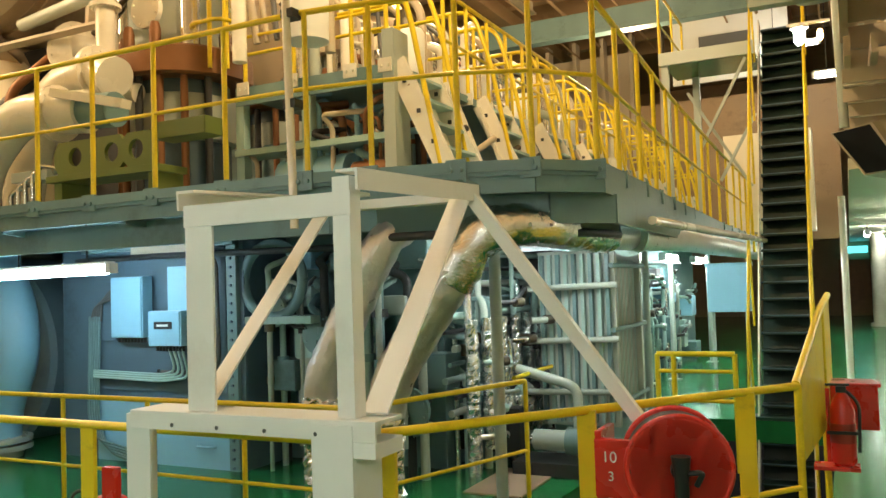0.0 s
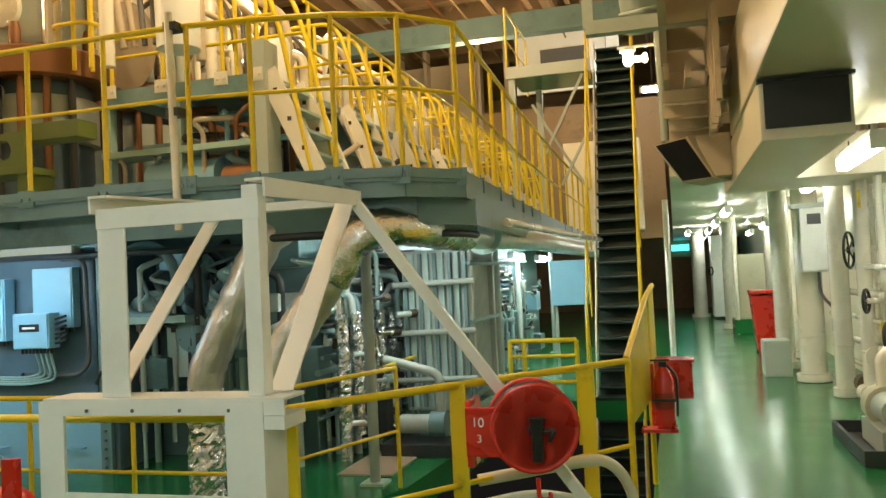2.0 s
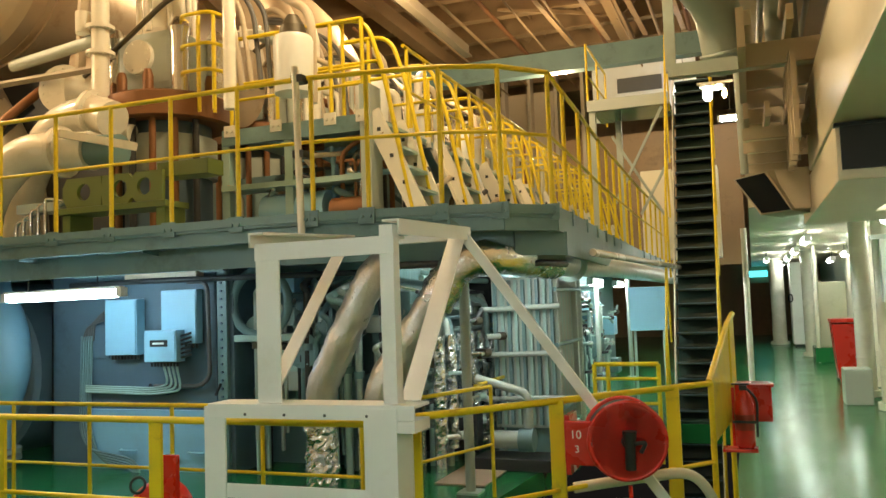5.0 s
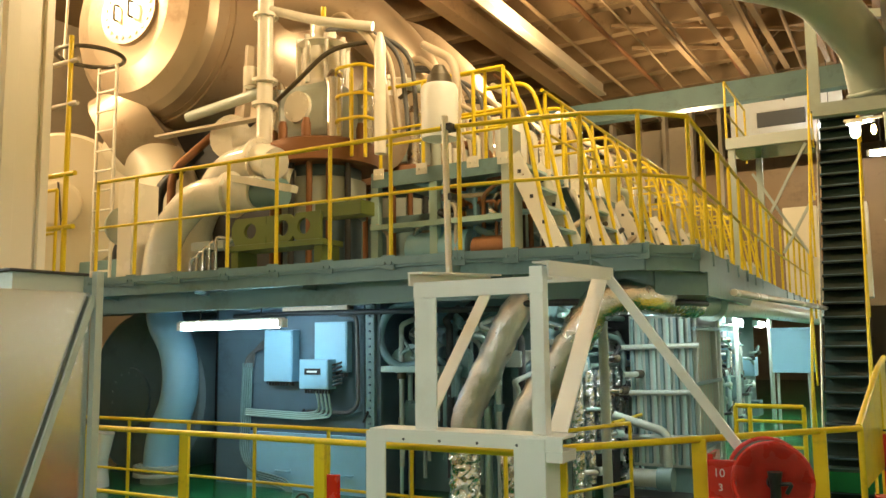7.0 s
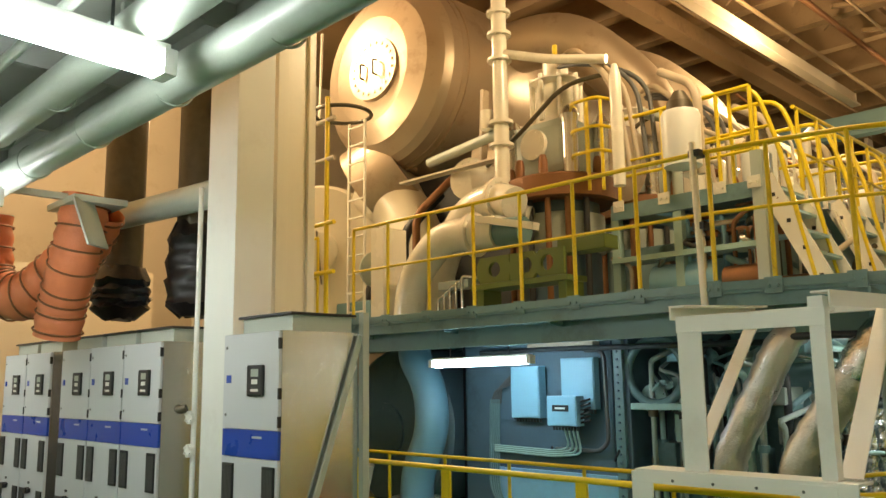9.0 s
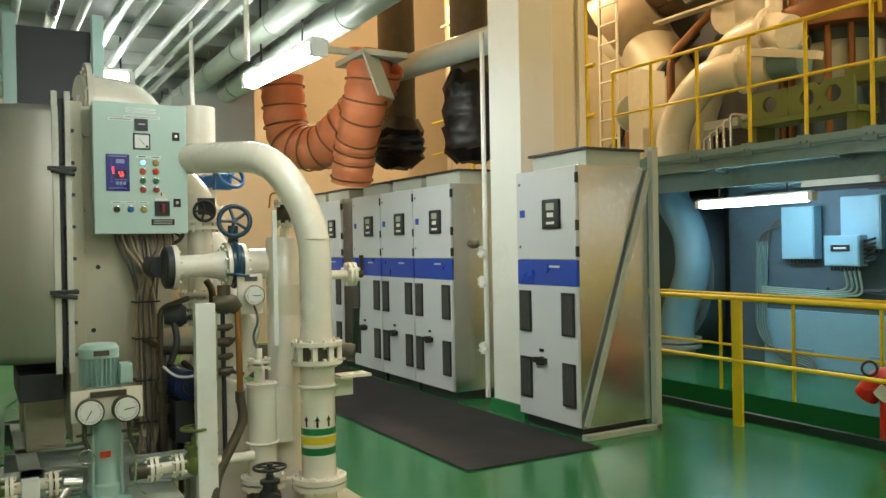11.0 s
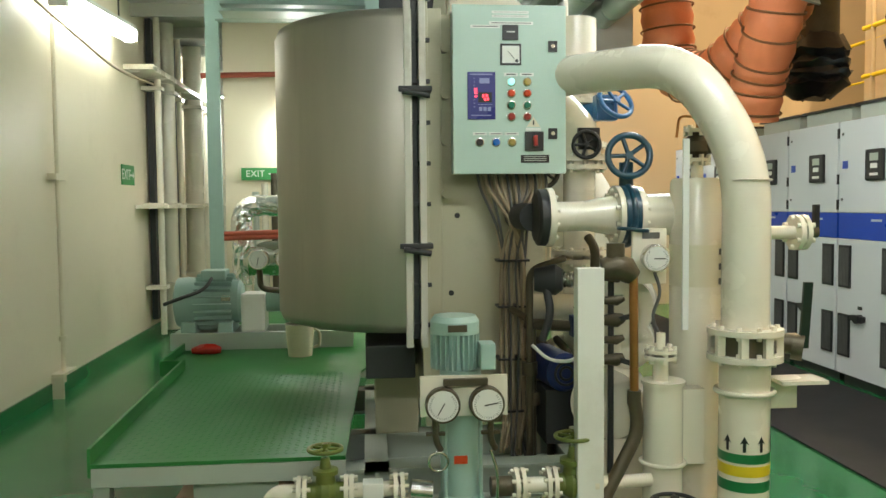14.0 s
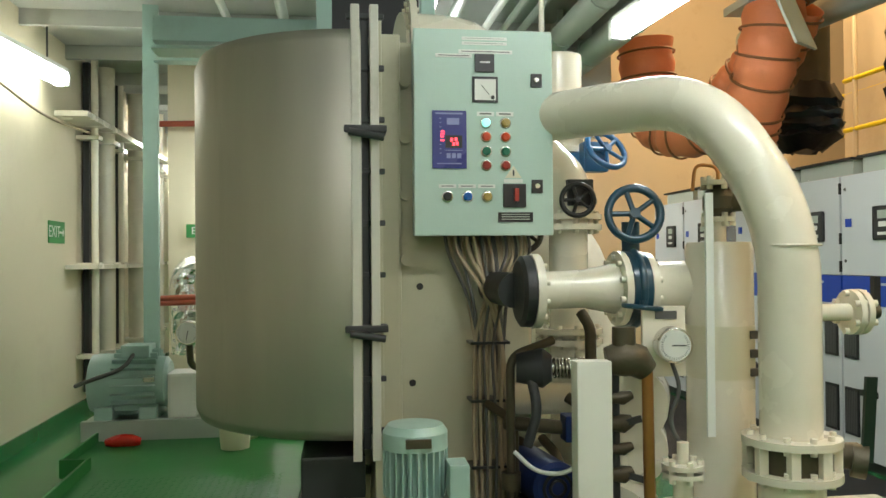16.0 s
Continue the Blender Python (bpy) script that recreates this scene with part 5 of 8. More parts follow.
part("lid", box(B(), 0.545, 7.28, 0.875, 0.87, 7.57, 0.90, 0.006), M_RED, o)
datum(-0.75, 0.4, 0.0)
o = thing("hydrant", (-2.75, 4.0, 0), "red fire hydrant valve with white band beside the rail post", "hydrant")
part("stand_pipe", sweep(B(), [(-2.95, 4.35, -0.6), (-2.95, 4.35, 0.45)], 0.07, 16), M_RED, o)
part("valve_body", sweep(B(), rounded([(-3.1, 4.3, 0.35), (-3.0, 4.3, 0.48), (-2.8, 4.3, 0.52), (-2.72, 4.3, 0.40)], 0.08), 0.085, 16), M_RED, o)
part("white_band", sweep(B(), [(-2.95, 4.3, 0.36), (-2.9, 4.3, 0.44)], 0.092, 16), M_DIAL, o)
part("upright", box(B(), -2.74, 4.13, 0.3, -2.64, 4.17, 0.78, 0.006), M_RED, o)
part("handwheel", torus(B(), (-3.02, 4.22, 0.56), (0.3, -1, 0.3), 0.05, 0.010, 22, 8), M_BLACK, o)

datum()
# ---- drive cabinets, columns, mat ----
def drive_cabinet(x0, w=0.77):
    """One drive cabinet, its front at y=3.08, from x0 to x0+w."""
    o = thing("drive_cabinet", (x0 + w / 2, 3.45, 0), "light grey drive cabinet with blue band and stainless sides", "cabinet", "drive cabinets")
    x1 = x0 + w
    part("plinth", box(B(), x0 + 0.03, 3.14, 0, x1 - 0.03, 3.78, 0.08), M_DARK, o, "dark recessed plinth")
    part("body", box(B(), x0 + 0.004, 3.105, 0.08, x1 - 0.004, 3.80, 2.075, 0.004), M_STEEL, o, "stainless side sheets")
    d1 = part("door", box(B(), x0 + 0.006, 3.08, 1.36, x1 - 0.006, 3.104, 2.07, 0.004), M_CABINET, o)
    d2 = part("door", box(B(), x0 + 0.006, 3.08, 0.09, x1 - 0.006, 3.104, 1.15, 0.004), M_CABINET, o)
    band = part("band", box(B(), x0 + 0.006, 3.082, 1.155, x1 - 0.006, 3.104, 1.355), M_STRIPE, o, "blue band")
    part("print", box(B(), x0 + w * 0.55, 3.0805, 1.295, x0 + w * 0.72, 3.0825, 1.312), M_CABINET, band)
    cx = x0 + w * 0.62
    kp = part("keypad", box(B(), cx - 0.105, 3.06, 1.60, cx + 0.105, 3.08, 1.83, 0.02), M_BLACK, d1, "black operator keypad")
    part("screen", box(B(), cx - 0.05, 3.057, 1.745, cx + 0.05, 3.062, 1.80), M_GREYPIPE, kp)
    part("key", box(B(), cx - 0.04, 3.057, 1.69, cx + 0.04, 3.062, 1.725), M_DIAL, kp)
    part("key", box(B(), cx - 0.05, 3.057, 1.635, cx + 0.05, 3.062, 1.655), M_DIAL, kp)
    part("label_plate", box(B(), x0 + 0.05, 3.078, 1.70, x0 + 0.12, 3.0805, 1.76), M_STRIPE, d1)
    for gx, gz in ((x0 + 0.035, 0.77), (x1 - 0.19, 0.77), (x0 + 0.035, 0.23), (x1 - 0.19, 0.23)):
        v = part("vent", box(B(), gx, 3.066, gz, gx + 0.155, 3.08, gz + 0.335, 0.006), M_BLACK, d2, "black louvred filter grille")
        for k in range(7):
            part("slat", box(B(), gx + 0.015 + 0.019 * k, 3.062, gz + 0.02, gx + 0.023 + 0.019 * k, 3.0665, gz + 0.315), M_CABLE, v)
    part("lock", box(B(), x0 + w * 0.38, 3.072, 0.62, x0 + w * 0.44, 3.081, 0.645), M_BLACK, d2)
    h = part("switch_handle", box(B(), x0 + w * 0.3, 3.045, 0.53, x0 + w * 0.5, 3.081, 0.575, 0.008), M_BLACK, d2, "black switch handle")
    part("switch_knob", sweep(B(), [(x0 + w * 0.42, 3.03, 0.55), (x0 + w * 0.42, 3.08, 0.55)], 0.035, 14), M_BLACK, h)
    for hz in (1.98, 1.62, 1.42):
        part("hinge", box(B(), x1 - 0.008, 3.072, hz - 0.04, x1 + 0.006, 3.10, hz + 0.04), M_BLACK, o)
    for lz in (1.97, 1.46):
        part("screw", sweep(B(), [(x0 + 0.05, 3.076, lz), (x0 + 0.05, 3.081, lz)], 0.012, 8), M_CABLE, d1)
    t = part("fan_box", box(B(), x0 + 0.08, 3.2, 2.076, x1 - 0.02, 3.75, 2.20, 0.006), M_GREYPIPE, o, "grey fan box on the roof")
    part("fan_rim", box(B(), x0 + 0.05, 3.17, 2.195, x1 + 0.0, 3.78, 2.215, 0.004), M_DARK, t)
    return o


drive_cabinet(-5.86, 0.78)
for x0 in (-7.71, -8.49, -9.27, -10.38, -11.16):
    drive_cabinet(x0)
# stay frame beside the end cabinet
o = thing("stay_frame", (-5.05, 3.8, 0), "grey steel stay frame beside the end cabinet", "frame")
part("stay_post", box(B(), -5.075, 3.80, 0.0, -5.02, 3.86, 2.23, 0.004), M_GREYPIPE, o)
part("stay_brace", beam(B(), (-5.05, 3.12, 0.1), (-5.05, 3.80, 2.05), 0.02, 0.045), M_GREYPIPE, o)
part("stay_foot", box(B(), -5.08, 3.1, 0, -5.02, 3.86, 0.04), M_GREYPIPE, o)
solo("rubber_mat", box(B(), -12.5, 1.93, 0.0, -4.82, 3.05, 0.012, 0.003), M_MAT, "black rubber mat lying along the cabinets", "mat")
# columns
o = thing("column", (-6.2, 3.4, 0), "white painted steel column with small pipe clips", "column", kind="structure")
part("shaft", box(B(), -6.46, 3.22, 0.0, -5.98, 3.58, 5.2, 0.01), M_WHITE, o)
part("foot", box(B(), -6.48, 3.20, 0.0, -5.96, 3.60, 0.10), M_FLOOR, o)
part("side_pipe", sweep(B(), [(-6.50, 3.18, 0.1), (-6.50, 3.18, 3.4)], 0.022, 12), M_WHITE, o)
for zc in (0.55, 1.15, 1.42):
    bolted("flange", M_WHITE, o, (-6.50, 3.14, zc), (0, 1, 0), 0.055, 0.02, 6)
part("cock", sweep(B(), rounded([(-6.52, 3.12, 1.5), (-6.56, 3.08, 1.48), (-6.6, 3.08, 1.50)], 0.03), 0.035, 10), M_BRONZE, o)
o = thing("casing_pillar", (-6.9, 3.95, 0), "wide cream box pillar rising through the hall", "column", kind="structure")
part("front_flange", box(B(), -7.4, 3.86, 0.0, -6.36, 3.98, 9.4, 0.006), M_CREAM, o)
part("web", box(B(), -7.3, 3.98, 0.0, -6.64, 4.38, 9.4), M_CREAM, o)
part("back_flange", box(B(), -7.4, 4.38, 0.0, -6.6, 4.46, 9.4, 0.006), M_CREAM, o)
# ---- the fresh water plant and the space round it ----
def handwheel(parent, c, axis, R, mat, spokes=5, rim=0.012, name="handwheel"):
    bm = B()
    torus(bm, c, axis, R, rim, 28, 8)
    u, w = frame_of(Vector(axis))
    c = Vector(c)
    for k in range(spokes):
        a = 2 * math.pi * k / spokes
        sweep(bm, [c, c + (u * math.cos(a) + w * math.sin(a)) * R], rim * 0.7, 6)
    d = Vector(axis).normalized()
    sweep(bm, [c - d * 0.02, c + d * 0.02], R * 0.2, 10)
    return part(name, bm, mat, parent)


def dial(parent, c, axis, R, rim_mat, name="gauge", needle=0.6):
    """A round pressure gauge that faces along axis."""
    c, d = Vector(c), Vector(axis).normalized()
    u, w = frame_of(d)
    g = part(name, sweep(B(), [c - d * 0.05, c, c + d * 0.01, c + d * 0.012], [R, R, R * 0.98, R * 0.93], 28), rim_mat, parent)
    part("dial_face", sweep(B(), [c + d * 0.006, c + d * 0.0135], R * 0.86, 28), M_DIAL, g, "white dial face")
    bm = B()
    for k in range(28):
        a = math.radians(-45 + 270 * k / 27)
        e = u * math.cos(a) + w * math.sin(a)
        beam(bm, c + e * R * 0.66 + d * 0.0142, c + e * R * (0.77 if k % 3 else 0.79) + d * 0.0142, 0.0016, 0.001, d)
    a = math.radians(200 * needle)
    e = u * math.cos(a) + w * math.sin(a)
    beam(bm, c - e * R * 0.18 + d * 0.0155, c + e * R * 0.6 + d * 0.0155, 0.004, 0.001, d)
    part("needle", bm, M_BLACK, g)
    return g


def globe_valve(name, at, axis, mat, wheel_mat, label, r=0.045, stem=(0, 0, 1), wheel_r=0.07, height=0.17):
    """A flanged globe valve lying along axis, with its stem along stem."""
    c, d, s = Vector(at), Vector(axis).normalized(), Vector(stem).normalized()
    o = thing(name, at, label, "valve", "valves of the water plant")
    bm = B()
    sweep(bm, [c - d * r * 1.7, c - d * r * 0.8, c - d * r * 0.3, c + d * r * 0.3, c + d * r * 0.8, c + d * r * 1.7], [r * 0.75, r * 0.8, r * 1.15, r * 1.15, r * 0.8, r * 0.75], 16)
    sweep(bm, [c, c + s * r * 1.5, c + s * r * 1.55, c + s * r * 1.9, c + s * r * 2.0, c + s * height * 0.8], [r * 0.9, r * 0.75, r * 1.05, r * 1.05, r * 0.5, r * 0.35], 14)
    part("body", bm, mat, o)
    part("stem", sweep(B(), [c + s * height * 0.7, c + s * (height + 0.02)], 0.008, 8), M_CHROME, o)
    handwheel(o, c + s * height, s, wheel_r, wheel_mat, 5, 0.008)
    return o


# ---- shell ----
o = thing("water_maker", (-5.4, -0.2, 0), "fresh water generator with half-round dull stainless shell on a steel skid", "machine")
cx, cy, rr = -5.45, -0.46, 0.62
bm = B()
prof = [(0.90, 0.0), (0.92, 0.55), (0.935, 0.605), (0.97, 0.62), (2.20, 0.62), (2.235, 0.605), (2.25, 0.55), (2.27, 0.0)]
rows = []
for z, r in prof:
    rows.append([bm.verts.new((cx + r * math.cos(a), cy - 0.16 - r * 0.99 * math.sin(a) * 0.98 + 0.16, z)) for a in (math.pi * k / 40 for k in range(41))])
for a, b in zip(rows, rows[1:]):
    for k in range(40):
        f = bm.faces.new((a[k], a[k + 1], b[k + 1], b[k]))
        f.smooth = True
bmesh.ops.remove_doubles(bm, verts=bm.verts, dist=0.0005)
part("shell", bm, M_DRUM, o, "dull stainless half-round shell")
M_CLAMPBAR = material("pale grey clamp bar paint", (0.58, 0.57, 0.50), 0.4, vary=0.1, scale=6, bump=0.08, stain=(0.2, 0.17, 0.1), stain_amount=0.5)
part("shell_flange", box(B(), -6.1, -0.46, 0.9, -4.86, -0.435, 2.29, 0.004), M_DARK, o)
part("end_flange", box(B(), -6.12, -0.42, 0.6, -4.9, -0.39, 2.30, 0.004), M_OLIVEPLATE, o)
for yb in (-0.478, -0.418):
    part("clamp_bar", box(B(), -4.872, yb - 0.014, 0.87, -4.825, yb + 0.014, 2.31, 0.005), M_CLAMPBAR, o)
for i in range(9):
    part("clamp_bolt", box(B(), -4.87, -0.505, 0.95 + 0.165 * i, -4.85, -0.385, 0.968 + 0.165 * i, 0.004), M_DARK, o)
for zc in (1.915, 1.285):
    part("clamp", box(B(), -4.905, -0.515, zc - 0.011, -4.81, -0.38, zc + 0.011, 0.006), M_DARK, o)
    part("clamp", sweep(B(), [(-4.80, -0.50, zc - 0.012), (-4.80, -0.39, zc - 0.03)], 0.012, 10), M_DARK, o)
# evaporator body and cover plate
bm = B()
box(bm, -6.15, -0.385, 0.42, -5.30, 0.19, 2.32, 0.02)
part("body", bm, M_OLIVEPLATE, o, "olive-cream painted end cover")
part("body_edge", box(B(), -5.34, -0.385, 0.42, -5.27, -0.30, 2.34, 0.012), M_OLIVEPLATE, o)
for zc in (2.16, 1.95, 1.74, 1.50):
    part("bolt", sweep(B(), [(-5.30, -0.285, zc), (-5.25, -0.285, zc)], 0.02, 10), M_OLIVEPLATE, o)
for yc, zc in ((-0.23, 1.40), (-0.26, 1.04), (-0.12, 0.52)):
    part("cover_hole", sweep(B(), [(-5.30, yc, zc), (-5.297, yc, zc)], 0.013, 12), M_BLACK, o)
# skid
for yy in (-0.62, 0.22):
    part("skid_beam", ibeam(B(), (-6.3, yy, 0.33), (-4.75, yy, 0.33), 0.1, 0.14, 0.012), M_GREYPIPE, o, "grey steel skid beam")
for xx in (-6.2, -5.3, -4.8):
    part("skid_beam", ibeam(B(), (xx, -0.9, 0.33), (xx, 0.3, 0.33), 0.1, 0.14, 0.012), M_GREYPIPE, o, "grey steel skid beam")
for xx in (-6.2, -4.85):
    for yy in (-0.85, -0.4, 0.2):
        part("skid_leg", box(B(), xx - 0.05, yy - 0.05, 0, xx + 0.05, yy + 0.05, 0.27), M_GREYPIPE, o)
part("bracket", box(B(), -5.6, -0.66, 0.72, -4.95, -0.45, 0.86, 0.01), M_DARK, o)
part("support_leg", box(B(), -5.4, -0.62, 0.40, -5.25, -0.42, 0.72, 0.01), M_OLIVEPLATE, o)
part("support_leg", box(B(), -6.0, -0.62, 0.40, -5.85, -0.42, 0.9, 0.01), M_OLIVEPLATE, o)

# ---- control panel ----
PY, PZ, PX = lambda x: (x - 738) / 250 * 0.506 - 0.264, lambda y: 2.325 - (y - 30) / 383 * 0.74, -5.13
o = thing("control_panel", (-5.2, 0, 1.585), "pale green control box with lit buttons on the water generator", "control panel")
part("enclosure", box(B(), -5.295, -0.255, 1.592, -5.155, 0.233, 2.318, 0.004), M_PANEL, o)
part("door", box(B(), -5.155, -0.264, 1.585, PX, 0.242, 2.325, 0.006), M_PANEL, o)


def on_panel(name, x0, y0, x1, y1, mat, d=0.004, parent=None, label="", bevel=0.0):
    return part(name, box(B(), PX, PY(x0), PZ(y1), PX + d, PY(x1), PZ(y0), bevel), mat, parent or o, label)


on_panel("meter", 847, 76, 882, 110, M_BLACK, 0.008, bevel=0.002)
on_panel("meter_bar", 856, 90, 874, 93, M_DIAL, 0.0095)
g = on_panel("ammeter", 842, 118, 888, 166, M_BLACK, 0.008, bevel=0.002)
on_panel("dial_face", 846, 123, 884, 162, M_DIAL, 0.0095, g, "white dial face")
part("needle", beam(B(), (PX + 0.011, PY(858), PZ(135)), (PX + 0.011, PY(872), PZ(152)), 0.0015, 0.003, (1, 0, 0)), M_BLACK, g)
part("knob", sweep(B(), [(PX, PY(878), PZ(157)), (PX + 0.013, PY(878), PZ(157))], 0.007, 12), M_BLACK, g)
M_KEYPAD = material("blue membrane keypad", (0.03, 0.035, 0.22), 0.3, vary=0.05)
M_KEYLINE = material("pale blue print", (0.25, 0.28, 0.55), 0.4, vary=0.03)
g = on_panel("salinity_meter", 770, 182, 831, 289, M_KEYPAD, 0.006, bevel=0.001)
on_panel("print", 776, 186, 824, 189, M_KEYLINE, 0.0072, g)
on_panel("print", 796, 196, 818, 208, M_KEYLINE, 0.0072, g)
on_panel("display", 793, 228, 823, 251, M_BLACK, 0.0075, g)
for j, (x, y) in enumerate([(802, 233), (810, 232), (806, 241), (812, 240)]):
    on_panel("digit", x, y, x + 4, y + 6, M_LED_RED, 0.0085, g, "lit red digit")
for y in (219, 224, 229, 236):
    on_panel("led", 785, y, 791, y + 2.4, M_LED_RED, 0.0085, g, "lit red lamp")
for k in range(9):
    on_panel("print", 783, 196 + 8 * k, 786, 197.5 + 8 * k, M_KEYLINE, 0.0072, g)
on_panel("print", 792, 255, 824, 256, M_KEYLINE, 0.0072, g)
for k in range(3):
    on_panel("key", 795 + 9.5 * k, 261, 802 + 9.5 * k, 270, M_KEYLINE, 0.0076, g)
on_panel("print", 778, 279, 822, 281, M_KEYLINE, 0.0072, g)


def button(x, y, mat, r=0.018, label=""):
    y0, z0 = PY(x), PZ(y)
    g = part("button", sweep(B(), [(PX, y0, z0), (PX + 0.006, y0, z0), (PX + 0.007, y0, z0)], [r * 1.12, r * 1.12, r * 0.95], 20), M_CHROME, o)
    part("cap", sweep(B(), [(PX + 0.006, y0, z0), (PX + 0.015, y0, z0), (PX + 0.018, y0, z0)], [r * 0.85, r * 0.85, r * 0.6], 20), mat, g, label)
    return g


for x, y, m_, lb in ((866, 204, M_LENS_CYAN, "lit cyan lamp"), (901, 204, M_BTN_AMBER, "unlit amber lamp"), (866, 230, M_BTN_RED, "red button"), (901, 230, M_BTN_RED, "red button"),
                     (866, 257, M_BTN_GREEN, "green button"), (901, 257, M_BTN_GREEN, "green button"), (866, 283, M_BTN_DKRED, "dark red button"), (901, 283, M_BTN_DKRED, "dark red button"),
                     (796, 341, M_BLACK, "black selector"), (832, 341, M_BTN_BLUE, "blue button"), (867, 341, M_BTN_AMBER, "pale lamp")):
    button(x, y, m_, label=lb)
for x0, y0, x1, y1 in ((850, 183, 881, 191), (885, 183, 916, 191), (781, 318, 812, 325), (816, 318, 847, 325), (851, 318, 882, 325), (824, 44, 905, 50), (824, 53, 905, 59), (818, 68, 915, 75), (777, 76, 842, 83)):
    g = on_panel("label_plate", x0, y0, x1, y1, M_LABELPLATE, 0.003)
    on_panel("print", x0 + 5, y0 + 2.6, x1 - 5, y1 - 2.8, M_CABLE, 0.0036, g)
bm = B()
poly(bm, [(PY(x), PZ(y)) for x, y in ((915, 283), (900, 306), (930, 306))], 0.0, 0.004)
bm.transform(Matrix(((0, 0, 1, PX), (1, 0, 0, 0), (0, 1, 0, 0), (0, 0, 0, 1))))
g = part("warning_sign", bm, M_BUCKET, o, "white and yellow warning triangle")
on_panel("print", 913.5, 291, 916.5, 302, M_BLACK, 0.0056, g)
on_panel("label_plate", 898, 308, 932, 315, M_LABELPLATE, 0.003)
g = on_panel("main_switch", 896, 317, 937, 361, M_BLACK, 0.012, bevel=0.003)
on_panel("switch_lever", 914, 326, 922, 350, M_BTN_DKRED, 0.032, g, "red switch lever", 0.002)
g = on_panel("name_plate", 887, 370, 950, 388, M_BLACK, 0.003)
for k in range(3):
    on_panel("print", 893, 373 + 4.5 * k, 944, 374.6 + 4.5 * k, M_GREYPIPE, 0.0036, g)
for y in (123, 321):
    g = on_panel("door_lock", 948, y - 12, 968, y + 13, M_BLACK, 0.008, bevel=0.002)
    part("lock_barrel", sweep(B(), [(PX + 0.008, PY(958), PZ(y)), (PX + 0.012, PY(958), PZ(y))], 0.009, 12), M_CHROME, g)
# cables under the box
o = thing("cable_bundle", (-5.25, 0.08, 0.3), "bundle of oil-browned cables hanging from the control box", "cables")
rng = random.Random(4)
for i in range(22):
    y0 = -0.14 + i * 0.0145
    yb = -0.05 + rng.random() * 0.12
    xo = -5.25 + rng.random() * 0.06
    pts = [(xo - 0.02, y0, 1.60), (xo, y0 + 0.01, 1.52), (xo + 0.02, 0.35 * y0 + 0.65 * yb, 1.38), (xo + 0.02, yb, 1.20), (xo + 0.03, yb + 0.02 * math.sin(i), 0.85), (xo + 0.02, yb + 0.01, 0.5), (xo + 0.06, yb + 0.05 * math.cos(i * 2), 0.28 + 0.03 * (i % 3))]
    part("cable", sweep(B(), rounded(pts, 0.12, 4), 0.0055 + 0.0035 * rng.random(), 7), M_CABLE_BROWN if i % 3 else M_CABLE, o)
for zt in (1.19, 0.98, 0.74, 0.5):
    part("cable_tie", box(B(), -5.27, -0.06, zt, -5.17, 0.085, zt + 0.010), M_BLACK, o)

# ---- large overhead pipe, behind the panel ----
o = thing("vapour_pipe", (-5.8, 0.1, 2.4), "large cream pipe bending down behind the control box", "pipe")
part("pipe", sweep(B(), rounded([(-5.95, -0.25, 2.45), (-6.0, 0.14, 2.45), (-6.05, 0.16, 1.2)], 0.2, 8), 0.17, 28), M_PIPEW, o)
bolted("flange", M_PIPEW, o, (-5.95, -0.2, 2.45), (0, 1, 0), 0.25, 0.03, 12)

# ---- main sea water pipe with its bends ----
o = thing("seawater_pipe", (-4.5, 0.785, 0), "large cream sea water pipe with green and yellow bands", "pipe")
part("pipe", sweep(B(), rounded([(-5.6, 0.02, 2.03), (-5.15, 0.28, 2.025), (-4.66, 0.60, 2.0), (-4.5, 0.78, 1.62), (-4.5, 0.78, 0.96)], 0.20, 10), 0.088, 28), M_PIPEW, o)
part("weld", torus(B(), (-4.5, 0.78, 1.535), (0, 0, 1), 0.088, 0.004, 32, 6), M_PIPEW, o)
part("lower_pipe", sweep(B(), [(-4.5, 0.78, 0.0), (-4.5, 0.78, 0.88)], 0.094, 28), M_PIPEW, o)
bolted("flange", M_PIPEW, o, (-4.5, 0.78, 0.965), (0, 0, 1), 0.14, 0.022, 10)
bolted("flange", M_PIPEW, o, (-4.5, 0.78, 0.865), (0, 0, 1), 0.14, 0.022, 10)
g = part("valve_disc", sweep(B(), [(-4.5, 0.78, 0.877), (-4.5, 0.78, 0.953)], 0.105, 24), M_BRONZE, o, "dark butterfly valve body")
for k in range(8):
    a = 2 * math.pi * k / 8 + 0.3
    part("stud", box(B(), -4.5 + 0.118 * math.cos(a) - 0.014, 0.78 + 0.118 * math.sin(a) - 0.014, 0.877, -4.5 + 0.118 * math.cos(a) + 0.014, 0.78 + 0.118 * math.sin(a) + 0.014, 0.953), M_PIPEW, o)
part("valve_neck", sweep(B(), [(-4.5, 0.86, 0.915), (-4.47, 0.97, 0.915)], 0.04, 12), M_BRONZE, o)
part("valve_quadrant", sweep(B(), [(-4.47, 0.95, 0.905), (-4.45, 0.985, 0.90)], 0.05, 14), M_BRONZE, o)
part("valve_lever", beam(B(), (-4.45, 0.985, 0.90), (-4.44, 0.995, 1.15), 0.035, 0.012, (1, 0, 0)), M_TREAD, o, "dark green valve lever")
part("clamp_ring", torus(B(), (-4.5, 0.78, 0.735), (0, 0, 1), 0.104, 0.011, 32, 8), M_PIPEW, o)
bm = B()
box(bm, -4.52, 0.88, 0.66, -4.50, 0.99, 0.78)
box(bm, -4.52, 0.88, 0.77, -4.40, 1.06, 0.785)
part("pipe_bracket", bm, M_PIPEW, o)
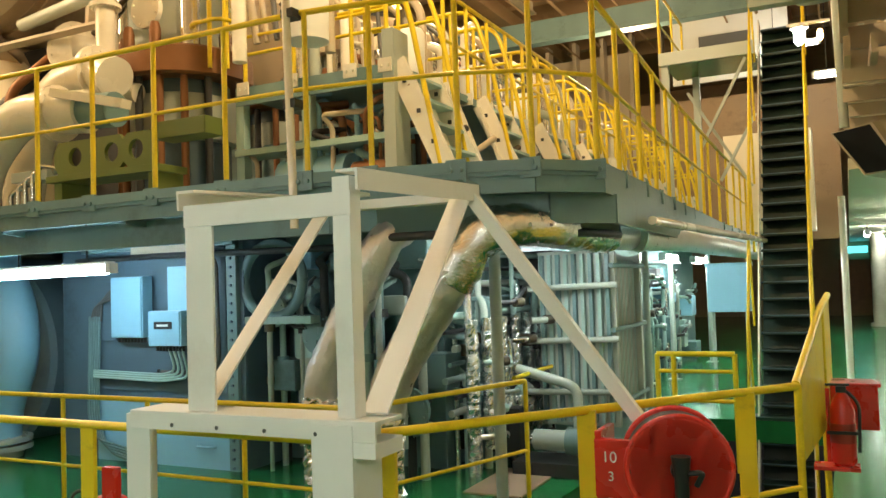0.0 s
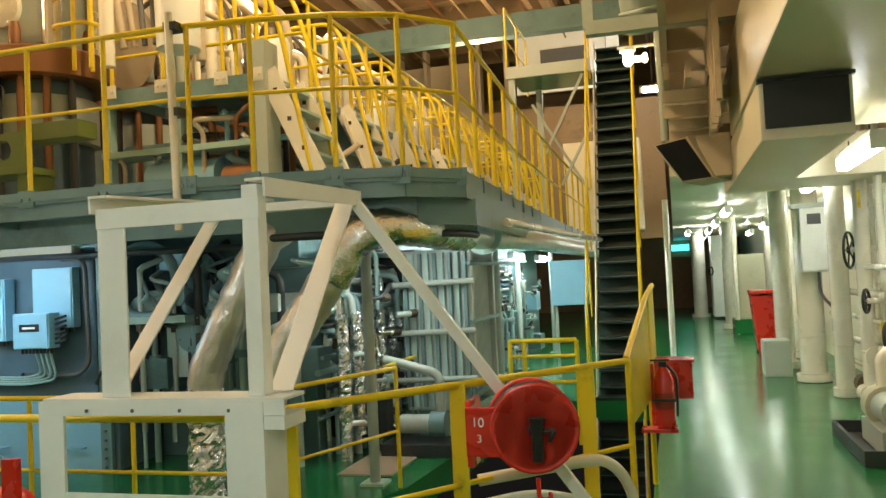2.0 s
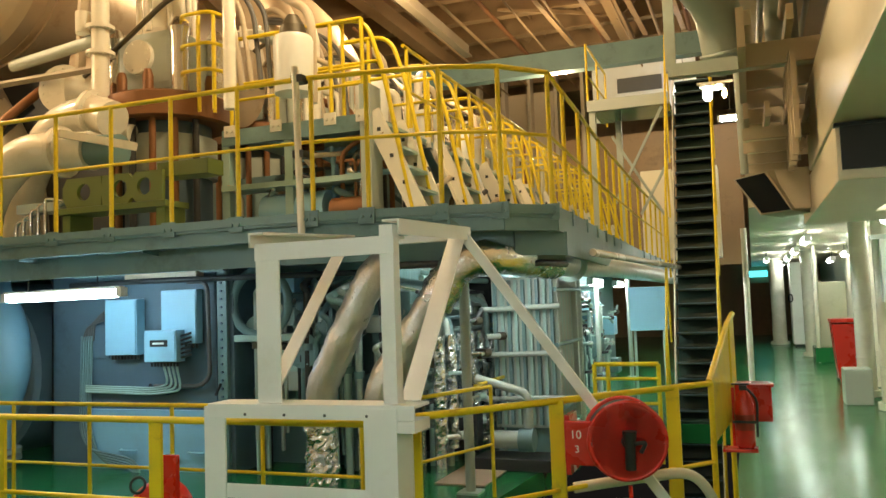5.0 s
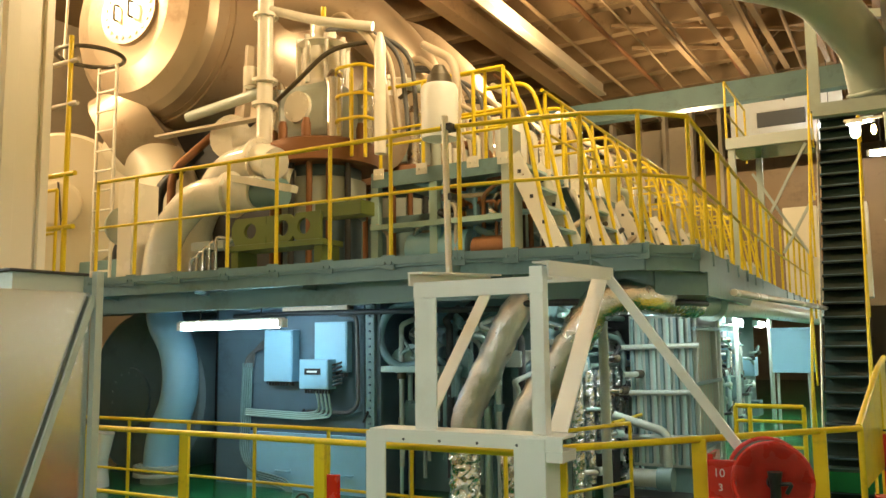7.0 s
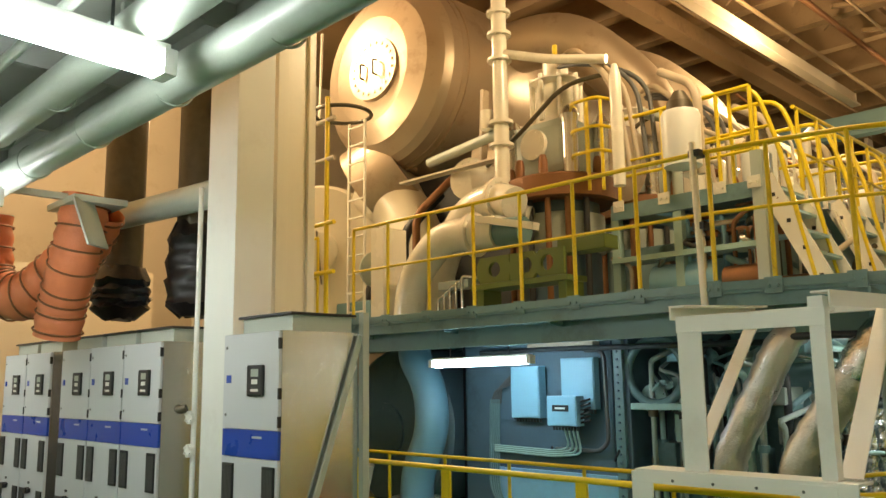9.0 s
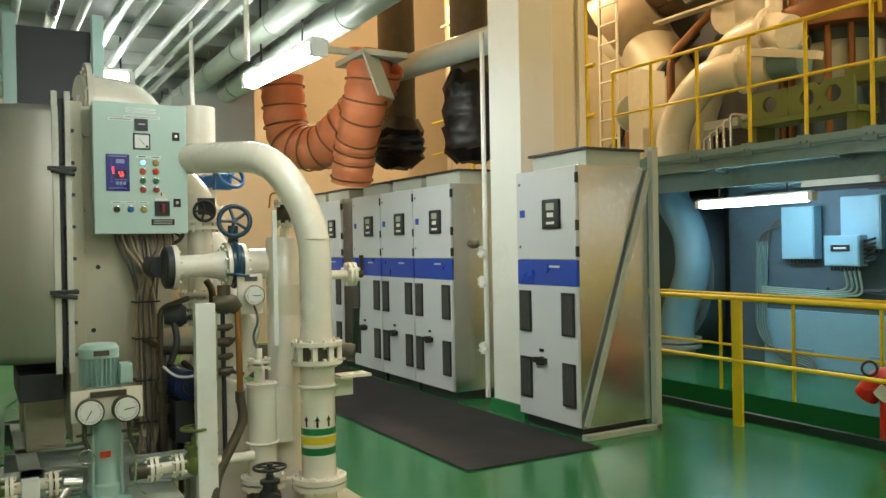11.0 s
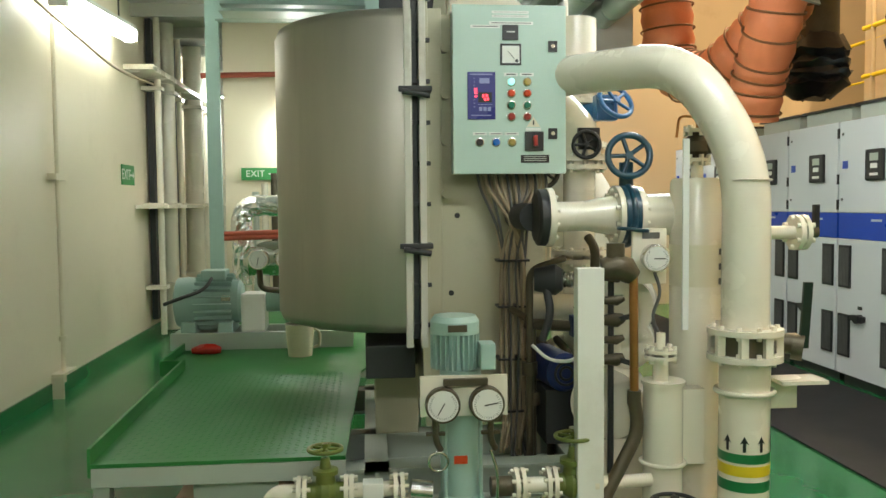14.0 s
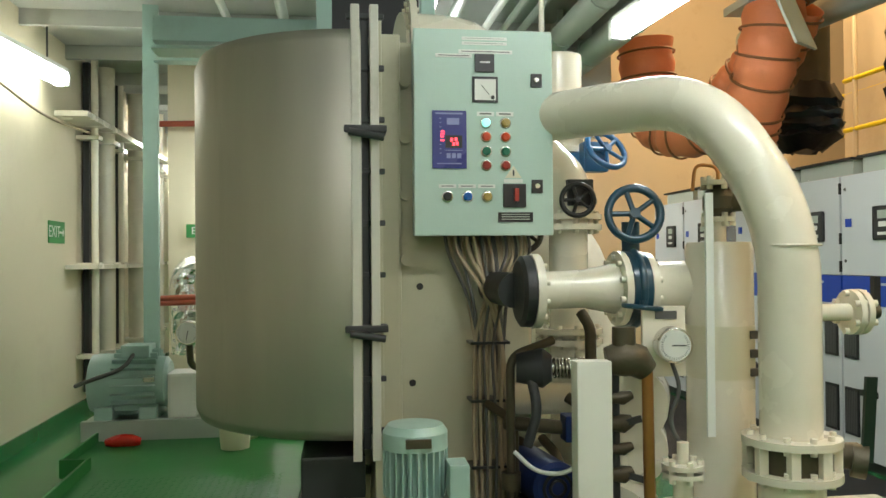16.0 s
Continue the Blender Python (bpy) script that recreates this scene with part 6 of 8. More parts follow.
M_BANDG, M_BANDY = material("green pipe tape", (0.01, 0.17, 0.05), 0.35, vary=0.05), material("yellow pipe tape", (0.70, 0.55, 0.02), 0.35, vary=0.05)
for z0, z1, m_ in ((0.475, 0.51, M_BANDG), (0.425, 0.465, M_BANDY), (0.365, 0.405, M_BANDG)):
    part("colour_band", sweep(B(), [(-4.5, 0.78, z0), (-4.5, 0.78, z1)], 0.0955, 28), m_, o, "coloured pipe marking tape")
for k in range(4):
    a = math.radians(-62 + 38 * k)
    e = Vector((math.cos(a), math.sin(a), 0))
    s = Vector((-math.sin(a), math.cos(a), 0))
    c = Vector((-4.5, 0.78, 0)) + e * 0.0965
    bm = B()
    vs = [bm.verts.new(c + s * u + Vector((0, 0, 0.52 + v))) for u, v in ((-0.006, 0), (0.006, 0), (0.006, 0.035), (0.016, 0.03), (0, 0.06), (-0.016, 0.03), (-0.006, 0.035))]
    bm.faces.new(vs)
    bmesh.ops.solidify(bm, geom=bm.faces, thickness=0.001)
    part("flow_arrow", bm, M_BLACK, o, "black flow arrow")
bolted("flange", M_PIPEW, o, (-4.5, 0.78, 0.225), (0, 0, 1), 0.15, 0.028, 10)
bolted("flange", M_PIPEW, o, (-4.5, 0.78, 0.19), (0, 0, 1), 0.15, 0.028, 10)
part("stub", sweep(B(), [(-4.5, 0.85, 1.335), (-4.5, 0.98, 1.335)], 0.026, 14), M_PIPEW, o)
bolted("flange", M_PIPEW, o, (-4.5, 0.975, 1.335), (0, 1, 0), 0.068, 0.018, 6)
bolted("flange", M_PIPEW, o, (-4.5, 1.0, 1.335), (0, 1, 0), 0.068, 0.018, 6)
g = part("cock", sweep(B(), [(-4.5, 1.01, 1.335), (-4.5, 1.06, 1.335)], 0.022, 12), M_BRONZE, o)
part("cock_lever", box(B(), -4.51, 1.045, 1.33, -4.49, 1.065, 1.44), M_BLACK, o)
solo("floor_plinth", box(B(), -4.85, -0.95, 0, -4.15, 1.05, 0.06, 0.01), M_OLIVEPLATE, "worn cream raised plinth under the pipes", "plinth")

# ---- vertical filter housing and blue butterfly valve ----
o = thing("filter_housing", (-4.8, 0.72, 0), "tall cream cylindrical filter housing with a stop valve on top", "filter")
part("cylinder", sweep(B(), [(-4.8, 0.71, 0.0), (-4.8, 0.71, 1.53), (-4.8, 0.71, 1.55)], [0.108, 0.108, 0.1], 28), M_PIPEW, o)
part("tape", sweep(B(), [(-4.8, 0.71, 1.11), (-4.8, 0.71, 1.28)], 0.1095, 28), M_BUCKET, o, "yellowed tape band")
for k in range(3):
    part("sticker", box(B(), -4.715, 0.765, 1.12 + 0.06 * k, -4.70, 0.80, 1.145 + 0.06 * k), M_CABLE, o)
part("nozzle", sweep(B(), [(-4.8, 0.71, 1.54), (-4.8, 0.71, 1.62)], 0.025, 12), M_PIPEW, o)
bolted("flange", M_PIPEW, o, (-4.8, 0.71, 1.625), (0, 0, 1), 0.055, 0.016, 6)
part("valve_body", sweep(B(), [(-4.8, 0.71, 1.63), (-4.8, 0.71, 1.66), (-4.8, 0.71, 1.70), (-4.8, 0.71, 1.74)], [0.03, 0.05, 0.05, 0.03], 14), M_BRONZE, o)
part("valve_outlet", sweep(B(), [(-4.8, 0.71, 1.68), (-4.76, 0.80, 1.68)], 0.03, 12), M_BRONZE, o)
bolted("flange", M_PIPEW, o, (-4.8, 0.71, 1.745), (0, 0, 1), 0.055, 0.016, 6)
part("vent_pipe", sweep(B(), rounded([(-4.8, 0.71, 1.75), (-4.8, 0.71, 1.80), (-4.82, 0.64, 1.81), (-4.82, 0.63, 1.72)], 0.03), 0.006, 8), M_BRASS, o)
part("plinth", box(B(), -4.95, 0.56, 0, -4.66, 0.86, 0.2, 0.008), M_PIPEW, o)
part("side_box", box(B(), -4.68, 0.56, 0.42, -4.6, 0.67, 0.72, 0.006), M_PIPEW, o)
part("sight_tube", box(B(), -4.64, 0.585, 0.95, -4.63, 0.61, 1.7), M_WHITE, o)
o = thing("inlet_pipe", (-4.9, 0.3, 1.4), "cream flanged branch pipe with a blue butterfly valve", "pipe")
XI = -4.86
part("pipe", sweep(B(), [(XI, 0.10, 1.395), (XI, 0.26, 1.40), (XI, 0.36, 1.40), (XI, 0.39, 1.40)], [0.062, 0.062, 0.082, 0.085], 24), M_PIPEW, o)
bolted("flange", M_PIPEW, o, (XI, 0.10, 1.395), (0, 1, 0), 0.122, 0.026, 10)
part("rubber_joint", sweep(B(), [(XI, 0.045, 1.395), (XI, 0.055, 1.395), (XI, 0.085, 1.395)], [0.10, 0.116, 0.118], 24), M_DARK, o)
part("body_stub", sweep(B(), [(-5.3, 0.05, 1.395), (XI - 0.05, 0.05, 1.395)], 0.06, 16), M_DARK, o)
bolted("flange", M_PIPEW, o, (XI, 0.385, 1.40), (0, 1, 0), 0.125, 0.022, 10)
g = part("butterfly_valve", sweep(B(), [(XI, 0.40, 1.40), (XI, 0.46, 1.40)], 0.125, 28), M_PRUSSIAN, o, "dark blue butterfly valve")
part("valve_rim", torus(B(), (XI, 0.43, 1.40), (0, 1, 0), 0.122, 0.014, 32, 8), M_PRUSSIAN, g)
part("valve_neck", sweep(B(), [(XI, 0.43, 1.50), (XI, 0.43, 1.62)], 0.03, 12), M_PRUSSIAN, o)
handwheel(o, (XI + 0.05, 0.425, 1.645), (0.9, -0.15, 0.1), 0.085, M_PRUSSIAN, 5, 0.014)
handwheel(o, (XI + 0.13, 0.42, 1.345), (0, 0.1, 1), 0.06, M_PRUSSIAN, 4, 0.008)
bolted("flange", M_PIPEW, o, (XI, 0.475, 1.40), (0, 1, 0), 0.12, 0.022, 10)
part("pipe", sweep(B(), [(XI, 0.47, 1.40), (XI, 0.66, 1.405)], 0.088, 22), M_PIPEW, o)

# ---- second blue valve and white manifold, further in ----
o = thing("manifold", (-6.2, 0.6, 0), "white manifold pipe with a blue handwheel valve", "pipe")
part("pipe", sweep(B(), rounded([(-6.2, 0.55, 0), (-6.2, 0.55, 2.5)], 0.2), 0.13, 24), M_PIPEW, o)
part("yoke", box(B(), -5.98, 0.60, 1.90, -5.90, 0.72, 2.04, 0.01), M_BLUE, o)
part("bend", sweep(B(), rounded([(-6.15, 0.1, 1.62), (-5.9, 0.52, 1.62), (-5.86, 0.62, 1.0)], 0.25, 8), 0.15, 24), M_WHITE, o)
for zc in (1.70, 1.78, 2.02, 2.10):
    bolted("flange", M_PIPEW, o, (-6.2, 0.55, zc), (0, 0, 1), 0.2, 0.025, 10)
part("valve_body", sweep(B(), [(-6.2, 0.55, 1.93), (-6.2, 0.55, 2.0)], 0.17, 24), M_BLUE, o, "blue valve body")
part("valve_neck", sweep(B(), [(-6.1, 0.56, 1.96), (-5.95, 0.66, 1.97)], 0.045, 12), M_BLUE, o)
handwheel(o, (-5.88, 0.70, 2.0), (0.8, 0.3, 0.5), 0.10, M_BLUE, 5, 0.014)
handwheel(o, (-5.55, 0.22, 1.62), (0.9, 0.2, 0.2), 0.09, M_BLACK, 5, 0.013)

# ---- small booster pump with two gauges ----
o = thing("booster_pump", (-4.55, -0.31, 0.28), "pale green vertical pump with electric motor and two gauges", "pump")
part("base_flange", box(B(), -4.66, -0.41, 0.28, -4.44, -0.20, 0.31, 0.006), M_TEAL_LIGHT, o)
part("pump_body", sweep(B(), [(-4.55, -0.305, 0.31), (-4.55, -0.305, 0.36), (-4.55, -0.305, 0.37), (-4.55, -0.305, 0.72)], [0.085, 0.085, 0.072, 0.072], 24), M_TEAL_LIGHT, o)
for k in range(4):
    a = math.pi / 4 + k * math.pi / 2
    part("tie_rod", sweep(B(), [(-4.55 + 0.092 * math.cos(a), -0.305 + 0.092 * math.sin(a), 0.3), (-4.55 + 0.092 * math.cos(a), -0.305 + 0.092 * math.sin(a), 0.72)], 0.008, 8), M_TEAL_LIGHT, o)
part("lantern", sweep(B(), [(-4.55, -0.305, 0.72), (-4.55, -0.305, 0.84)], 0.078, 20), M_TEAL_LIGHT, o)
m_ = part("motor", sweep(B(), [(-4.55, -0.325, 0.84), (-4.55, -0.325, 0.975)], 0.066, 24), M_TEAL_LIGHT, o)
for k in range(26):
    a = 2 * math.pi * k / 26
    e = Vector((math.cos(a), math.sin(a), 0))
    part("fin", beam(B(), Vector((-4.55, -0.325, 0.845)) + e * 0.079, Vector((-4.55, -0.325, 0.975)) + e * 0.079, 0.005, 0.026, e), M_TEAL_LIGHT, m_)
part("fan_cover", sweep(B(), [(-4.55, -0.325, 0.975), (-4.55, -0.325, 1.02), (-4.55, -0.325, 1.04), (-4.55, -0.325, 1.045)], [0.092, 0.092, 0.078, 0.0], 26), M_TEAL_LIGHT, o)
part("name_plate", box(B(), -4.462, -0.36, 0.99, -4.452, -0.29, 1.015), M_BRONZE, o)
part("terminal_box", box(B(), -4.51, -0.245, 0.855, -4.42, -0.19, 0.95, 0.008), M_TEAL_LIGHT, o)
part("gauge_plate", box(B(), -4.452, -0.465, 0.685, -4.44, -0.145, 0.835, 0.003), M_PIPEW, o, "cream gauge plate")
part("plate_bar", box(B(), -4.442, -0.38, 0.80, -4.42, -0.22, 0.825), M_BRONZE, o)
dial(o, (-4.405, -0.385, 0.735), (1, -0.05, 0.05), 0.064, M_BRONZE, needle=0.3)
dial(o, (-4.405, -0.225, 0.735), (1, 0, 0.05), 0.064, M_BRONZE, needle=0.95)
for yy in (-0.41, -0.21):
    part("gauge_cock", sweep(B(), rounded([(-4.43, yy, 0.68), (-4.43, yy, 0.60), (-4.45, yy + 0.02, 0.56)], 0.03), 0.012, 8), M_BRONZE, o)
    part("cock_handle", box(B(), -4.44, yy - 0.035, 0.62, -4.425, yy + 0.035, 0.632), M_BRONZE, o)
part("gauge_tube", sweep(B(), rounded([(-4.43, -0.21, 0.56), (-4.42, -0.185, 0.48), (-4.42, -0.19, 0.34), (-4.44, -0.14, 0.3)], 0.05), 0.006, 8), M_CHROME, o)
part("gauge_tube", torus(B(), (-4.44, -0.40, 0.52), (1, 0, 0), 0.035, 0.005, 20, 6), M_CHROME, o)
part("tag", box(B(), -4.472, -0.34, 0.50, -4.468, -0.29, 0.53), M_BTN_RED, o, "small orange tag")
solo("pump_stool", box(B(), -4.70, -0.55, 0.06, -4.38, 0.03, 0.28, 0.006), M_GREYPIPE, "grey steel stool under the booster pump", "pump base")

# ---- white piping at floor level ----
o = thing("white_pipework", (-4.5, -0.5, 0.06), "white flanged pipe run with screwed bends", "pipe")
part("elbow", sweep(B(), rounded([(-4.5, -1.01, 0.06), (-4.5, -1.01, 0.405), (-4.5, -0.90, 0.405)], 0.05, 6), 0.033, 16), M_PIPEW, o)
part("elbow_collar", sweep(B(), [(-4.5, -1.01, 0.30), (-4.5, -1.01, 0.345)], 0.043, 16), M_PIPEW, o)
part("pipe", sweep(B(), [(-4.5, -0.72, 0.405), (-4.5, -0.54, 0.41)], 0.028, 14), M_PIPEW, o)
part("pipe", sweep(B(), [(-4.5, -0.10, 0.40), (-4.5, 0.03, 0.40)], 0.03, 14), M_PIPEW, o)
part("pipe", sweep(B(), [(-4.5, 0.19, 0.395), (-4.52, 0.42, 0.395)], 0.026, 14), M_PIPEW, o)
for yy in (-0.905, -0.885, -0.735, -0.715, -0.555, -0.53, -0.105, -0.08, 0.015, 0.04, 0.19):
    bolted("flange", M_PIPEW, o, (-4.5, yy, 0.405), (0, 1, 0), 0.062, 0.016, 6, 18, 0.008)
part("strainer", sweep(B(), [(-4.5, -0.50, 0.40), (-4.5, -0.42, 0.39)], 0.04, 12), M_CHROME, o)
part("strainer", sweep(B(), [(-4.5, -0.47, 0.39), (-4.47, -0.52, 0.33)], 0.03, 12), M_CHROME, o)
part("strainer", sweep(B(), [(-4.5, -0.2, 0.40), (-4.5, -0.12, 0.40)], 0.038, 12), M_BRONZE, o)
part("pipe_support", box(B(), -4.53, -0.675, 0.06, -4.46, -0.60, 0.44, 0.004), M_WHITE, o)
globe_valve("globe_valve", (-4.5, -0.81, 0.405), (0, 1, 0), M_OLIVE, M_OLIVE, "olive green globe valve with handwheel on white pipe", wheel_r=0.06, height=0.16)
globe_valve("globe_valve", (-4.5, 0.115, 0.40), (0, 1, 0), M_OLIVE, M_OLIVE, "olive green globe valve with handwheel on white pipe", r=0.05, wheel_r=0.068, height=0.18)

# ---- vertical strainer pot in front of the filter ----
o = thing("strainer_pot", (-4.58, 0.49, 0), "short cream cylindrical strainer with bolted lid", "strainer")
part("cylinder", sweep(B(), [(-4.58, 0.49, 0.25), (-4.58, 0.49, 0.755)], 0.076, 24), M_PIPEW, o)
part("ring", torus(B(), (-4.58, 0.49, 0.445), (0, 0, 1), 0.082, 0.009, 28, 8), M_PIPEW, o)
part("lid", sweep(B(), [(-4.58, 0.49, 0.75), (-4.58, 0.49, 0.765)], 0.084, 24), M_PIPEW, o)
part("nozzle", sweep(B(), [(-4.58, 0.48, 0.76), (-4.58, 0.48, 0.86)], 0.03, 14), M_PIPEW, o)
bolted("flange", M_PIPEW, o, (-4.58, 0.48, 0.855), (0, 0, 1), 0.062, 0.014, 6)
bolted("flange", M_PIPEW, o, (-4.58, 0.48, 0.88), (0, 0, 1), 0.062, 0.014, 6)
part("plug", sweep(B(), [(-4.58, 0.48, 0.885), (-4.58, 0.48, 0.95)], 0.018, 10), M_PIPEW, o)
bolted("flange", M_PIPEW, o, (-4.58, 0.49, 0.25), (0, 0, 1), 0.12, 0.024, 8)
bolted("flange", M_PIPEW, o, (-4.58, 0.49, 0.215), (0, 0, 1), 0.12, 0.024, 8)
part("valve_disc", sweep(B(), [(-4.58, 0.49, 0.12), (-4.58, 0.49, 0.2)], 0.09, 22), M_BRONZE, o)
part("foot", sweep(B(), [(-4.58, 0.49, 0.05), (-4.58, 0.49, 0.12)], 0.12, 22), M_PIPEW, o)
globe_valve("globe_valve", (-4.40, 0.47, 0.19), (1, 0, 0), M_DARK, M_DARK, "dark oily valve with handwheel beside the strainer", r=0.05, wheel_r=0.083, height=0.16)

# white post, gauge, copper pipe
o = thing("white_post", (-4.45, 0.17, 0), "white painted flat steel post", "post")
bm = B()
box(bm, -4.50, 0.115, 0.06, -4.44, 0.215, 1.215, 0.004)
part("post", bm, M_WHITE, o)
o = thing("gauge_stand", (-4.63, 0.475, 1.0), "small round pressure gauge on a white bracket", "gauge")
part("back_plate", box(B(), -4.70, 0.40, 1.13, -4.685, 0.54, 1.35, 0.003), M_PIPEW, o)
part("label_plate", box(B(), -4.684, 0.44, 1.31, -4.68, 0.51, 1.335), M_CABLE, o)
dial(o, (-4.62, 0.475, 1.235), (1, -0.2, 0.0), 0.055, M_CHROME, needle=0.9)
part("gauge_hose", sweep(B(), rounded([(-4.64, 0.475, 1.18), (-4.63, 0.50, 1.10), (-4.64, 0.46, 1.0), (-4.62, 0.50, 0.92), (-4.6, 0.48, 0.88)], 0.05), 0.007, 8), M_CABLE, o)
o = thing("copper_pipe", (-4.55, 0.36, 0.1), "tarnished copper drain pipe with a bronze cock", "pipe")
part("cock_body", sweep(B(), [(-4.56, 0.24, 1.20), (-4.55, 0.29, 1.21), (-4.55, 0.33, 1.20), (-4.55, 0.36, 1.17)], [0.04, 0.055, 0.05, 0.035], 14), M_BRONZE, o)
part("cock_head", sweep(B(), [(-4.55, 0.29, 1.21), (-4.55, 0.29, 1.30)], 0.035, 12), M_BRONZE, o)
part("pipe", sweep(B(), rounded([(-4.55, 0.36, 1.18), (-4.55, 0.365, 0.73)], 0.03), 0.017, 12), M_BRASS, o)
part("clip", sweep(B(), [(-4.55, 0.365, 0.68), (-4.55, 0.365, 0.735)], 0.027, 12), M_BRONZE, o)
part("hose", sweep(B(), rounded([(-4.55, 0.365, 0.70), (-4.54, 0.38, 0.58), (-4.48, 0.22, 0.33), (-4.45, 0.19, 0.22), (-4.45, 0.20, 0.06)], 0.12, 6), 0.026, 12), M_BRONZE, o, "dark drain hose")

# ejector pump, motors and pipes between the body and the filter
o = thing("ejector_pump", (-5.0, 0.3, 0.06), "cream centrifugal pump between the pipes", "pump")
part("casing", sweep(B(), [(-4.95, 0.40, 0.62), (-4.80, 0.33, 0.62)], [0.16, 0.15], 24), M_PIPEW, o)
part("casing", sweep(B(), [(-5.0, 0.46, 1.02), (-4.82, 0.40, 1.02)], [0.15, 0.13], 22), M_PIPEW, o)
part("foot", box(B(), -5.0, 0.22, 0.06, -4.78, 0.5, 0.48, 0.01), M_PIPEW, o)
part("nozzle", sweep(B(), [(-4.9, 0.38, 0.62), (-4.9, 0.38, 1.0)], 0.06, 16), M_PIPEW, o)
o = thing("spring_valve", (-5.1, 0.2, 1.0), "dark spring-loaded valve with black flange", "valve")
part("body", sweep(B(), [(-5.05, 0.08, 1.12), (-5.03, 0.17, 1.12), (-5.02, 0.2, 1.12)], [0.05, 0.07, 0.045], 16), M_DARK, o)
part("rod_cage", sweep(B(), [(-5.02, 0.2, 1.12), (-5.0, 0.33, 1.12)], 0.02, 10), M_CHROME, o)
for k in range(9):
    part("spring_coil", torus(B(), (-5.02 + 0.002 * k, 0.21 + 0.012 * k, 1.12), (0.1, 1, 0), 0.034, 0.004, 14, 6), M_CHROME, o)
part("outlet", sweep(B(), rounded([(-5.02, 0.12, 1.12), (-4.98, 0.14, 0.98), (-4.98, 0.1, 0.86)], 0.05), 0.018, 10), M_DARK, o)
o = thing("blue_motor", (-5.0, 0.2, 0.6), "small blue electric motor on the pump", "motor")
part("body", sweep(B(), [(-5.25, 0.16, 0.72), (-4.98, 0.2, 0.72), (-4.96, 0.2, 0.72)], [0.085, 0.085, 0.07], 20), M_MOTORBLUE, o)
part("grille", torus(B(), (-4.955, 0.2, 0.72), (1, 0.1, 0), 0.05, 0.006, 20, 6), M_BLACK, o)
part("grille", torus(B(), (-4.955, 0.2, 0.72), (1, 0.1, 0), 0.028, 0.006, 16, 6), M_BLACK, o)
part("bracket", box(B(), -5.2, 0.12, 0.4, -5.0, 0.26, 0.64, 0.006), M_DARK, o)
o = thing("solenoid_valve", (-5.0, 0.25, 0.9), "blue solenoid valve with a thin white hose", "valve")
part("body", box(B(), -5.0, 0.22, 0.88, -4.92, 0.30, 0.97, 0.01), M_MOTORBLUE, o)
part("pipe", sweep(B(), [(-5.1, 0.05, 0.92), (-4.98, 0.24, 0.92)], 0.025, 10), M_BRONZE, o)
part("hose", sweep(B(), rounded([(-4.93, 0.30, 1.0), (-4.9, 0.3, 0.86), (-4.9, 0.22, 0.78), (-4.95, 0.12, 0.78), (-5.0, 0.06, 0.84)], 0.08, 6), 0.008, 8), M_WHITE, o)
o = thing("discharge_manifold", (-5.35, 0.5, 0), "white flanged discharge pipes and bend beside the filter", "pipe")
part("riser", sweep(B(), [(-5.35, 0.36, 0.0), (-5.35, 0.36, 1.62)], 0.075, 20), M_PIPEW, o)
part("riser_head", sweep(B(), rounded([(-5.35, 0.36, 1.6), (-5.35, 0.36, 1.78), (-5.5, 0.3, 1.9)], 0.1), 0.1, 20), M_PIPEW, o)
for zc in (1.18, 1.22, 1.62, 1.66):
    bolted("flange", M_PIPEW, o, (-5.35, 0.36, zc), (0, 0, 1), 0.13, 0.022, 10)
part("cross_pipe", sweep(B(), [(-5.3, 0.1, 0.97), (-5.25, 0.62, 0.97)], 0.06, 18), M_PIPEW, o)
part("volute", sweep(B(), [(-5.0, 0.47, 0.86), (-4.86, 0.43, 0.86)], [0.13, 0.115], 24), M_PIPEW, o)
bolted("cover", M_PIPEW, o, (-4.85, 0.43, 0.86), (1, -0.3, 0), 0.10, 0.02, 8)
part("gauge_block", box(B(), -5.28, 0.33, 1.70, -5.24, 0.43, 1.80, 0.006), M_BLACK, o, "black valve gear box")
handwheel(o, (-5.22, 0.36, 1.72), (1, -0.2, 0.1), 0.06, M_BLACK, 5, 0.01)
o = thing("dark_valves", (-4.75, 0.36, 0.7), "string of dark oily drain valves behind the copper pipe", "valves")
for zc, rr_ in ((1.16, 0.03), (1.06, 0.022), (0.98, 0.03), (0.90, 0.02), (0.82, 0.028)):
    part("valve", sweep(B(), [(-4.74, 0.30, zc), (-4.73, 0.35, zc), (-4.73, 0.38, zc + 0.01)], [rr_ * 0.7, rr_, rr_ * 0.6], 10), M_BRONZE, o)
part("pipe", sweep(B(), [(-4.74, 0.33, 0.35), (-4.74, 0.33, 1.2)], 0.013, 8), M_DARK, o)
part("lever", beam(B(), (-4.72, 0.33, 0.83), (-4.70, 0.43, 0.80), 0.02, 0.012, (1, 0, 0)), M_DARK, o)
part("lever", beam(B(), (-4.72, 0.33, 0.98), (-4.70, 0.40, 1.0), 0.02, 0.012, (1, 0, 0)), M_DARK, o)
rng = random.Random(9)
o = thing("small_pipes", (-5.1, 0.3, 0.06), "cluster of thin dark pipes and fittings behind the post", "pipes")
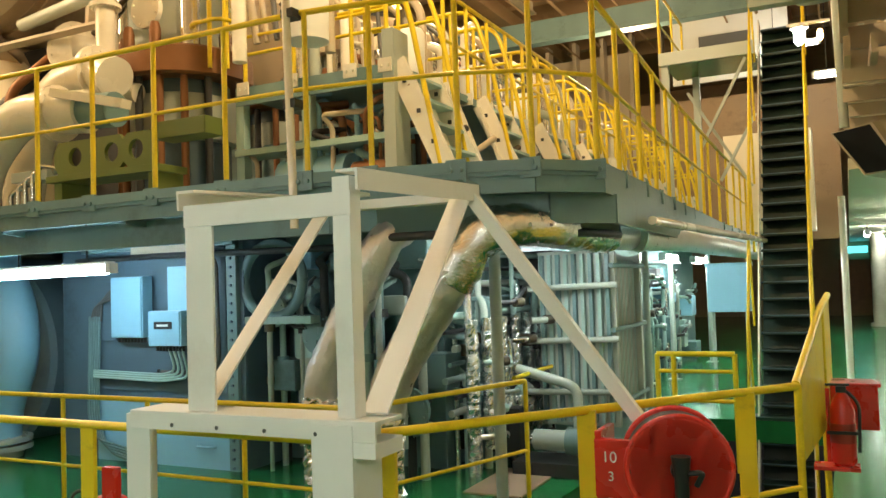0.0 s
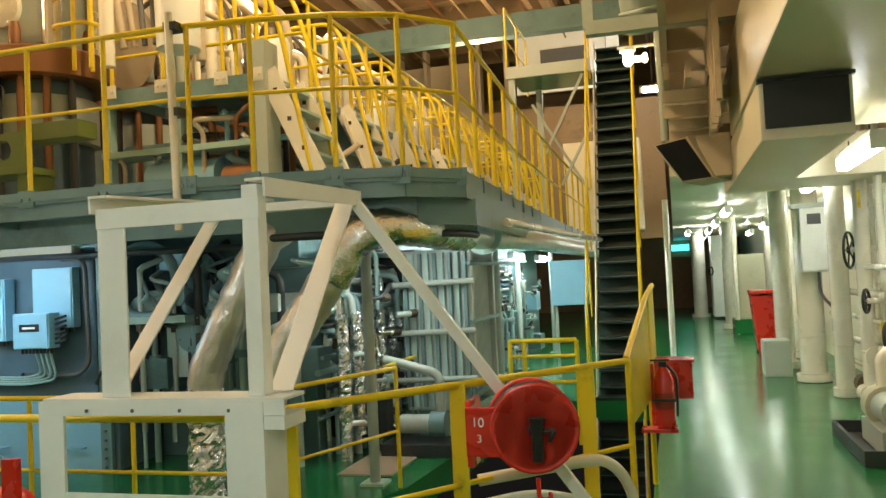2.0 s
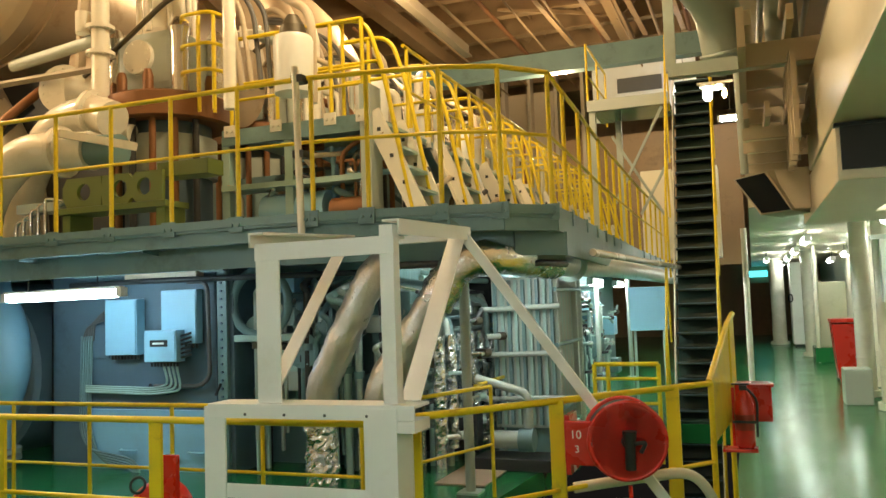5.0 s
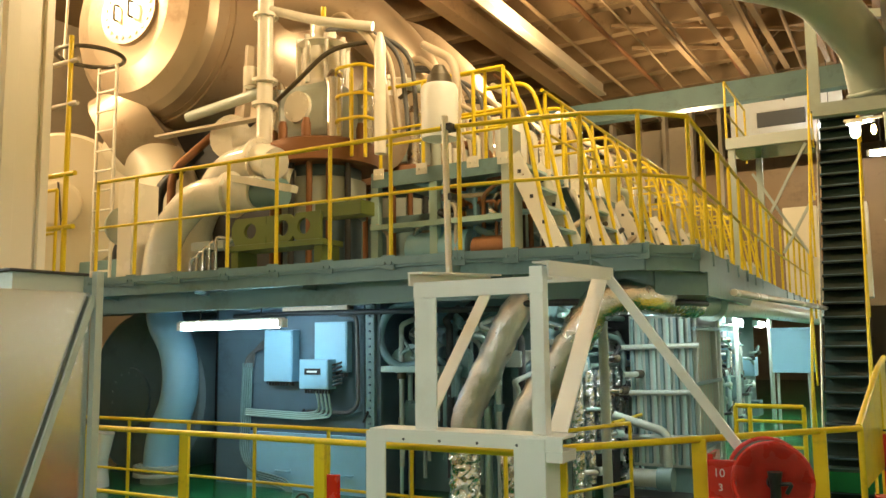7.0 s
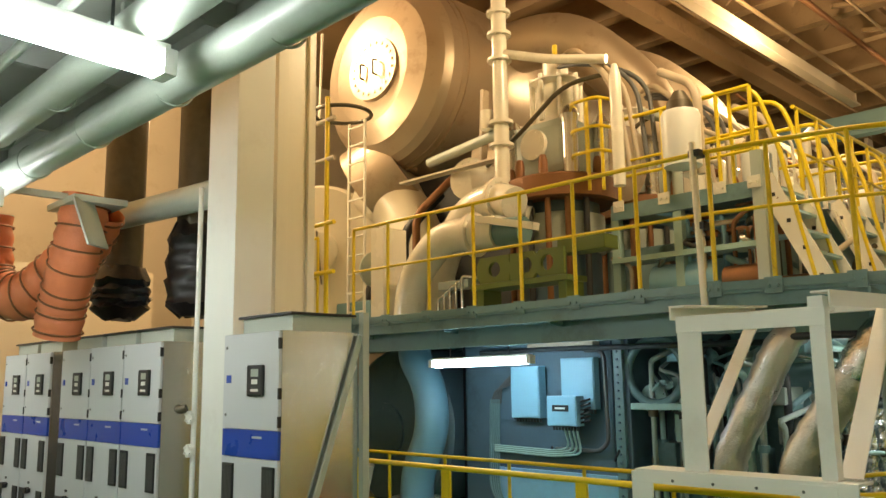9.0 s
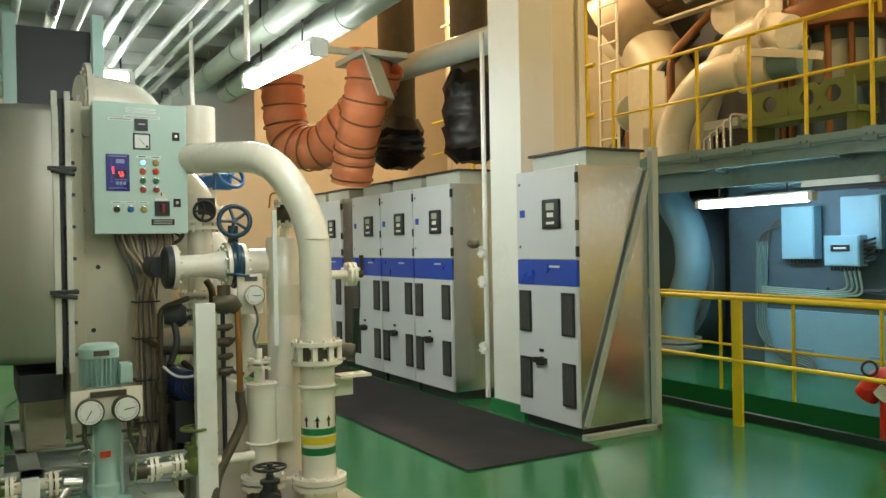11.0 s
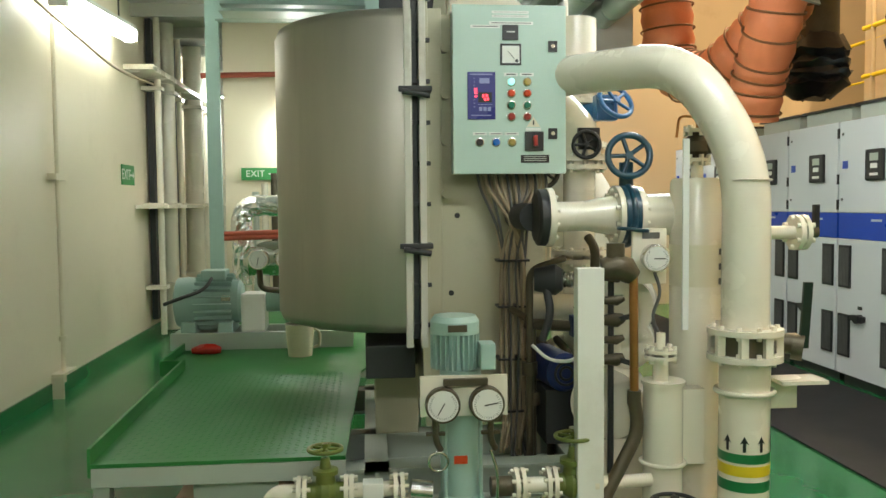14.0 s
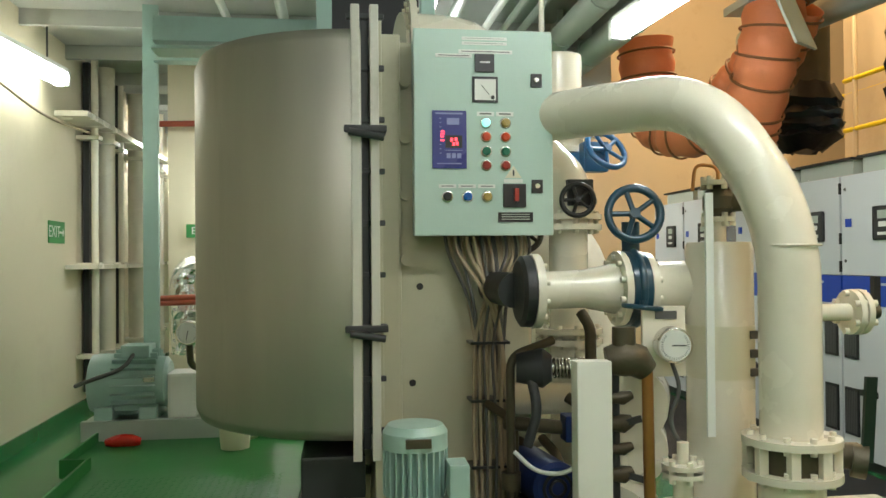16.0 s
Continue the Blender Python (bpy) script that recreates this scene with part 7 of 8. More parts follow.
for i in range(9):
    x0, y0 = -5.35 + 0.3 * rng.random(), 0.06 + 0.35 * rng.random()
    z1 = 0.7 + 0.6 * rng.random()
    part("pipe", sweep(B(), rounded([(x0, y0, 0.06), (x0, y0, z1), (x0 - 0.2 * rng.random(), y0 + 0.3 * (rng.random() - 0.3), z1 + 0.05)], 0.05), 0.012 + 0.012 * rng.random(), 8), rng.choice([M_BRONZE, M_DARK, M_DARK, M_PIPEW]), o)
    part("fitting", sweep(B(), [(x0, y0, z1 * 0.6), (x0, y0, z1 * 0.6 + 0.06)], 0.035, 8), M_BRONZE, o)

# ---- chequer plate platform ----
o = thing("chequer_platform", (-6, -1.2, 0), "green chequer plate platform on steel legs with a low edge", "platform")
bm = B()
poly(bm, [(-9.6, -1.72), (-6.4, -1.72), (-4.62, -1.68), (-4.62, -0.74), (-6.22, -0.69), (-6.9, -0.50), (-9.6, -0.5)], 0.485, 0.5)
part("plate", bm, M_PLATE, o)
part("edge_plate", beam(B(), (-6.4, -1.725, 0.505), (-4.62, -1.685, 0.505), 0.012, 0.11), M_PLATE, o)
part("edge_plate", beam(B(), (-6.4, -1.86, 0.505), (-6.4, -1.72, 0.505), 0.012, 0.09), M_PLATE, o)
part("edge_plate", beam(B(), (-9.6, -1.86, 0.505), (-6.4, -1.86, 0.505), 0.012, 0.09), M_PLATE, o)
part("plate", box(B(), -9.6, -1.86, 0.484, -6.4, -1.72, 0.499), M_PLATE, o)
part("front_angle", box(B(), -4.66, -1.68, 0.41, -4.62, -0.74, 0.483, 0.004), M_GREYPIPE, o)
part("side_angle", box(B(), -9.5, -1.70, 0.41, -4.68, -1.66, 0.483, 0.004), M_GREYPIPE, o)
for lx, ly, w in ((-4.67, -1.65, 0.06), (-4.7, -1.25, 0.14), (-4.67, -0.80, 0.06), (-6.4, -1.65, 0.06), (-6.4, -0.8, 0.06), (-8.4, -1.65, 0.06), (-8.4, -0.7, 0.06)):
    part("leg", box(B(), lx - 0.03, ly - w / 2, 0, lx + 0.03, ly + w / 2, 0.483, 0.004), M_GREYPIPE, o)
part("gusset", box(B(), -4.68, -1.25, 0.2, -4.66, -1.0, 0.41), M_GREYPIPE, o)
# raised tread lugs of the plate: joined, there are many hundreds
bm = B()
n = 0
for i in range(60):
    for j in range(25):
        x, y = -4.68 - i * 0.034, -0.80 - j * 0.034
        if x < -6.2:
            continue
        a = math.radians(45 if (i + j) % 2 else -45)
        u, w = Vector((math.cos(a), math.sin(a), 0)) * 0.014, Vector((-math.sin(a), math.cos(a), 0)) * 0.005
        c = Vector((x, y, 0.5))
        q = [bm.verts.new(c + s) for s in (u, w, -u, -w)]
        p = [bm.verts.new(c + s * 0.6 + Vector((0, 0, 0.0012))) for s in (u, w, -u, -w)]
        bm.faces.new(p)
        for k in range(4):
            bm.faces.new((q[k], q[(k + 1) % 4], p[(k + 1) % 4], p[k]))
part("tread_pattern", bm, M_PLATE, o, kind="stuff")
solo("floor_gutter", box(B(), -6.3, -1.6, 0.0, -4.75, -0.95, 0.025), M_WOOD, "brown board lying under the platform", "board")

# motor and pump on the platform
o = thing("ejector_motor_pump", (-7.1, -1.5, 0.5), "grey-green horizontal electric motor driving a pump on a channel base", "pump")
bm = B()
beam(bm, (-7.05, -1.95, 0.555), (-7.05, -0.75, 0.555), 0.05, 0.11)
beam(bm, (-7.40, -1.95, 0.555), (-7.40, -0.75, 0.555), 0.05, 0.11)
for yy in (-1.9, -1.4, -0.8):
    beam(bm, (-7.4, yy, 0.58), (-7.05, yy, 0.58), 0.1, 0.04)
part("base_frame", bm, M_GREYPIPE, o)
m_ = part("motor", sweep(B(), [(-7.22, -1.95, 0.80), (-7.22, -1.93, 0.80), (-7.22, -1.86, 0.80), (-7.22, -1.52, 0.80), (-7.22, -1.50, 0.80)], [0.10, 0.165, 0.17, 0.145, 0.12], 28), M_TEAL_LIGHT, o)
for k in range(22):
    a = 2 * math.pi * k / 22
    e = Vector((math.cos(a), 0, math.sin(a)))
    part("fin", beam(B(), Vector((-7.22, -1.80, 0.80)) + e * 0.172, Vector((-7.22, -1.56, 0.80)) + e * 0.172, 0.007, 0.04, e), M_TEAL_LIGHT, m_)
part("terminal_box", box(B(), -7.3, -1.76, 0.95, -7.12, -1.60, 1.02, 0.01), M_TEAL_LIGHT, o)
part("nameplate", box(B(), -7.07, -1.62, 0.82, -7.05, -1.56, 0.86), M_CHROME, o)
for yy in (-1.84, -1.60):
    part("foot", box(B(), -7.36, yy - 0.05, 0.60, -7.06, yy + 0.05, 0.68, 0.012), M_TEAL_LIGHT, o)
part("coupling_guard", box(B(), -7.32, -1.50, 0.60, -7.10, -1.34, 0.86, 0.02), M_WHITE, o, "white coupling guard")
part("shaft_housing", sweep(B(), [(-7.22, -1.34, 0.80), (-7.22, -1.1, 0.80)], 0.075, 18), M_TEAL_LIGHT, o)
part("pump_casing", sweep(B(), [(-7.22, -1.1, 0.80), (-7.22, -0.95, 0.80)], 0.16, 24), M_TEAL_LIGHT, o)
part("power_cable", sweep(B(), rounded([(-7.15, -1.68, 0.99), (-7.05, -1.72, 0.9), (-7.04, -1.9, 0.84), (-7.1, -2.0, 0.8)], 0.08, 5), 0.012, 8), M_CABLE, o)
o = thing("bucket", (-6.75, -1.08, 0.5), "cream plastic bucket standing on the platform", "bucket")
bm = B()
sweep(bm, [(-6.75, -1.08, 0.5), (-6.75, -1.08, 0.70), (-6.75, -1.08, 0.705), (-6.75, -1.08, 0.705), (-6.75, -1.08, 0.51)], [0.075, 0.092, 0.098, 0.088, 0.07], 24, caps=False)
part("pail", bm, M_BUCKET, o)
part("pail_bottom", sweep(B(), [(-6.75, -1.08, 0.5), (-6.75, -1.08, 0.506)], 0.074, 24), M_BUCKET, o)
part("handle", sweep(B(), rounded([(-6.69, -0.985, 0.68), (-6.66, -0.95, 0.66), (-6.66, -0.95, 0.58), (-6.69, -0.99, 0.56)], 0.02), 0.009, 8), M_BUCKET, o)
solo("red_cloth", sweep(B(), rounded([(-6.9, -1.78, 0.52), (-6.88, -1.68, 0.535), (-6.9, -1.60, 0.52)], 0.05), [0.02] + [0.034] * 6 + [0.02], 12), M_RED, "red tool roll lying on the platform", "tool roll")

# ---- lamps ----
def tube_lamp(p, q, label, r=0.07, glow_mat=None, roof=(0, 0, 1), top=3.56):
    """A fluorescent fitting from p to q: housing, glowing diffuser, end caps."""
    p, q, up = Vector(p), Vector(q), Vector(roof)
    d = (q - p).normalized()
    o = thing("tube_lamp", (p + q) / 2, label, "lamp", "fluorescent lamps")
    part("housing", beam(B(), p + up * r * 0.9, q + up * r * 0.9, r * 1.5, r * 0.5, up), M_WHITE, o)
    part("diffuser", sweep(B(), [p + d * 0.03, p + d * 0.05, q - d * 0.05, q - d * 0.03], [r * 0.7, r, r, r * 0.7], 14), glow_mat or M_TUBE, o, "glowing diffuser")
    for e in (p, q):
        part("end_cap", beam(B(), e - d * 0.03, e + d * 0.03, r * 1.7, r * 1.7, up), M_DIAL, o)
    for f in (0.2, 0.8):
        c = p.lerp(q, f)
        part("hanger", sweep(B(), [c + up * r, Vector((c.x, c.y, top))], 0.008, 6), M_DARK, o)
    return o


M_TUBE_BLUE = glow("bluish fluorescent tube", (0.62, 0.86, 1.0), 38.0)
# the last tube is unseen, added as fill to brighten the white frame
for p, q in (((-3.3, 0.1, 3.12), (-3.36, 1.32, 3.10)), ((-7.15, 1.23, 2.92), (-5.79, 1.33, 2.92)), ((-0.4, -1.6, 3.12), (-0.4, -0.3, 3.12)), ((-11.5, 1.3, 2.95), (-10.2, 1.3, 2.95)), ((-8.6, 0.05, 3.15), (-8.6, 0.5, 3.15)), ((-0.7, 0.9, 3.15), (0.6, 0.9, 3.15))):
    tube_lamp(p, q, "bright fluorescent lamp hanging under the deckhead")
for x in (-7.8, -15.0):
    tube_lamp((x, -2.86, 2.98), (x - 1.85 if x > -10 else x - 0.9, -2.86, 3.08 if x > -10 else 3.0), "fluorescent lamp on brackets along the cream bulkhead", 0.075, M_TUBE_WALL)
tube_lamp((-12.6, -2.5, 2.95), (-13.4, -2.5, 2.9), "fluorescent lamp beside the green column")
tube_lamp((-6.9, 6.35, 1.89), (-5.45, 6.35, 1.9), "cold white fluorescent lamp under the gallery", 0.05, M_TUBE_BLUE, top=2.355)
tube_lamp((-2.25, 7.4, 2.06), (-2.3, 8.5, 2.06), "fluorescent lamp under the gallery beside the engine", 0.05, top=2.355)
for x, y in ((-2.45, 11.6), (-2.5, 14.2), (-2.6, 17.5)):
    tube_lamp((x, y, 1.98), (x - 0.04, y + 1.2, 1.98), "fluorescent lamp under the gallery beside the engine", 0.065, M_TUBE_SIDE, top=2.355)
for y in (8.2, 10.7):
    tube_lamp((1.75, y, 2.6), (1.78, y + 1.6, 2.6), "bright fluorescent lamp along the passage", 0.08, M_TUBE_SOFT, top=2.78)
for y in (14.6, 17.6, 21.0, 25.0):
    tube_lamp((2.2, y, 2.55), (2.2, y + 1.2, 2.55), "bright fluorescent lamp along the ship's side", 0.07, M_TUBE_SOFT, top=2.78)
for y in (16, 20, 24, 28):
    tube_lamp((1.05, y, 2.62), (1.05, y + 1.2, 2.62), "bright fluorescent lamp along the passage", 0.07, M_TUBE_SOFT, top=2.78)
tube_lamp((0.5, 24, 2.6), (0.5, 25.2, 2.6), "bright fluorescent lamp along the passage", 0.07, M_TUBE_SOFT, top=2.78)
for x, y, z in ((-0.39, 19.0, 5.53), (-1.5, 21.7, 6.9)):
    tube_lamp((x, y, z), (x + 1.2, y, z), "fluorescent lamp at the far end of the hall", 0.07, top=8.7)
datum(-0.85, 0.85, -0.2)
# bulkhead lamp over the stair
o = thing("stair_lamp", (0.55, 10.6, 4.5), "white bulkhead lamp and warm bulb over the stair", "lamp")
part("body", sweep(B(), [(0.53, 10.62, 4.66), (0.53, 10.62, 4.62)], 0.1, 16), M_WHITE, o)
part("glass", sweep(B(), [(0.53, 10.62, 4.62), (0.53, 10.62, 4.48), (0.53, 10.62, 4.44)], [0.06, 0.06, 0.03], 16), M_TUBE, o, "glowing white glass")
M_BULB = glow("warm sodium bulb", (1.0, 0.62, 0.2), 60.0)
part("bulb", sweep(B(), [(0.74, 10.62, 4.58), (0.74, 10.62, 4.5), (0.74, 10.62, 4.46)], [0.02, 0.035, 0.015], 12), M_BULB, o, "glowing warm bulb")
part("bracket", box(B(), 0.4, 10.6, 4.66, 0.85, 10.64, 4.69), M_PIPEW, o)

datum(-1.5, -0.9, 0.0)
# ---- passage beside the hall ----
def wall_column(x, y, r, h=2.78, mat=None):
    o = thing("pipe_column", (x, y, 0), "thick cream vertical pipe standing on the deck", "pipe", "pipes along the passage")
    part("pipe", sweep(B(), [(x, y, 0), (x, y, h)], r, 24), mat or M_PIPEW, o)
    bolted("foot", M_PIPEW, o, (x, y, 0.06), (0, 0, 1), r * 1.35, 0.1, 8)
    part("collar", torus(B(), (x, y, 0.62), (0, 0, 1), r, 0.012, 24, 6), M_PIPEW, o)
    return o


wall_column(3.36, 14.0, 0.17)
wall_column(3.2, 15.6, 0.14)
wall_column(3.5, 12.6, 0.11)
wall_column(3.62, 11.8, 0.08)
wall_column(3.55, 17.2, 0.16)
wall_column(3.0, 24.5, 0.2)
wall_column(2.35, 30, 0.22)
o = thing("switch_box", (3.4, 13.75, 1.5), "white steel switch box on the passage pipe", "box")
part("body", box(B(), 3.24, 13.62, 1.5, 3.56, 13.79, 2.36, 0.012), M_WHITE, o)
part("lid", box(B(), 3.25, 13.605, 1.52, 3.55, 13.62, 2.34, 0.006), M_WHITE, o)
part("label_plate", box(B(), 3.33, 13.598, 2.14, 3.5, 13.606, 2.28), M_CABLE, o)
part("conduit", sweep(B(), rounded([(3.45, 13.7, 1.5), (3.45, 13.7, 1.2), (3.6, 13.6, 1.0), (3.6, 13.5, 0.3)], 0.1), 0.02, 8), M_CABLE, o)
part("clamp", box(B(), 3.14, 13.6, 2.36, 3.62, 13.8, 2.42), M_GREYPIPE, o)
solo("grey_box", box(B(), 2.78, 14.5, 0, 3.15, 15.0, 0.52, 0.02), M_GREYPIPE, "grey steel box standing on the deck", "box")
datum(-1.8, -2.75, 0.0)
o = thing("wheelie_bin", (3.5, 20, 0), "tall red plastic wheeled bin with a lid", "bin")
bm = B()
lo = [bm.verts.new(c) for c in ((3.30, 19.75, 0.05), (3.72, 19.75, 0.05), (3.72, 20.2, 0.05), (3.30, 20.2, 0.05))]
hi = [bm.verts.new(c) for c in ((3.22, 19.68, 1.06), (3.80, 19.68, 1.06), (3.80, 20.3, 1.10), (3.22, 20.3, 1.10))]
bm.faces.new(lo), bm.faces.new(hi)
for k in range(4):
    bm.faces.new((lo[k], lo[(k + 1) % 4], hi[(k + 1) % 4], hi[k]))
part("body", bm, M_RED, o)
part("lid", box(B(), 3.2, 19.64, 1.09, 3.82, 20.32, 1.16, 0.02), M_RED, o)
for x in (3.33, 3.69):
    part("wheel", sweep(B(), [(x - 0.03, 20.25, 0.1), (x + 0.03, 20.25, 0.1)], 0.1, 16), M_BLACK, o)
part("foot", box(B(), 3.32, 19.77, 0, 3.7, 19.85, 0.06), M_RED, o)
datum(-1.55, 2.4, 0.0)
o = thing("white_locker", (3.1, 26, 0), "tall cream steel locker along the passage", "locker")
part("body", box(B(), 2.75, 25.2, 0.08, 3.5, 26.4, 2.6, 0.02), M_WHITE, o)
part("plinth", box(B(), 2.8, 25.25, 0, 3.45, 26.35, 0.08), M_DARK, o)
part("handwheel", torus(B(), (2.72, 25.15, 1.5), (1, 0.5, 0), 0.12, 0.02, 20, 8), M_BLACK, o)
datum(-1.5, -0.5, 0.0)
o = thing("passage_machine", (3.4, 22.5, 0), "cream machine on a green base along the passage", "machine")
part("base", box(B(), 2.9, 22.0, 0, 3.7, 23.0, 0.35, 0.02), M_FLOOR, o)
part("body", box(B(), 3.0, 22.1, 0.35, 3.65, 22.9, 1.9, 0.04), M_OLIVEPLATE, o)
part("pipe", sweep(B(), [(2.98, 22.05, 0), (2.98, 22.05, 3.0)], 0.05, 12), M_PIPEW, o)
datum(-1.5, 1.98, 0.0)
o = thing("passage_end", (2.2, 33.5, 0), "dark doorway with a small lit cyan sign at the passage end", "door", kind="structure")
part("door_leaf", box(B(), 1.2, 33.85, 0, 2.3, 33.98, 2.1), M_RUST, o)
M_CYAN = glow("lit cyan sign", (0.1, 0.7, 0.75), 2.0)
part("sign", box(B(), 1.5, 33.8, 2.35, 2.2, 33.86, 2.6), M_CYAN, o, "lit cyan sign")
datum(-1.3, -0.9, 0.0)
# valves and pipes on the ship's side
o = thing("side_pipes", (3.6, 10, 0), "cream pipes with black handwheels along the ship's side", "pipes")
rng = random.Random(33)
for i in range(16):
    y0 = 7.5 + 0.55 * i
    x0 = 3.7 - 0.25 * rng.random()
    r = 0.025 + 0.04 * rng.random()
    part("pipe", sweep(B(), [(x0, y0, 0.0), (x0, y0, 3.3)], r, 10), M_PIPEW, o)
    bolted("flange", M_PIPEW, o, (x0, y0, 0.5 + rng.random()), (0, 0, 1), r * 1.8, 0.04, 6)
for i in range(5):
    z = 0.35 + 0.3 * i
    part("pipe", sweep(B(), [(3.55 - 0.03 * i, 7.0, z), (3.55 - 0.03 * i, 13.4, z)], 0.03 + 0.01 * (i % 2), 10), M_PIPEW, o)
for y0, z0, R in ((11.9, 1.75, 0.2), (11.2, 1.2, 0.12), (10.4, 0.9, 0.12), (9.6, 1.3, 0.14)):
    handwheel(o, (3.3, y0, z0), (1, -0.5, 0), R, M_BLACK, 5, 0.016)
    part("valve_stem", sweep(B(), [(3.3, y0, z0), (3.6, y0, z0)], 0.03, 8), M_PIPEW, o)
for y0, z0 in ((11.6, 2.2), (10.9, 0.8), (10.7, 0.45)):
    part("valve_lever", box(B(), 3.36, y0, z0, 3.39, y0 + 0.03, z0 + 0.2), M_YELLOW, o, "yellow valve lever")
for i in range(10):
    c = (3.35 + 0.15 * rng.random(), 9.6 + 2.4 * rng.random(), 0.15 + 0.5 * rng.random())
    part("valve", sweep(B(), [c, (c[0], c[1] + 0.2, c[2])], 0.07 + 0.04 * rng.random(), 12), rng.choice([M_GREYPIPE, M_PIPEW, M_BRONZE]), o)
o = thing("drip_tray", (3.0, 9.5, 0), "black steel drip tray on the green deck", "tray")
part("tray_bottom", box(B(), 2.75, 8.9, 0.005, 3.4, 10.3, 0.02), M_DARK, o)
for b in ((2.75, 8.9, 0.02, 2.78, 10.3, 0.13), (3.37, 8.9, 0.02, 3.4, 10.3, 0.13), (2.78, 8.9, 0.02, 3.37, 8.93, 0.13), (2.78, 10.27, 0.02, 3.37, 10.3, 0.13)):
    part("tray_edge", box(B(), *b), M_DARK, o)
o = thing("tray_pump", (3.15, 9.8, 0.02), "grey pump with cream pipes standing in the drip tray", "pump")
part("motor", sweep(B(), [(3.1, 9.3, 0.35), (3.1, 9.7, 0.35)], 0.13, 18), M_GREYPIPE, o)
part("casing", sweep(B(), [(3.1, 9.7, 0.35), (3.1, 9.9, 0.35)], 0.17, 18), M_OLIVEPLATE, o)
part("bed", box(B(), 2.95, 9.2, 0.02, 3.25, 10.0, 0.22, 0.01), M_GREYPIPE, o)
part("pipe", sweep(B(), rounded([(3.1, 9.8, 0.45), (3.1, 9.8, 0.8), (3.55, 9.9, 0.9)], 0.1), 0.05, 12), M_PIPEW, o)

datum(-0.75, 0.9, -0.03)
# ventilation trunks over the passage
o = thing("ventilation_duct", (2.2, 6, 2.6), "large cream ventilation trunk with a outlet mouth, its shaded inside painted as a black face", "duct", "ventilation trunks")
part("trunk", box(B(), 1.46, 3.0, 2.96, 3.3, 8.6, 3.75, 0.02), M_CREAM, o)
part("trunk_branch", box(B(), 1.48, 6.02, 2.52, 2.08, 9.2, 2.955, 0.015), M_CREAM, o)
# black slab on the closed trunk paints the shade inside the outlet
part("mouth", box(B(), 1.51, 5.99, 2.6, 2.05, 6.021, 2.92), M_BLACK, o, "outlet mouth, its shaded inside painted as a black face")
part("mouth_rim", box(B(), 1.47, 5.97, 2.92, 2.09, 6.05, 2.945), M_DARK, o)
part("trunk_low", box(B(), 1.5, 9.2, 2.55, 3.3, 10.6, 2.99, 0.015), M_CREAM, o)
o = thing("ventilation_duct", (1.2, 9, 2.6), "tan sheet metal air outlet with slanting black mouth", "duct", "ventilation trunks")
bm = B()
a = [bm.verts.new(c) for c in ((0.71, 8.8, 2.96), (1.05, 8.75, 3.02), (1.29, 8.8, 2.58), (0.97, 8.85, 2.56))]
b = [bm.verts.new(c) for c in ((1.1, 9.5, 3.05), (1.479, 9.3, 3.1), (1.479, 9.1, 2.57), (1.2, 9.4, 2.56))]
bm.faces.new(b)
for k in range(4):
    bm.faces.new((a[k], a[(k + 1) % 4], b[(k + 1) % 4], b[k]))
bm.faces.new(a)
part("hood", bm, M_TAN, o)
# black sheet over the hood's end paints its shaded inside
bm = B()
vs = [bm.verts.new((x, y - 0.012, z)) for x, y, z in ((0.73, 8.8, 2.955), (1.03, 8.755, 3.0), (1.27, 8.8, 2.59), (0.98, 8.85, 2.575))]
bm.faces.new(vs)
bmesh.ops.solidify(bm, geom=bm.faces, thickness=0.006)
part("mouth", bm, M_BLACK, o, "outlet mouth, its shaded inside painted as a black face")
part("neck", box(B(), 1.05, 8.85, 2.6, 1.479, 9.3, 3.05, 0.02), M_TAN, o)
datum(-0.9, 0.9, -0.05)
# tan deck framing over the passage
o = thing("deck_framing", (1.8, 10, 4), "tan steel beams and gratings under the upper deck", "beams", kind="structure")
for k in range(9):
    part("grating_bar", box(B(), 0.98, 8.2 + 0.42 * k, 3.3 + 0.06 * (k % 2), 1.62, 8.25 + 0.42 * k, 3.42 + 0.06 * (k % 2)), M_CREAM if k % 2 else M_TAN, o)
for x in (1.0, 1.2, 1.4, 1.6):
    part("grating_bearer", box(B(), x, 7.9, 3.46, x + 0.05, 12.2, 3.62), M_TAN, o)
for i in range(7):
    y = 7.6 + 0.95 * i
    part("beam", box(B(), 1.0, y, 3.9, 3.75, y + 0.07, 4.12), M_TAN, o)
for x in (1.05, 1.4, 1.75, 2.1, 2.45):
    part("stringer", box(B(), x, 7.0, 4.12, x + 0.06, 14, 4.26), M_TAN, o)
part("edge_beam", box(B(), 0.98, 6.9, 3.9, 1.05, 14.5, 4.26), M_TAN, o)
for i in range(10):
    part("pipe", sweep(B(), [(1.2 + 0.22 * i, 6.5, 4.4 + 0.08 * (i % 3)), (1.2 + 0.22 * i, 14, 4.4 + 0.08 * (i % 3))], 0.03 + 0.02 * (i % 2), 8), M_TAN if i % 2 else M_GREYPIPE, o)
part("upper_deck", box(B(), 0.98, 6.9, 4.75, 3.78, 14.5, 4.85), M_TAN, o)
part("side_rib", box(B(), 1.42, 7.2, 3.1, 1.47, 8.6, 3.9), M_TAN, o)
for k in range(4):
    part("side_rib", box(B(), 1.40, 7.3 + 0.35 * k, 2.97, 1.455, 7.36 + 0.35 * k, 3.9), M_TAN, o)
datum(-0.8, 0.6, -0.05)
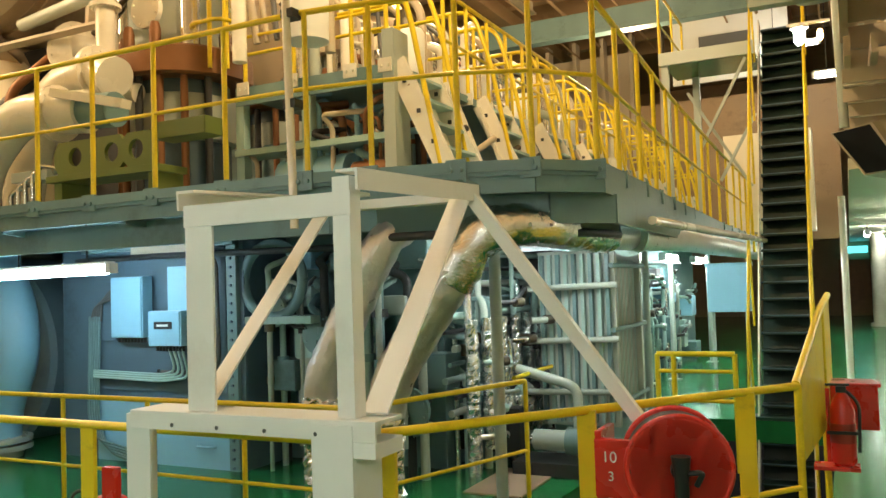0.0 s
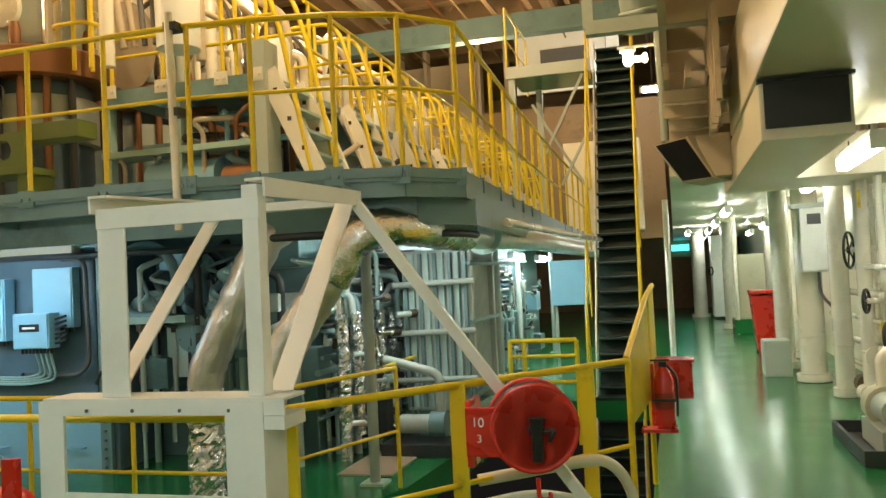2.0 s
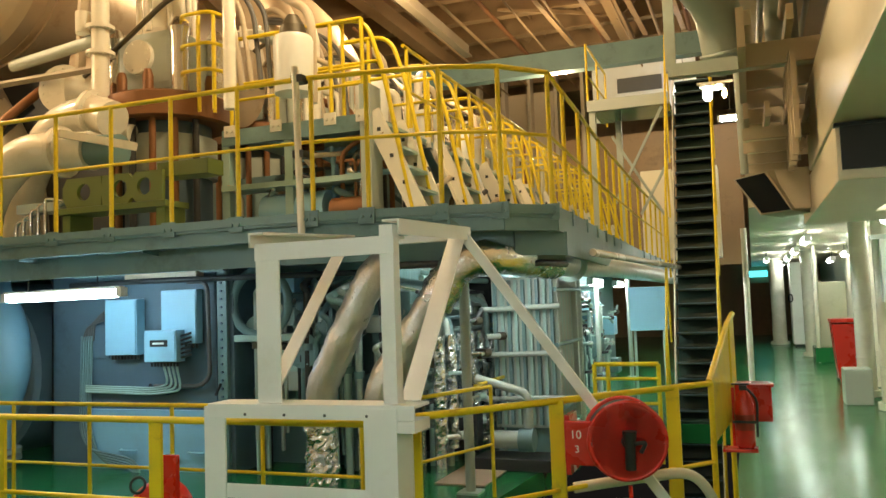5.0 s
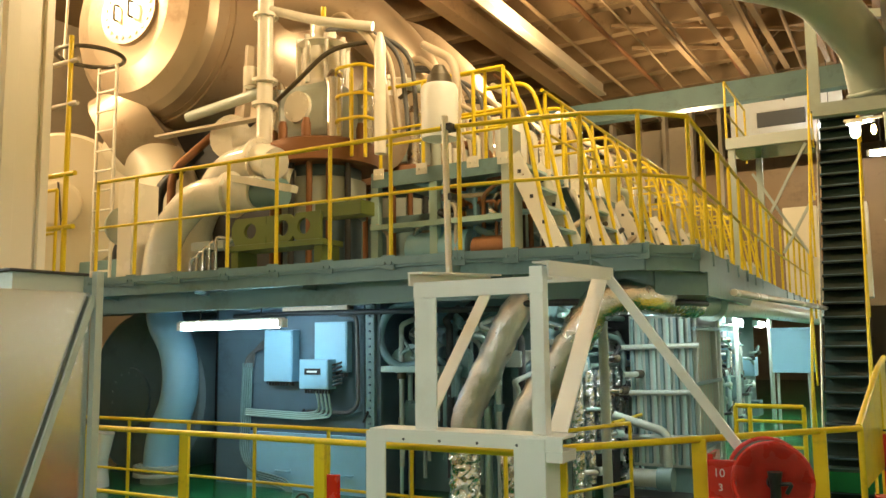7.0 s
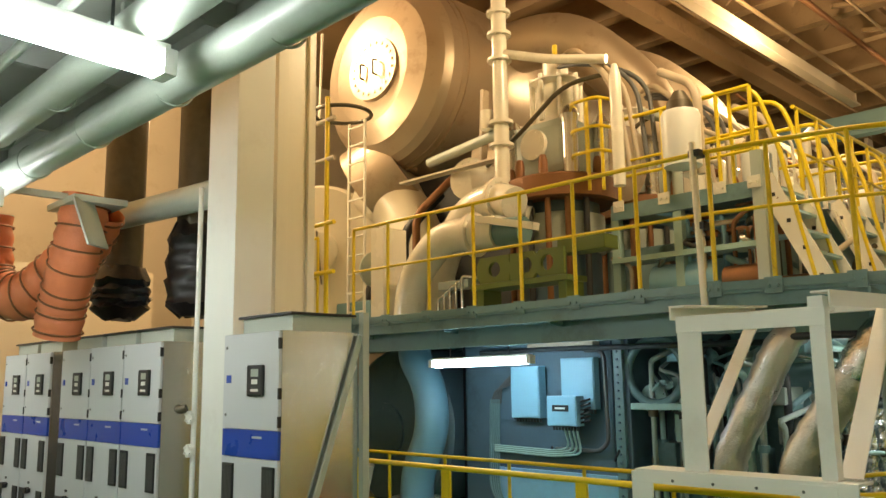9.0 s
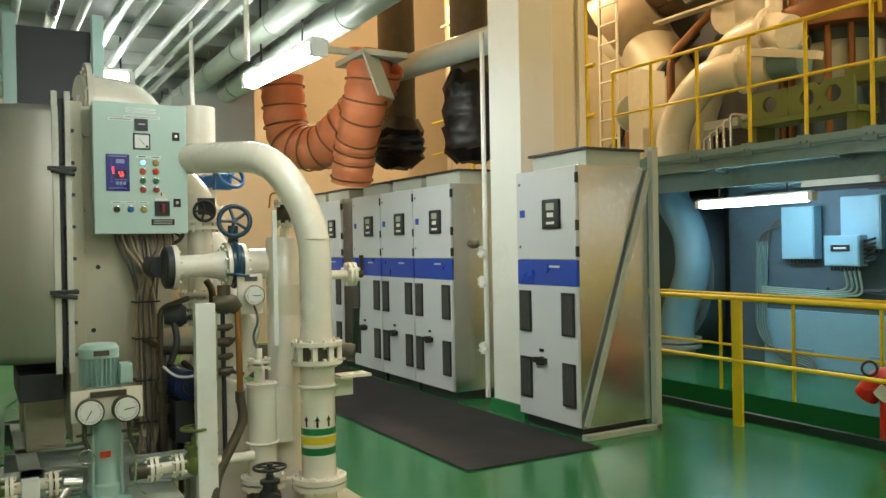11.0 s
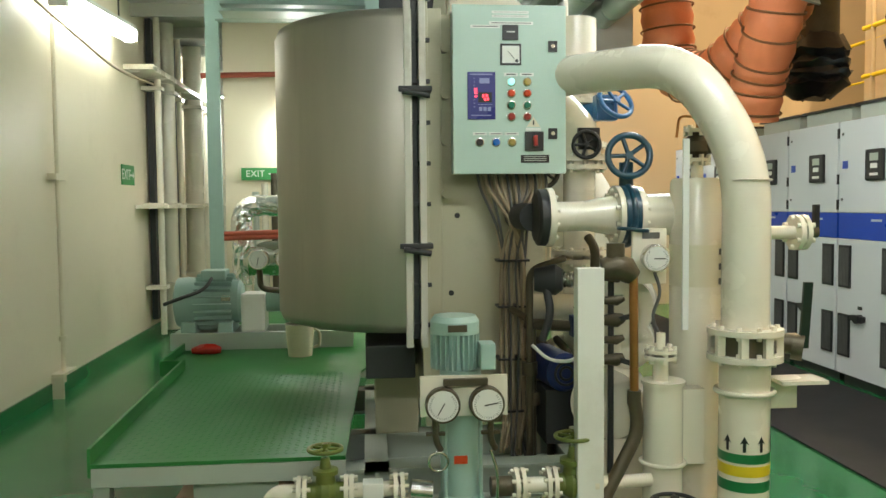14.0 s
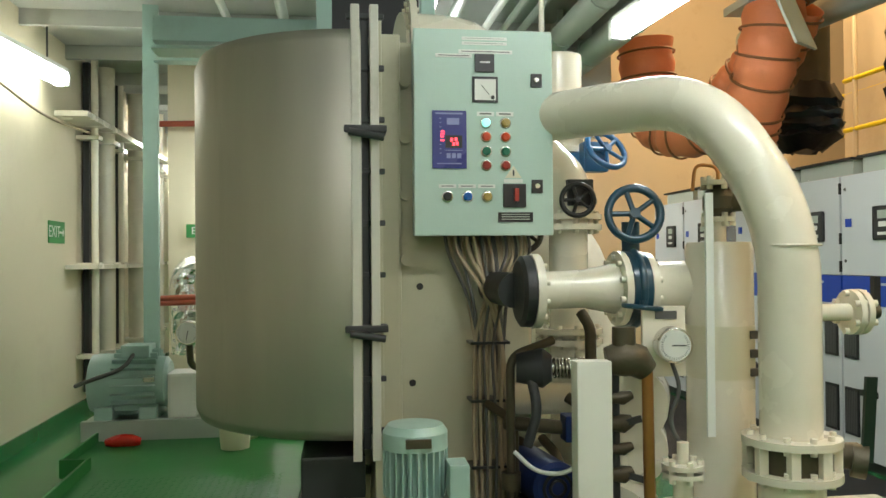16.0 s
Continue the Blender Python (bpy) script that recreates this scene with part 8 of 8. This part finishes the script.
o = thing("hanging_frame", (0.9, 8, 3.9), "pale grey square pipe frame hanging over the stair", "frame")
part("bar", beam(B(), (0.22, 8.0, 3.97), (2.1, 8.0, 3.95), 0.12, 0.13), M_GREYPIPE, o)
part("bar", beam(B(), (0.25, 8.0, 3.97), (0.25, 8.0, 4.95), 0.1, 0.1, (0, 1, 0)), M_GREYPIPE, o)
part("bar", beam(B(), (0.25, 8.0, 4.95), (1.2, 8.0, 4.8), 0.08, 0.08), M_GREYPIPE, o)
part("hanger", sweep(B(), [(0.88, 9.6, 3.1), (0.86, 9.5, 4.7)], 0.045, 12), M_GREYPIPE, o)
solo("passage_post", sweep(B(), [(0.8, 14.25, 0.05), (0.8, 14.25, 2.83)], 0.05, 12), M_PIPEW, "slim cream post beside the stair", "post")
datum(-0.7, 0.6, 0.0)
# fat pipes under the deck edge near the stair
o = thing("deckhead_pipe", (0.6, 8, 4.5), "fat cream pipes bending down under the deck edge", "pipe")
part("pipe", sweep(B(), rounded([(-1.6, 5.2, 4.95), (0.3, 6.3, 4.55), (0.62, 8.0, 4.5), (0.68, 8.3, 3.95)], 0.4, 8), 0.22, 22), M_GREYPIPE, o)
part("pipe", sweep(B(), rounded([(0.2, 5.0, 5.0), (1.1, 7.0, 4.7), (1.2, 8.4, 4.6), (1.22, 8.6, 4.2)], 0.3, 8), 0.16, 20), M_GREYPIPE, o)
part("collar", torus(B(), (0.66, 8.2, 4.1), (0.1, 0.3, -1), 0.225, 0.02, 24, 6), M_GREYPIPE, o)

datum(-0.6, 0.4, 0.0)
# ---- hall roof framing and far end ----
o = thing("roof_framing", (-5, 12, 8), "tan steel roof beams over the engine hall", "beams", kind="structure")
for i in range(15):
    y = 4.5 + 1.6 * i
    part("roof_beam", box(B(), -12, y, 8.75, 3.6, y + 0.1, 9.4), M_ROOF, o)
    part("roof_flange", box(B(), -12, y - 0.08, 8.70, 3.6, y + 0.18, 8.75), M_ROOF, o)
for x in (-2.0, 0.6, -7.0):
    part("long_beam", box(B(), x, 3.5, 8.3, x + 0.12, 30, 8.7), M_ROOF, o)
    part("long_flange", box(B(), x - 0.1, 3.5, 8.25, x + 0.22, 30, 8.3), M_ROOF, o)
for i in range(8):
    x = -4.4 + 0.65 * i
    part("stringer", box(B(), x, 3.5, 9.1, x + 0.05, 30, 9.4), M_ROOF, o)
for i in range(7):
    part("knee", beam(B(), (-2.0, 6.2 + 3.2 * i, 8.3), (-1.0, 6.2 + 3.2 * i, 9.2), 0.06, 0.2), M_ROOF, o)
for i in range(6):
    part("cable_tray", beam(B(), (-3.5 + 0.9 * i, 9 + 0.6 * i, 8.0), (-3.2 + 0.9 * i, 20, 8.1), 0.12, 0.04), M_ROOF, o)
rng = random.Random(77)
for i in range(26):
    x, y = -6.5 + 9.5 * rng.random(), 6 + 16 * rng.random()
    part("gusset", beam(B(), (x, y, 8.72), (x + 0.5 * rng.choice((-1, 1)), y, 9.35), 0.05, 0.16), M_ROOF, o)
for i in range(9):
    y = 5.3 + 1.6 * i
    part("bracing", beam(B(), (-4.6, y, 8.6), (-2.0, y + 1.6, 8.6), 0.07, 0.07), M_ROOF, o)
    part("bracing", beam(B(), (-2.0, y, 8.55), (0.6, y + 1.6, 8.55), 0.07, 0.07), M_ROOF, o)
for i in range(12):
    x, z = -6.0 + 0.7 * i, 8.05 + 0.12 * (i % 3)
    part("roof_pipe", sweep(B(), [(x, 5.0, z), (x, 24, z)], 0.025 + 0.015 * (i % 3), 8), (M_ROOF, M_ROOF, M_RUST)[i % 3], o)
o = thing("crane_girder", (-5.1, 10, 7.5), "long tan crane girder over the engine", "girder", kind="structure")
part("web", box(B(), -5.11, 6.0, 7.34, -5.07, 17.3, 7.58), M_TAN, o)
part("flange", box(B(), -5.18, 6.0, 7.30, -5.0, 17.3, 7.34), M_TAN, o)
o = thing("cross_girder", (-2.5, 17.4, 7), "grey-green cross girder at the end of the hall", "girder", kind="structure")
part("web", box(B(), -8, 17.4, 6.75, 1.0, 17.5, 7.2), M_TEAL, o)
part("flange", box(B(), -8, 17.3, 6.7, 1.0, 17.6, 6.75), M_TEAL, o)
datum(-1.0, 0.8, 0.0)
o = thing("green_platform", (-0.6, 13, 4.8), "small green platform on cross-braced posts", "platform")
part("deck_plate", box(B(), -1.25, 12.6, 4.78, 0.0, 13.9, 4.84), M_FLOOR, o)
part("edge", box(B(), -1.27, 12.58, 4.72, 0.02, 12.62, 4.90), M_GREYPIPE, o)
for x, y in ((-1.2, 12.65), (-0.95, 13.8)):
    part("post", box(B(), x - 0.05, y, 2.52, x + 0.05, y + 0.1, 4.78), M_GREYPIPE, o)
for p, q in (((-0.9, 12.7, 3.2), (-0.1, 12.7, 4.7)), ((-0.9, 12.7, 4.3), (-0.1, 12.8, 2.9)), ((-0.5, 12.7, 3.0), (0.0, 12.7, 3.9))):
    part("brace", beam(B(), p, q, 0.04, 0.04), M_GREYPIPE, o)
rail_run("platform_rail", [(-1.25, 12.6), (-1.25, 14.5)], 1.0, [0.5], "thin yellow rail on the small platform", [(-1.25, 12.6), (-1.25, 13.6), (-1.25, 14.5)], base=4.84, r=0.02)
datum(-1.2, 1.0, 0.0)
o = thing("far_store", (-0.8, 23, 2.52), "brown partition, white upper wall and lockers at the far end of the gallery", "partition", kind="structure")
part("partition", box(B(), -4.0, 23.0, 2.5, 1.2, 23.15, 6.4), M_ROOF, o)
part("upper_wall", box(B(), -2.6, 22.0, 6.6, 0.2, 22.1, 8.6), M_WHITE, o)
part("dark_panel", box(B(), -1.9, 21.9, 7.35, -0.7, 21.95, 7.75), M_CABLE, o)
for x in (-1.0, 0.0):
    part("locker", box(B(), x, 18.5, 2.53, x + 0.7, 19.2, 4.6, 0.02), M_CREAM, o)
part("wall_panel", box(B(), -6.5, 23.2, 2.5, -4.0, 23.4, 8), M_TAN, o)
for i in range(5):
    part("rib", box(B(), -6.3 + 0.8 * i, 22.8, 5.0, -6.2 + 0.8 * i, 23.2, 8.4), M_TAN, o)

datum()
# ---- deckhead of the working space: pipes, trays, hangers ----
o = thing("deckhead_pipes", (-4, 1.5, 3.2), "pair of grey-green pipes running under the deck edge", "pipe", "deckhead pipes")
part("pipe", sweep(B(), [(-12.5, 1.6, 3.2), (1.2, 1.55, 3.2)], 0.11, 20), M_GREYPIPE, o)
part("pipe", sweep(B(), [(-12.5, 1.32, 3.28), (1.2, 1.2, 3.28)], 0.10, 20), M_GREYPIPE, o)
for i in range(13):
    x = -11.8 + 1.0 * i
    part("pipe_clamp", torus(B(), (x, 1.58, 3.2), (1, 0, 0), 0.113, 0.007, 24, 6), M_GREYPIPE, o)
    part("pipe_clamp", torus(B(), (x + 0.25, 1.27, 3.28), (1, 0, 0), 0.103, 0.007, 24, 6), M_GREYPIPE, o)
    part("pipe_hanger", box(B(), x - 0.02, 1.3, 3.3, x + 0.02, 1.34, 3.55), M_GREYPIPE, o)
for i, (yy, rr_, m_) in enumerate(((0.98, 0.03, M_GREYPIPE), (0.82, 0.025, M_GREYPIPE), (0.66, 0.03, M_WHITE), (0.35, 0.04, M_GREYPIPE), (0.15, 0.045, M_FOIL), (-0.1, 0.03, M_WHITE), (-0.3, 0.05, M_FOIL), (-0.55, 0.03, M_GREYPIPE), (-0.9, 0.04, M_GREYPIPE), (-1.3, 0.03, M_WHITE))):
    o = solo("deckhead_pipe_run", sweep(B(), [(-14, yy, 3.36 - 0.012 * i), (2.6, yy, 3.36 - 0.012 * i)], rr_, 10), m_, "thin pipe running under the deckhead", "pipe", "thin deckhead pipes")
o = thing("deckhead_beams", (-6, 0, 3.5), "grey deck beams crossing under the deckhead", "beams", kind="structure")
for i in range(16):
    x = -15 + 1.15 * i
    part("beam", box(B(), x, -3.05, 3.42, x + 0.05, 1.75, 3.55), M_DECK, o)
part("deck_edge", box(B(), -17, 1.72, 3.35, 2.65, 1.76, 3.62), M_DECK, o)
solo("cross_pipe", sweep(B(), [(-9.5, 3.35, 3.52), (-6.44, 3.4, 3.40)], 0.13, 20), M_GREYPIPE, "fat grey-green pipe between the cabinets and the column", "pipe")
solo("lamp_drop", sweep(B(), [(-6.1, 0.9, 2.85), (-6.1, 0.9, 3.5)], 0.02, 8), M_PIPEW, "cream conduit dropping from the deckhead", "conduit")
o = thing("small_flood", (-7.6, 0.85, 2.45), "small white floodlight hanging on a conduit", "lamp")
part("conduit", sweep(B(), [(-7.6, 0.85, 2.75), (-7.6, 0.85, 3.5)], 0.02, 8), M_PIPEW, o)
part("head", box(B(), -7.66, 0.76, 2.62, -7.54, 0.94, 2.75, 0.02), M_WHITE, o)
part("glass", box(B(), -7.535, 0.775, 2.6, -7.525, 0.925, 2.73), M_TUBE, o, "glowing lamp glass")

# orange air hoses hanging from the deckhead
def flex_hose(pts, r, label, fade):
    o = thing("air_hose", pts[0], label, "air hose", "orange air hoses")
    path = rounded(pts, 0.5, 10)
    dense = [path[0]]
    for a, b in zip(path, path[1:]):
        n = max(1, int((b - a).length / 0.05))
        dense += [a.lerp(b, (i + 1) / n) for i in range(n)]
    part("fabric", sweep(B(), dense, [r * (1 + 0.05 * math.cos(i * 2 * math.pi / 4)) for i in range(len(dense))], 22, caps=False), M_ORANGE, o)
    for i in range(2, len(dense) - 1, 4):
        part("wire_hoop", torus(B(), dense[i], dense[i + 1] - dense[i - 1], r * 1.045, 0.010, 26, 6), M_RUST, o)
    return o


flex_hose([(-9.3, 2.25, 3.44), (-9.3, 2.3, 2.7), (-8.9, 2.55, 2.55), (-8.3, 2.85, 3.0), (-8.0, 2.9, 3.4)], 0.24, "orange corrugated air hose looping under the deckhead", 0)
flex_hose([(-7.95, 2.75, 3.5), (-8.0, 2.7, 3.0), (-8.35, 2.72, 2.5), (-8.45, 2.72, 2.18)], 0.22, "orange corrugated air hose hanging with its open end down", 0)
o = thing("hose_bracket", (-8, 2.8, 3.4), "grey sheet bracket holding the air hoses", "bracket")
part("plate", box(B(), -8.3, 2.5, 3.38, -7.6, 3.0, 3.44), M_GREYPIPE, o)
part("bracket_arm", beam(B(), (-7.9, 1.7, 3.46), (-7.9, 3.0, 3.46), 0.06, 0.06), M_GREYPIPE, o)
part("bracket_arm", beam(B(), (-9.3, 1.7, 3.46), (-9.3, 2.5, 3.46), 0.06, 0.06), M_GREYPIPE, o)
part("plate", beam(B(), (-7.65, 2.6, 3.4), (-7.5, 2.7, 2.95), 0.3, 0.02), M_GREYPIPE, o)
solo("grey_duct", box(B(), -10.2, 1.2, 2.6, -9.2, 1.9, 3.35, 0.02), M_DECK, "grey square duct under the deckhead", "duct")
M_WRAP = material("crumpled black plastic film", (0.010, 0.009, 0.009), 0.42, vary=0.2, bump=0.5, bump_scale=14)
# shrouded machinery above the cabinets, in warm light
for x, yd, z0, z1, r in ((-8.85, 3.5, 2.52, 2.82, 0.32), (-7.62, 3.74, 2.48, 3.15, 0.3)):
    o = thing("wrapped_duct", (x, yd, z0), "black plastic wrapped duct end hanging in the hall", "duct", "wrapped ducts")
    bm = B()
    rg = random.Random(int(x * 10))
    nz = 9
    sweep(bm, [(x, yd, z0 - 0.12)] + [(x, yd, z0 + (z1 - z0) * k / nz) for k in range(nz + 1)] + [(x, yd, z1 + 0.15)], [r * 0.5] + [r * (0.98 - 0.06 * ((k * 5) % 3)) for k in range(nz + 1)] + [r * 0.7], 26)
    for v in bm.verts:
        v.co += Vector((rg.random() - 0.5, rg.random() - 0.5, rg.random() - 0.5)) * 0.05
    part("plastic_wrap", bm, M_WRAP, o)
    part("duct", sweep(B(), [(x, yd, z1), (x, yd, 5.6)], r * 0.68, 18), M_BRONZE, o)
o = thing("yellow_steelwork", (-9.5, 4.6, 2.5), "yellow and cream ladders and rails behind the cabinets", "steelwork")
for k in range(6):
    part("post", sweep(B(), [(-11.2 + 0.65 * k, 5.6, 2.4), (-11.2 + 0.65 * k, 5.6, 5.2)], 0.03, 8), M_YELLOW if k % 2 else M_TAN, o)
for z in (3.0, 3.6, 4.4, 4.9):
    part("rail", sweep(B(), [(-11.4, 5.6, z), (-7.8, 5.6, z)], 0.03, 8), M_TAN if z > 3.7 else M_YELLOW, o)
# cream tapered shape stands in for brightly lit wall between the wrapped ducts
part("lit_wall_standin", sweep(B(), [(-9.0, 5.4, 2.4), (-9.0, 5.4, 3.0), (-9.05, 5.4, 3.7)], [0.2, 0.24, 0.42], 18), M_CREAM, o)
part("back_plate", box(B(), -12, 6.0, 2.3, -10.3, 6.1, 6.0), M_TAN, o)
part("back_plate", box(B(), -17, 5.7, 0, -9.2, 5.8, 2.4), M_TAN, o)

# ---- south bulkhead details and the far end of the plant space ----
o = thing("bulkhead_pipes", (-11.5, -2.9, 0), "cream pipes and dark cable trays running up the bulkhead", "pipes")
for x, r, m_ in ((-10.7, 0.035, M_PIPEW), (-11.1, 0.09, M_PIPEW), (-11.7, 0.03, M_PIPEW), (-12.5, 0.12, M_PIPEW), (-13.2, 0.05, M_PIPEW), (-13.8, 0.04, M_PIPEW), (-14.6, 0.05, M_PIPEW), (-15.3, 0.04, M_PIPEW)):
    part("pipe", sweep(B(), [(x, -2.88, 0.05), (x, -2.88, 3.5)], r, 12), m_, o)
    for z in (0.55, 1.45, 2.7):
        part("clip", box(B(), x - r - 0.04, -3.04, z, x + r + 0.04, -2.86 + r, z + 0.04), M_PIPEW, o)
for x in (-10.9, -12.0, -13.5):
    part("cable_tray", box(B(), x - 0.08, -3.03, 0.2, x + 0.08, -2.97, 3.5), M_DARK, o)
part("bracket_bar", box(B(), -13.9, -3.04, 2.82, -10.0, -2.75, 2.87), M_PIPEW, o)
part("bracket_bar", box(B(), -12.4, -3.04, 1.43, -10.3, -2.75, 1.47), M_PIPEW, o)
o = thing("wall_conduit", (-8.0, -2.98, 0), "thin cream conduit with a foot bracket on the bulkhead", "conduit")
part("conduit", sweep(B(), [(-8.05, -3.0, 0.1), (-8.05, -3.0, 3.5)], 0.018, 8), M_CREAM, o)
part("box", box(B(), -8.2, -3.04, 1.66, -7.95, -2.97, 1.71), M_CREAM, o)
part("collar", sweep(B(), [(-8.05, -3.0, 0.42), (-8.05, -3.0, 0.46)], 0.03, 10), M_CREAM, o)
part("foot_bracket", box(B(), -8.2, -3.04, 0.17, -7.9, -2.95, 0.19), M_CREAM, o)
part("foot_bracket", box(B(), -7.915, -3.04, 0.0, -7.9, -2.95, 0.168), M_CREAM, o)
solo("wall_cable", sweep(B(), rounded([(-7.2, -2.95, 2.95), (-9.5, -2.95, 2.72), (-12.5, -2.9, 2.85), (-14.0, -2.85, 2.6)], 0.5), 0.012, 6), M_TAN, "tan cable slung along the bulkhead", "cable")


def exit_sign(at, w, h, rz, text):
    o = thing("exit_sign", at, "small green and white exit sign on the bulkhead", "sign", "exit signs")
    x, y, z = at
    bm = box(B(), -w / 2, -0.006, -h / 2, w / 2, 0.006, h / 2)
    bm.transform(pose(x, y, z, 0, 0, rz))
    part("board", bm, M_SIGN, o)
    if text:
        lettering(text, tuple(Vector(at) + pose(0, 0, 0, 0, 0, rz) @ Vector((-0.18 * w, -0.008, 0))), h * 0.75, (90, 0, rz), M_DIAL, o)
    bm = B()
    box(bm, 0.12 * w, -0.009, -h * 0.05, 0.36 * w, -0.0065, h * 0.05)
    vs = [bm.verts.new((u * w, -0.009, v * h)) for u, v in ((0.34, -0.22), (0.45, 0), (0.34, 0.22))]
    bm.faces.new(vs)
    bm.transform(pose(x, y, z, 0, 0, rz))
    part("arrow", bm, M_DIAL, o)
    return o


exit_sign((-10.07, -3.043, 1.77), 0.42, 0.2, 180, "EXIT")
exit_sign((-10.75, -1.78, 1.80), 0.48, 0.135, 90, "EXIT")
# the green steel column and lintel behind the shell
o = thing("green_portal", (-7.6, -1.7, 0), "pale green steel column and lintel behind the water generator", "steelwork")
part("column", box(B(), -9.05, -2.05, 0.0, -9.0, -1.93, 3.55, 0.006), M_TEAL_LIGHT, o)
part("lintel", box(B(), -9.05, -1.95, 3.08, -8.9, -0.2, 3.3, 0.006), M_TEAL_LIGHT, o)
part("lintel", box(B(), -7.75, -1.68, 2.90, -7.6, 0.1, 3.06, 0.006), M_TEAL_LIGHT, o)
part("lintel_flange", box(B(), -7.8, -1.68, 2.84, -7.55, 0.1, 2.86), M_TEAL_LIGHT, o)
part("post", box(B(), -7.1, -0.64, 2.3, -7.0, -0.55, 3.3, 0.004), M_TEAL_LIGHT, o)
part("post", box(B(), -7.1, -0.03, 2.3, -7.0, 0.05, 3.3, 0.004), M_TEAL_LIGHT, o)
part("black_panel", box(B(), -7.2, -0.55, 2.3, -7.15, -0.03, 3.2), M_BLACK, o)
# machinery seen past the shell
M_REDPIPE = material("faded red pipe paint", (0.36, 0.075, 0.04), 0.45, vary=0.15)
o = thing("far_pumps", (-10.5, -1.6, 0), "foil lagged pipes, red lines and gauges at the far bulkhead", "machinery")
part("bulkhead_stub", box(B(), -10.95, -2.2, 0.0, -10.78, -0.4, 3.5), M_CREAM, o)
crinkled(rounded([(-9.6, -1.85, 0.7), (-9.6, -1.85, 1.45), (-9.6, -1.3, 1.45)], 0.15, 6), 0.1, 41, "foil_pipe", M_FOIL, o, 0.15, 0.06)
for z in (1.15, 1.19):
    part("red_pipe", sweep(B(), [(-9.3, -2.0, z), (-9.3, -0.6, z + 0.03)], 0.025, 10), M_REDPIPE, o)
part("red_pipe", sweep(B(), [(-10.6, -2.4, 2.85), (-10.6, -0.2, 2.9)], 0.03, 10), M_REDPIPE, o)
part("vessel", sweep(B(), [(-9.0, -1.75, 0.95), (-9.0, -1.7, 0.95), (-9.0, -1.1, 0.95)], [0.08, 0.13, 0.13], 20), M_CHROME, o)
dial(o, (-6.97, -1.36, 1.10), (1, 0, 0.05), 0.07, M_CHROME, needle=0.4)
dial(o, (-6.97, -1.18, 1.10), (1, 0, 0.05), 0.07, M_CHROME, needle=0.7)
part("gauge_pipe", sweep(B(), rounded([(-7.02, -1.36, 1.05), (-7.05, -1.36, 0.9), (-7.2, -1.1, 0.85)], 0.05), 0.02, 8), M_BRONZE, o)
part("gauge_body", sweep(B(), [(-7.25, -1.4, 1.12), (-7.25, -1.0, 1.12)], 0.09, 14), M_CHROME, o)
for k in range(4):
    part("pipe", sweep(B(), rounded([(-10.6, -1.95 + 0.1 * k, 0.0), (-10.6, -1.95 + 0.1 * k, 1.5 + 0.1 * k)], 0.1), 0.035, 10), (M_PIPEW, M_GREYPIPE, M_PIPEW, M_BRONZE)[k], o)
part("lamp_bowl", sweep(B(), [(-10.5, -1.35, 2.35), (-10.5, -1.35, 2.5)], [0.14, 0.1], 16), M_WHITE, o)
part("lamp_glass", sweep(B(), [(-10.5, -1.35, 2.2), (-10.5, -1.35, 2.34)], [0.1, 0.13], 16), M_TUBE, o, "glowing lamp bowl")
solo("bulkhead_tan", box(B(), -13.0, 1.9, 0.0, -12.8, 5.7, 3.5), M_TAN, "tan bulkhead beyond the cabinets", "wall", kind="structure")
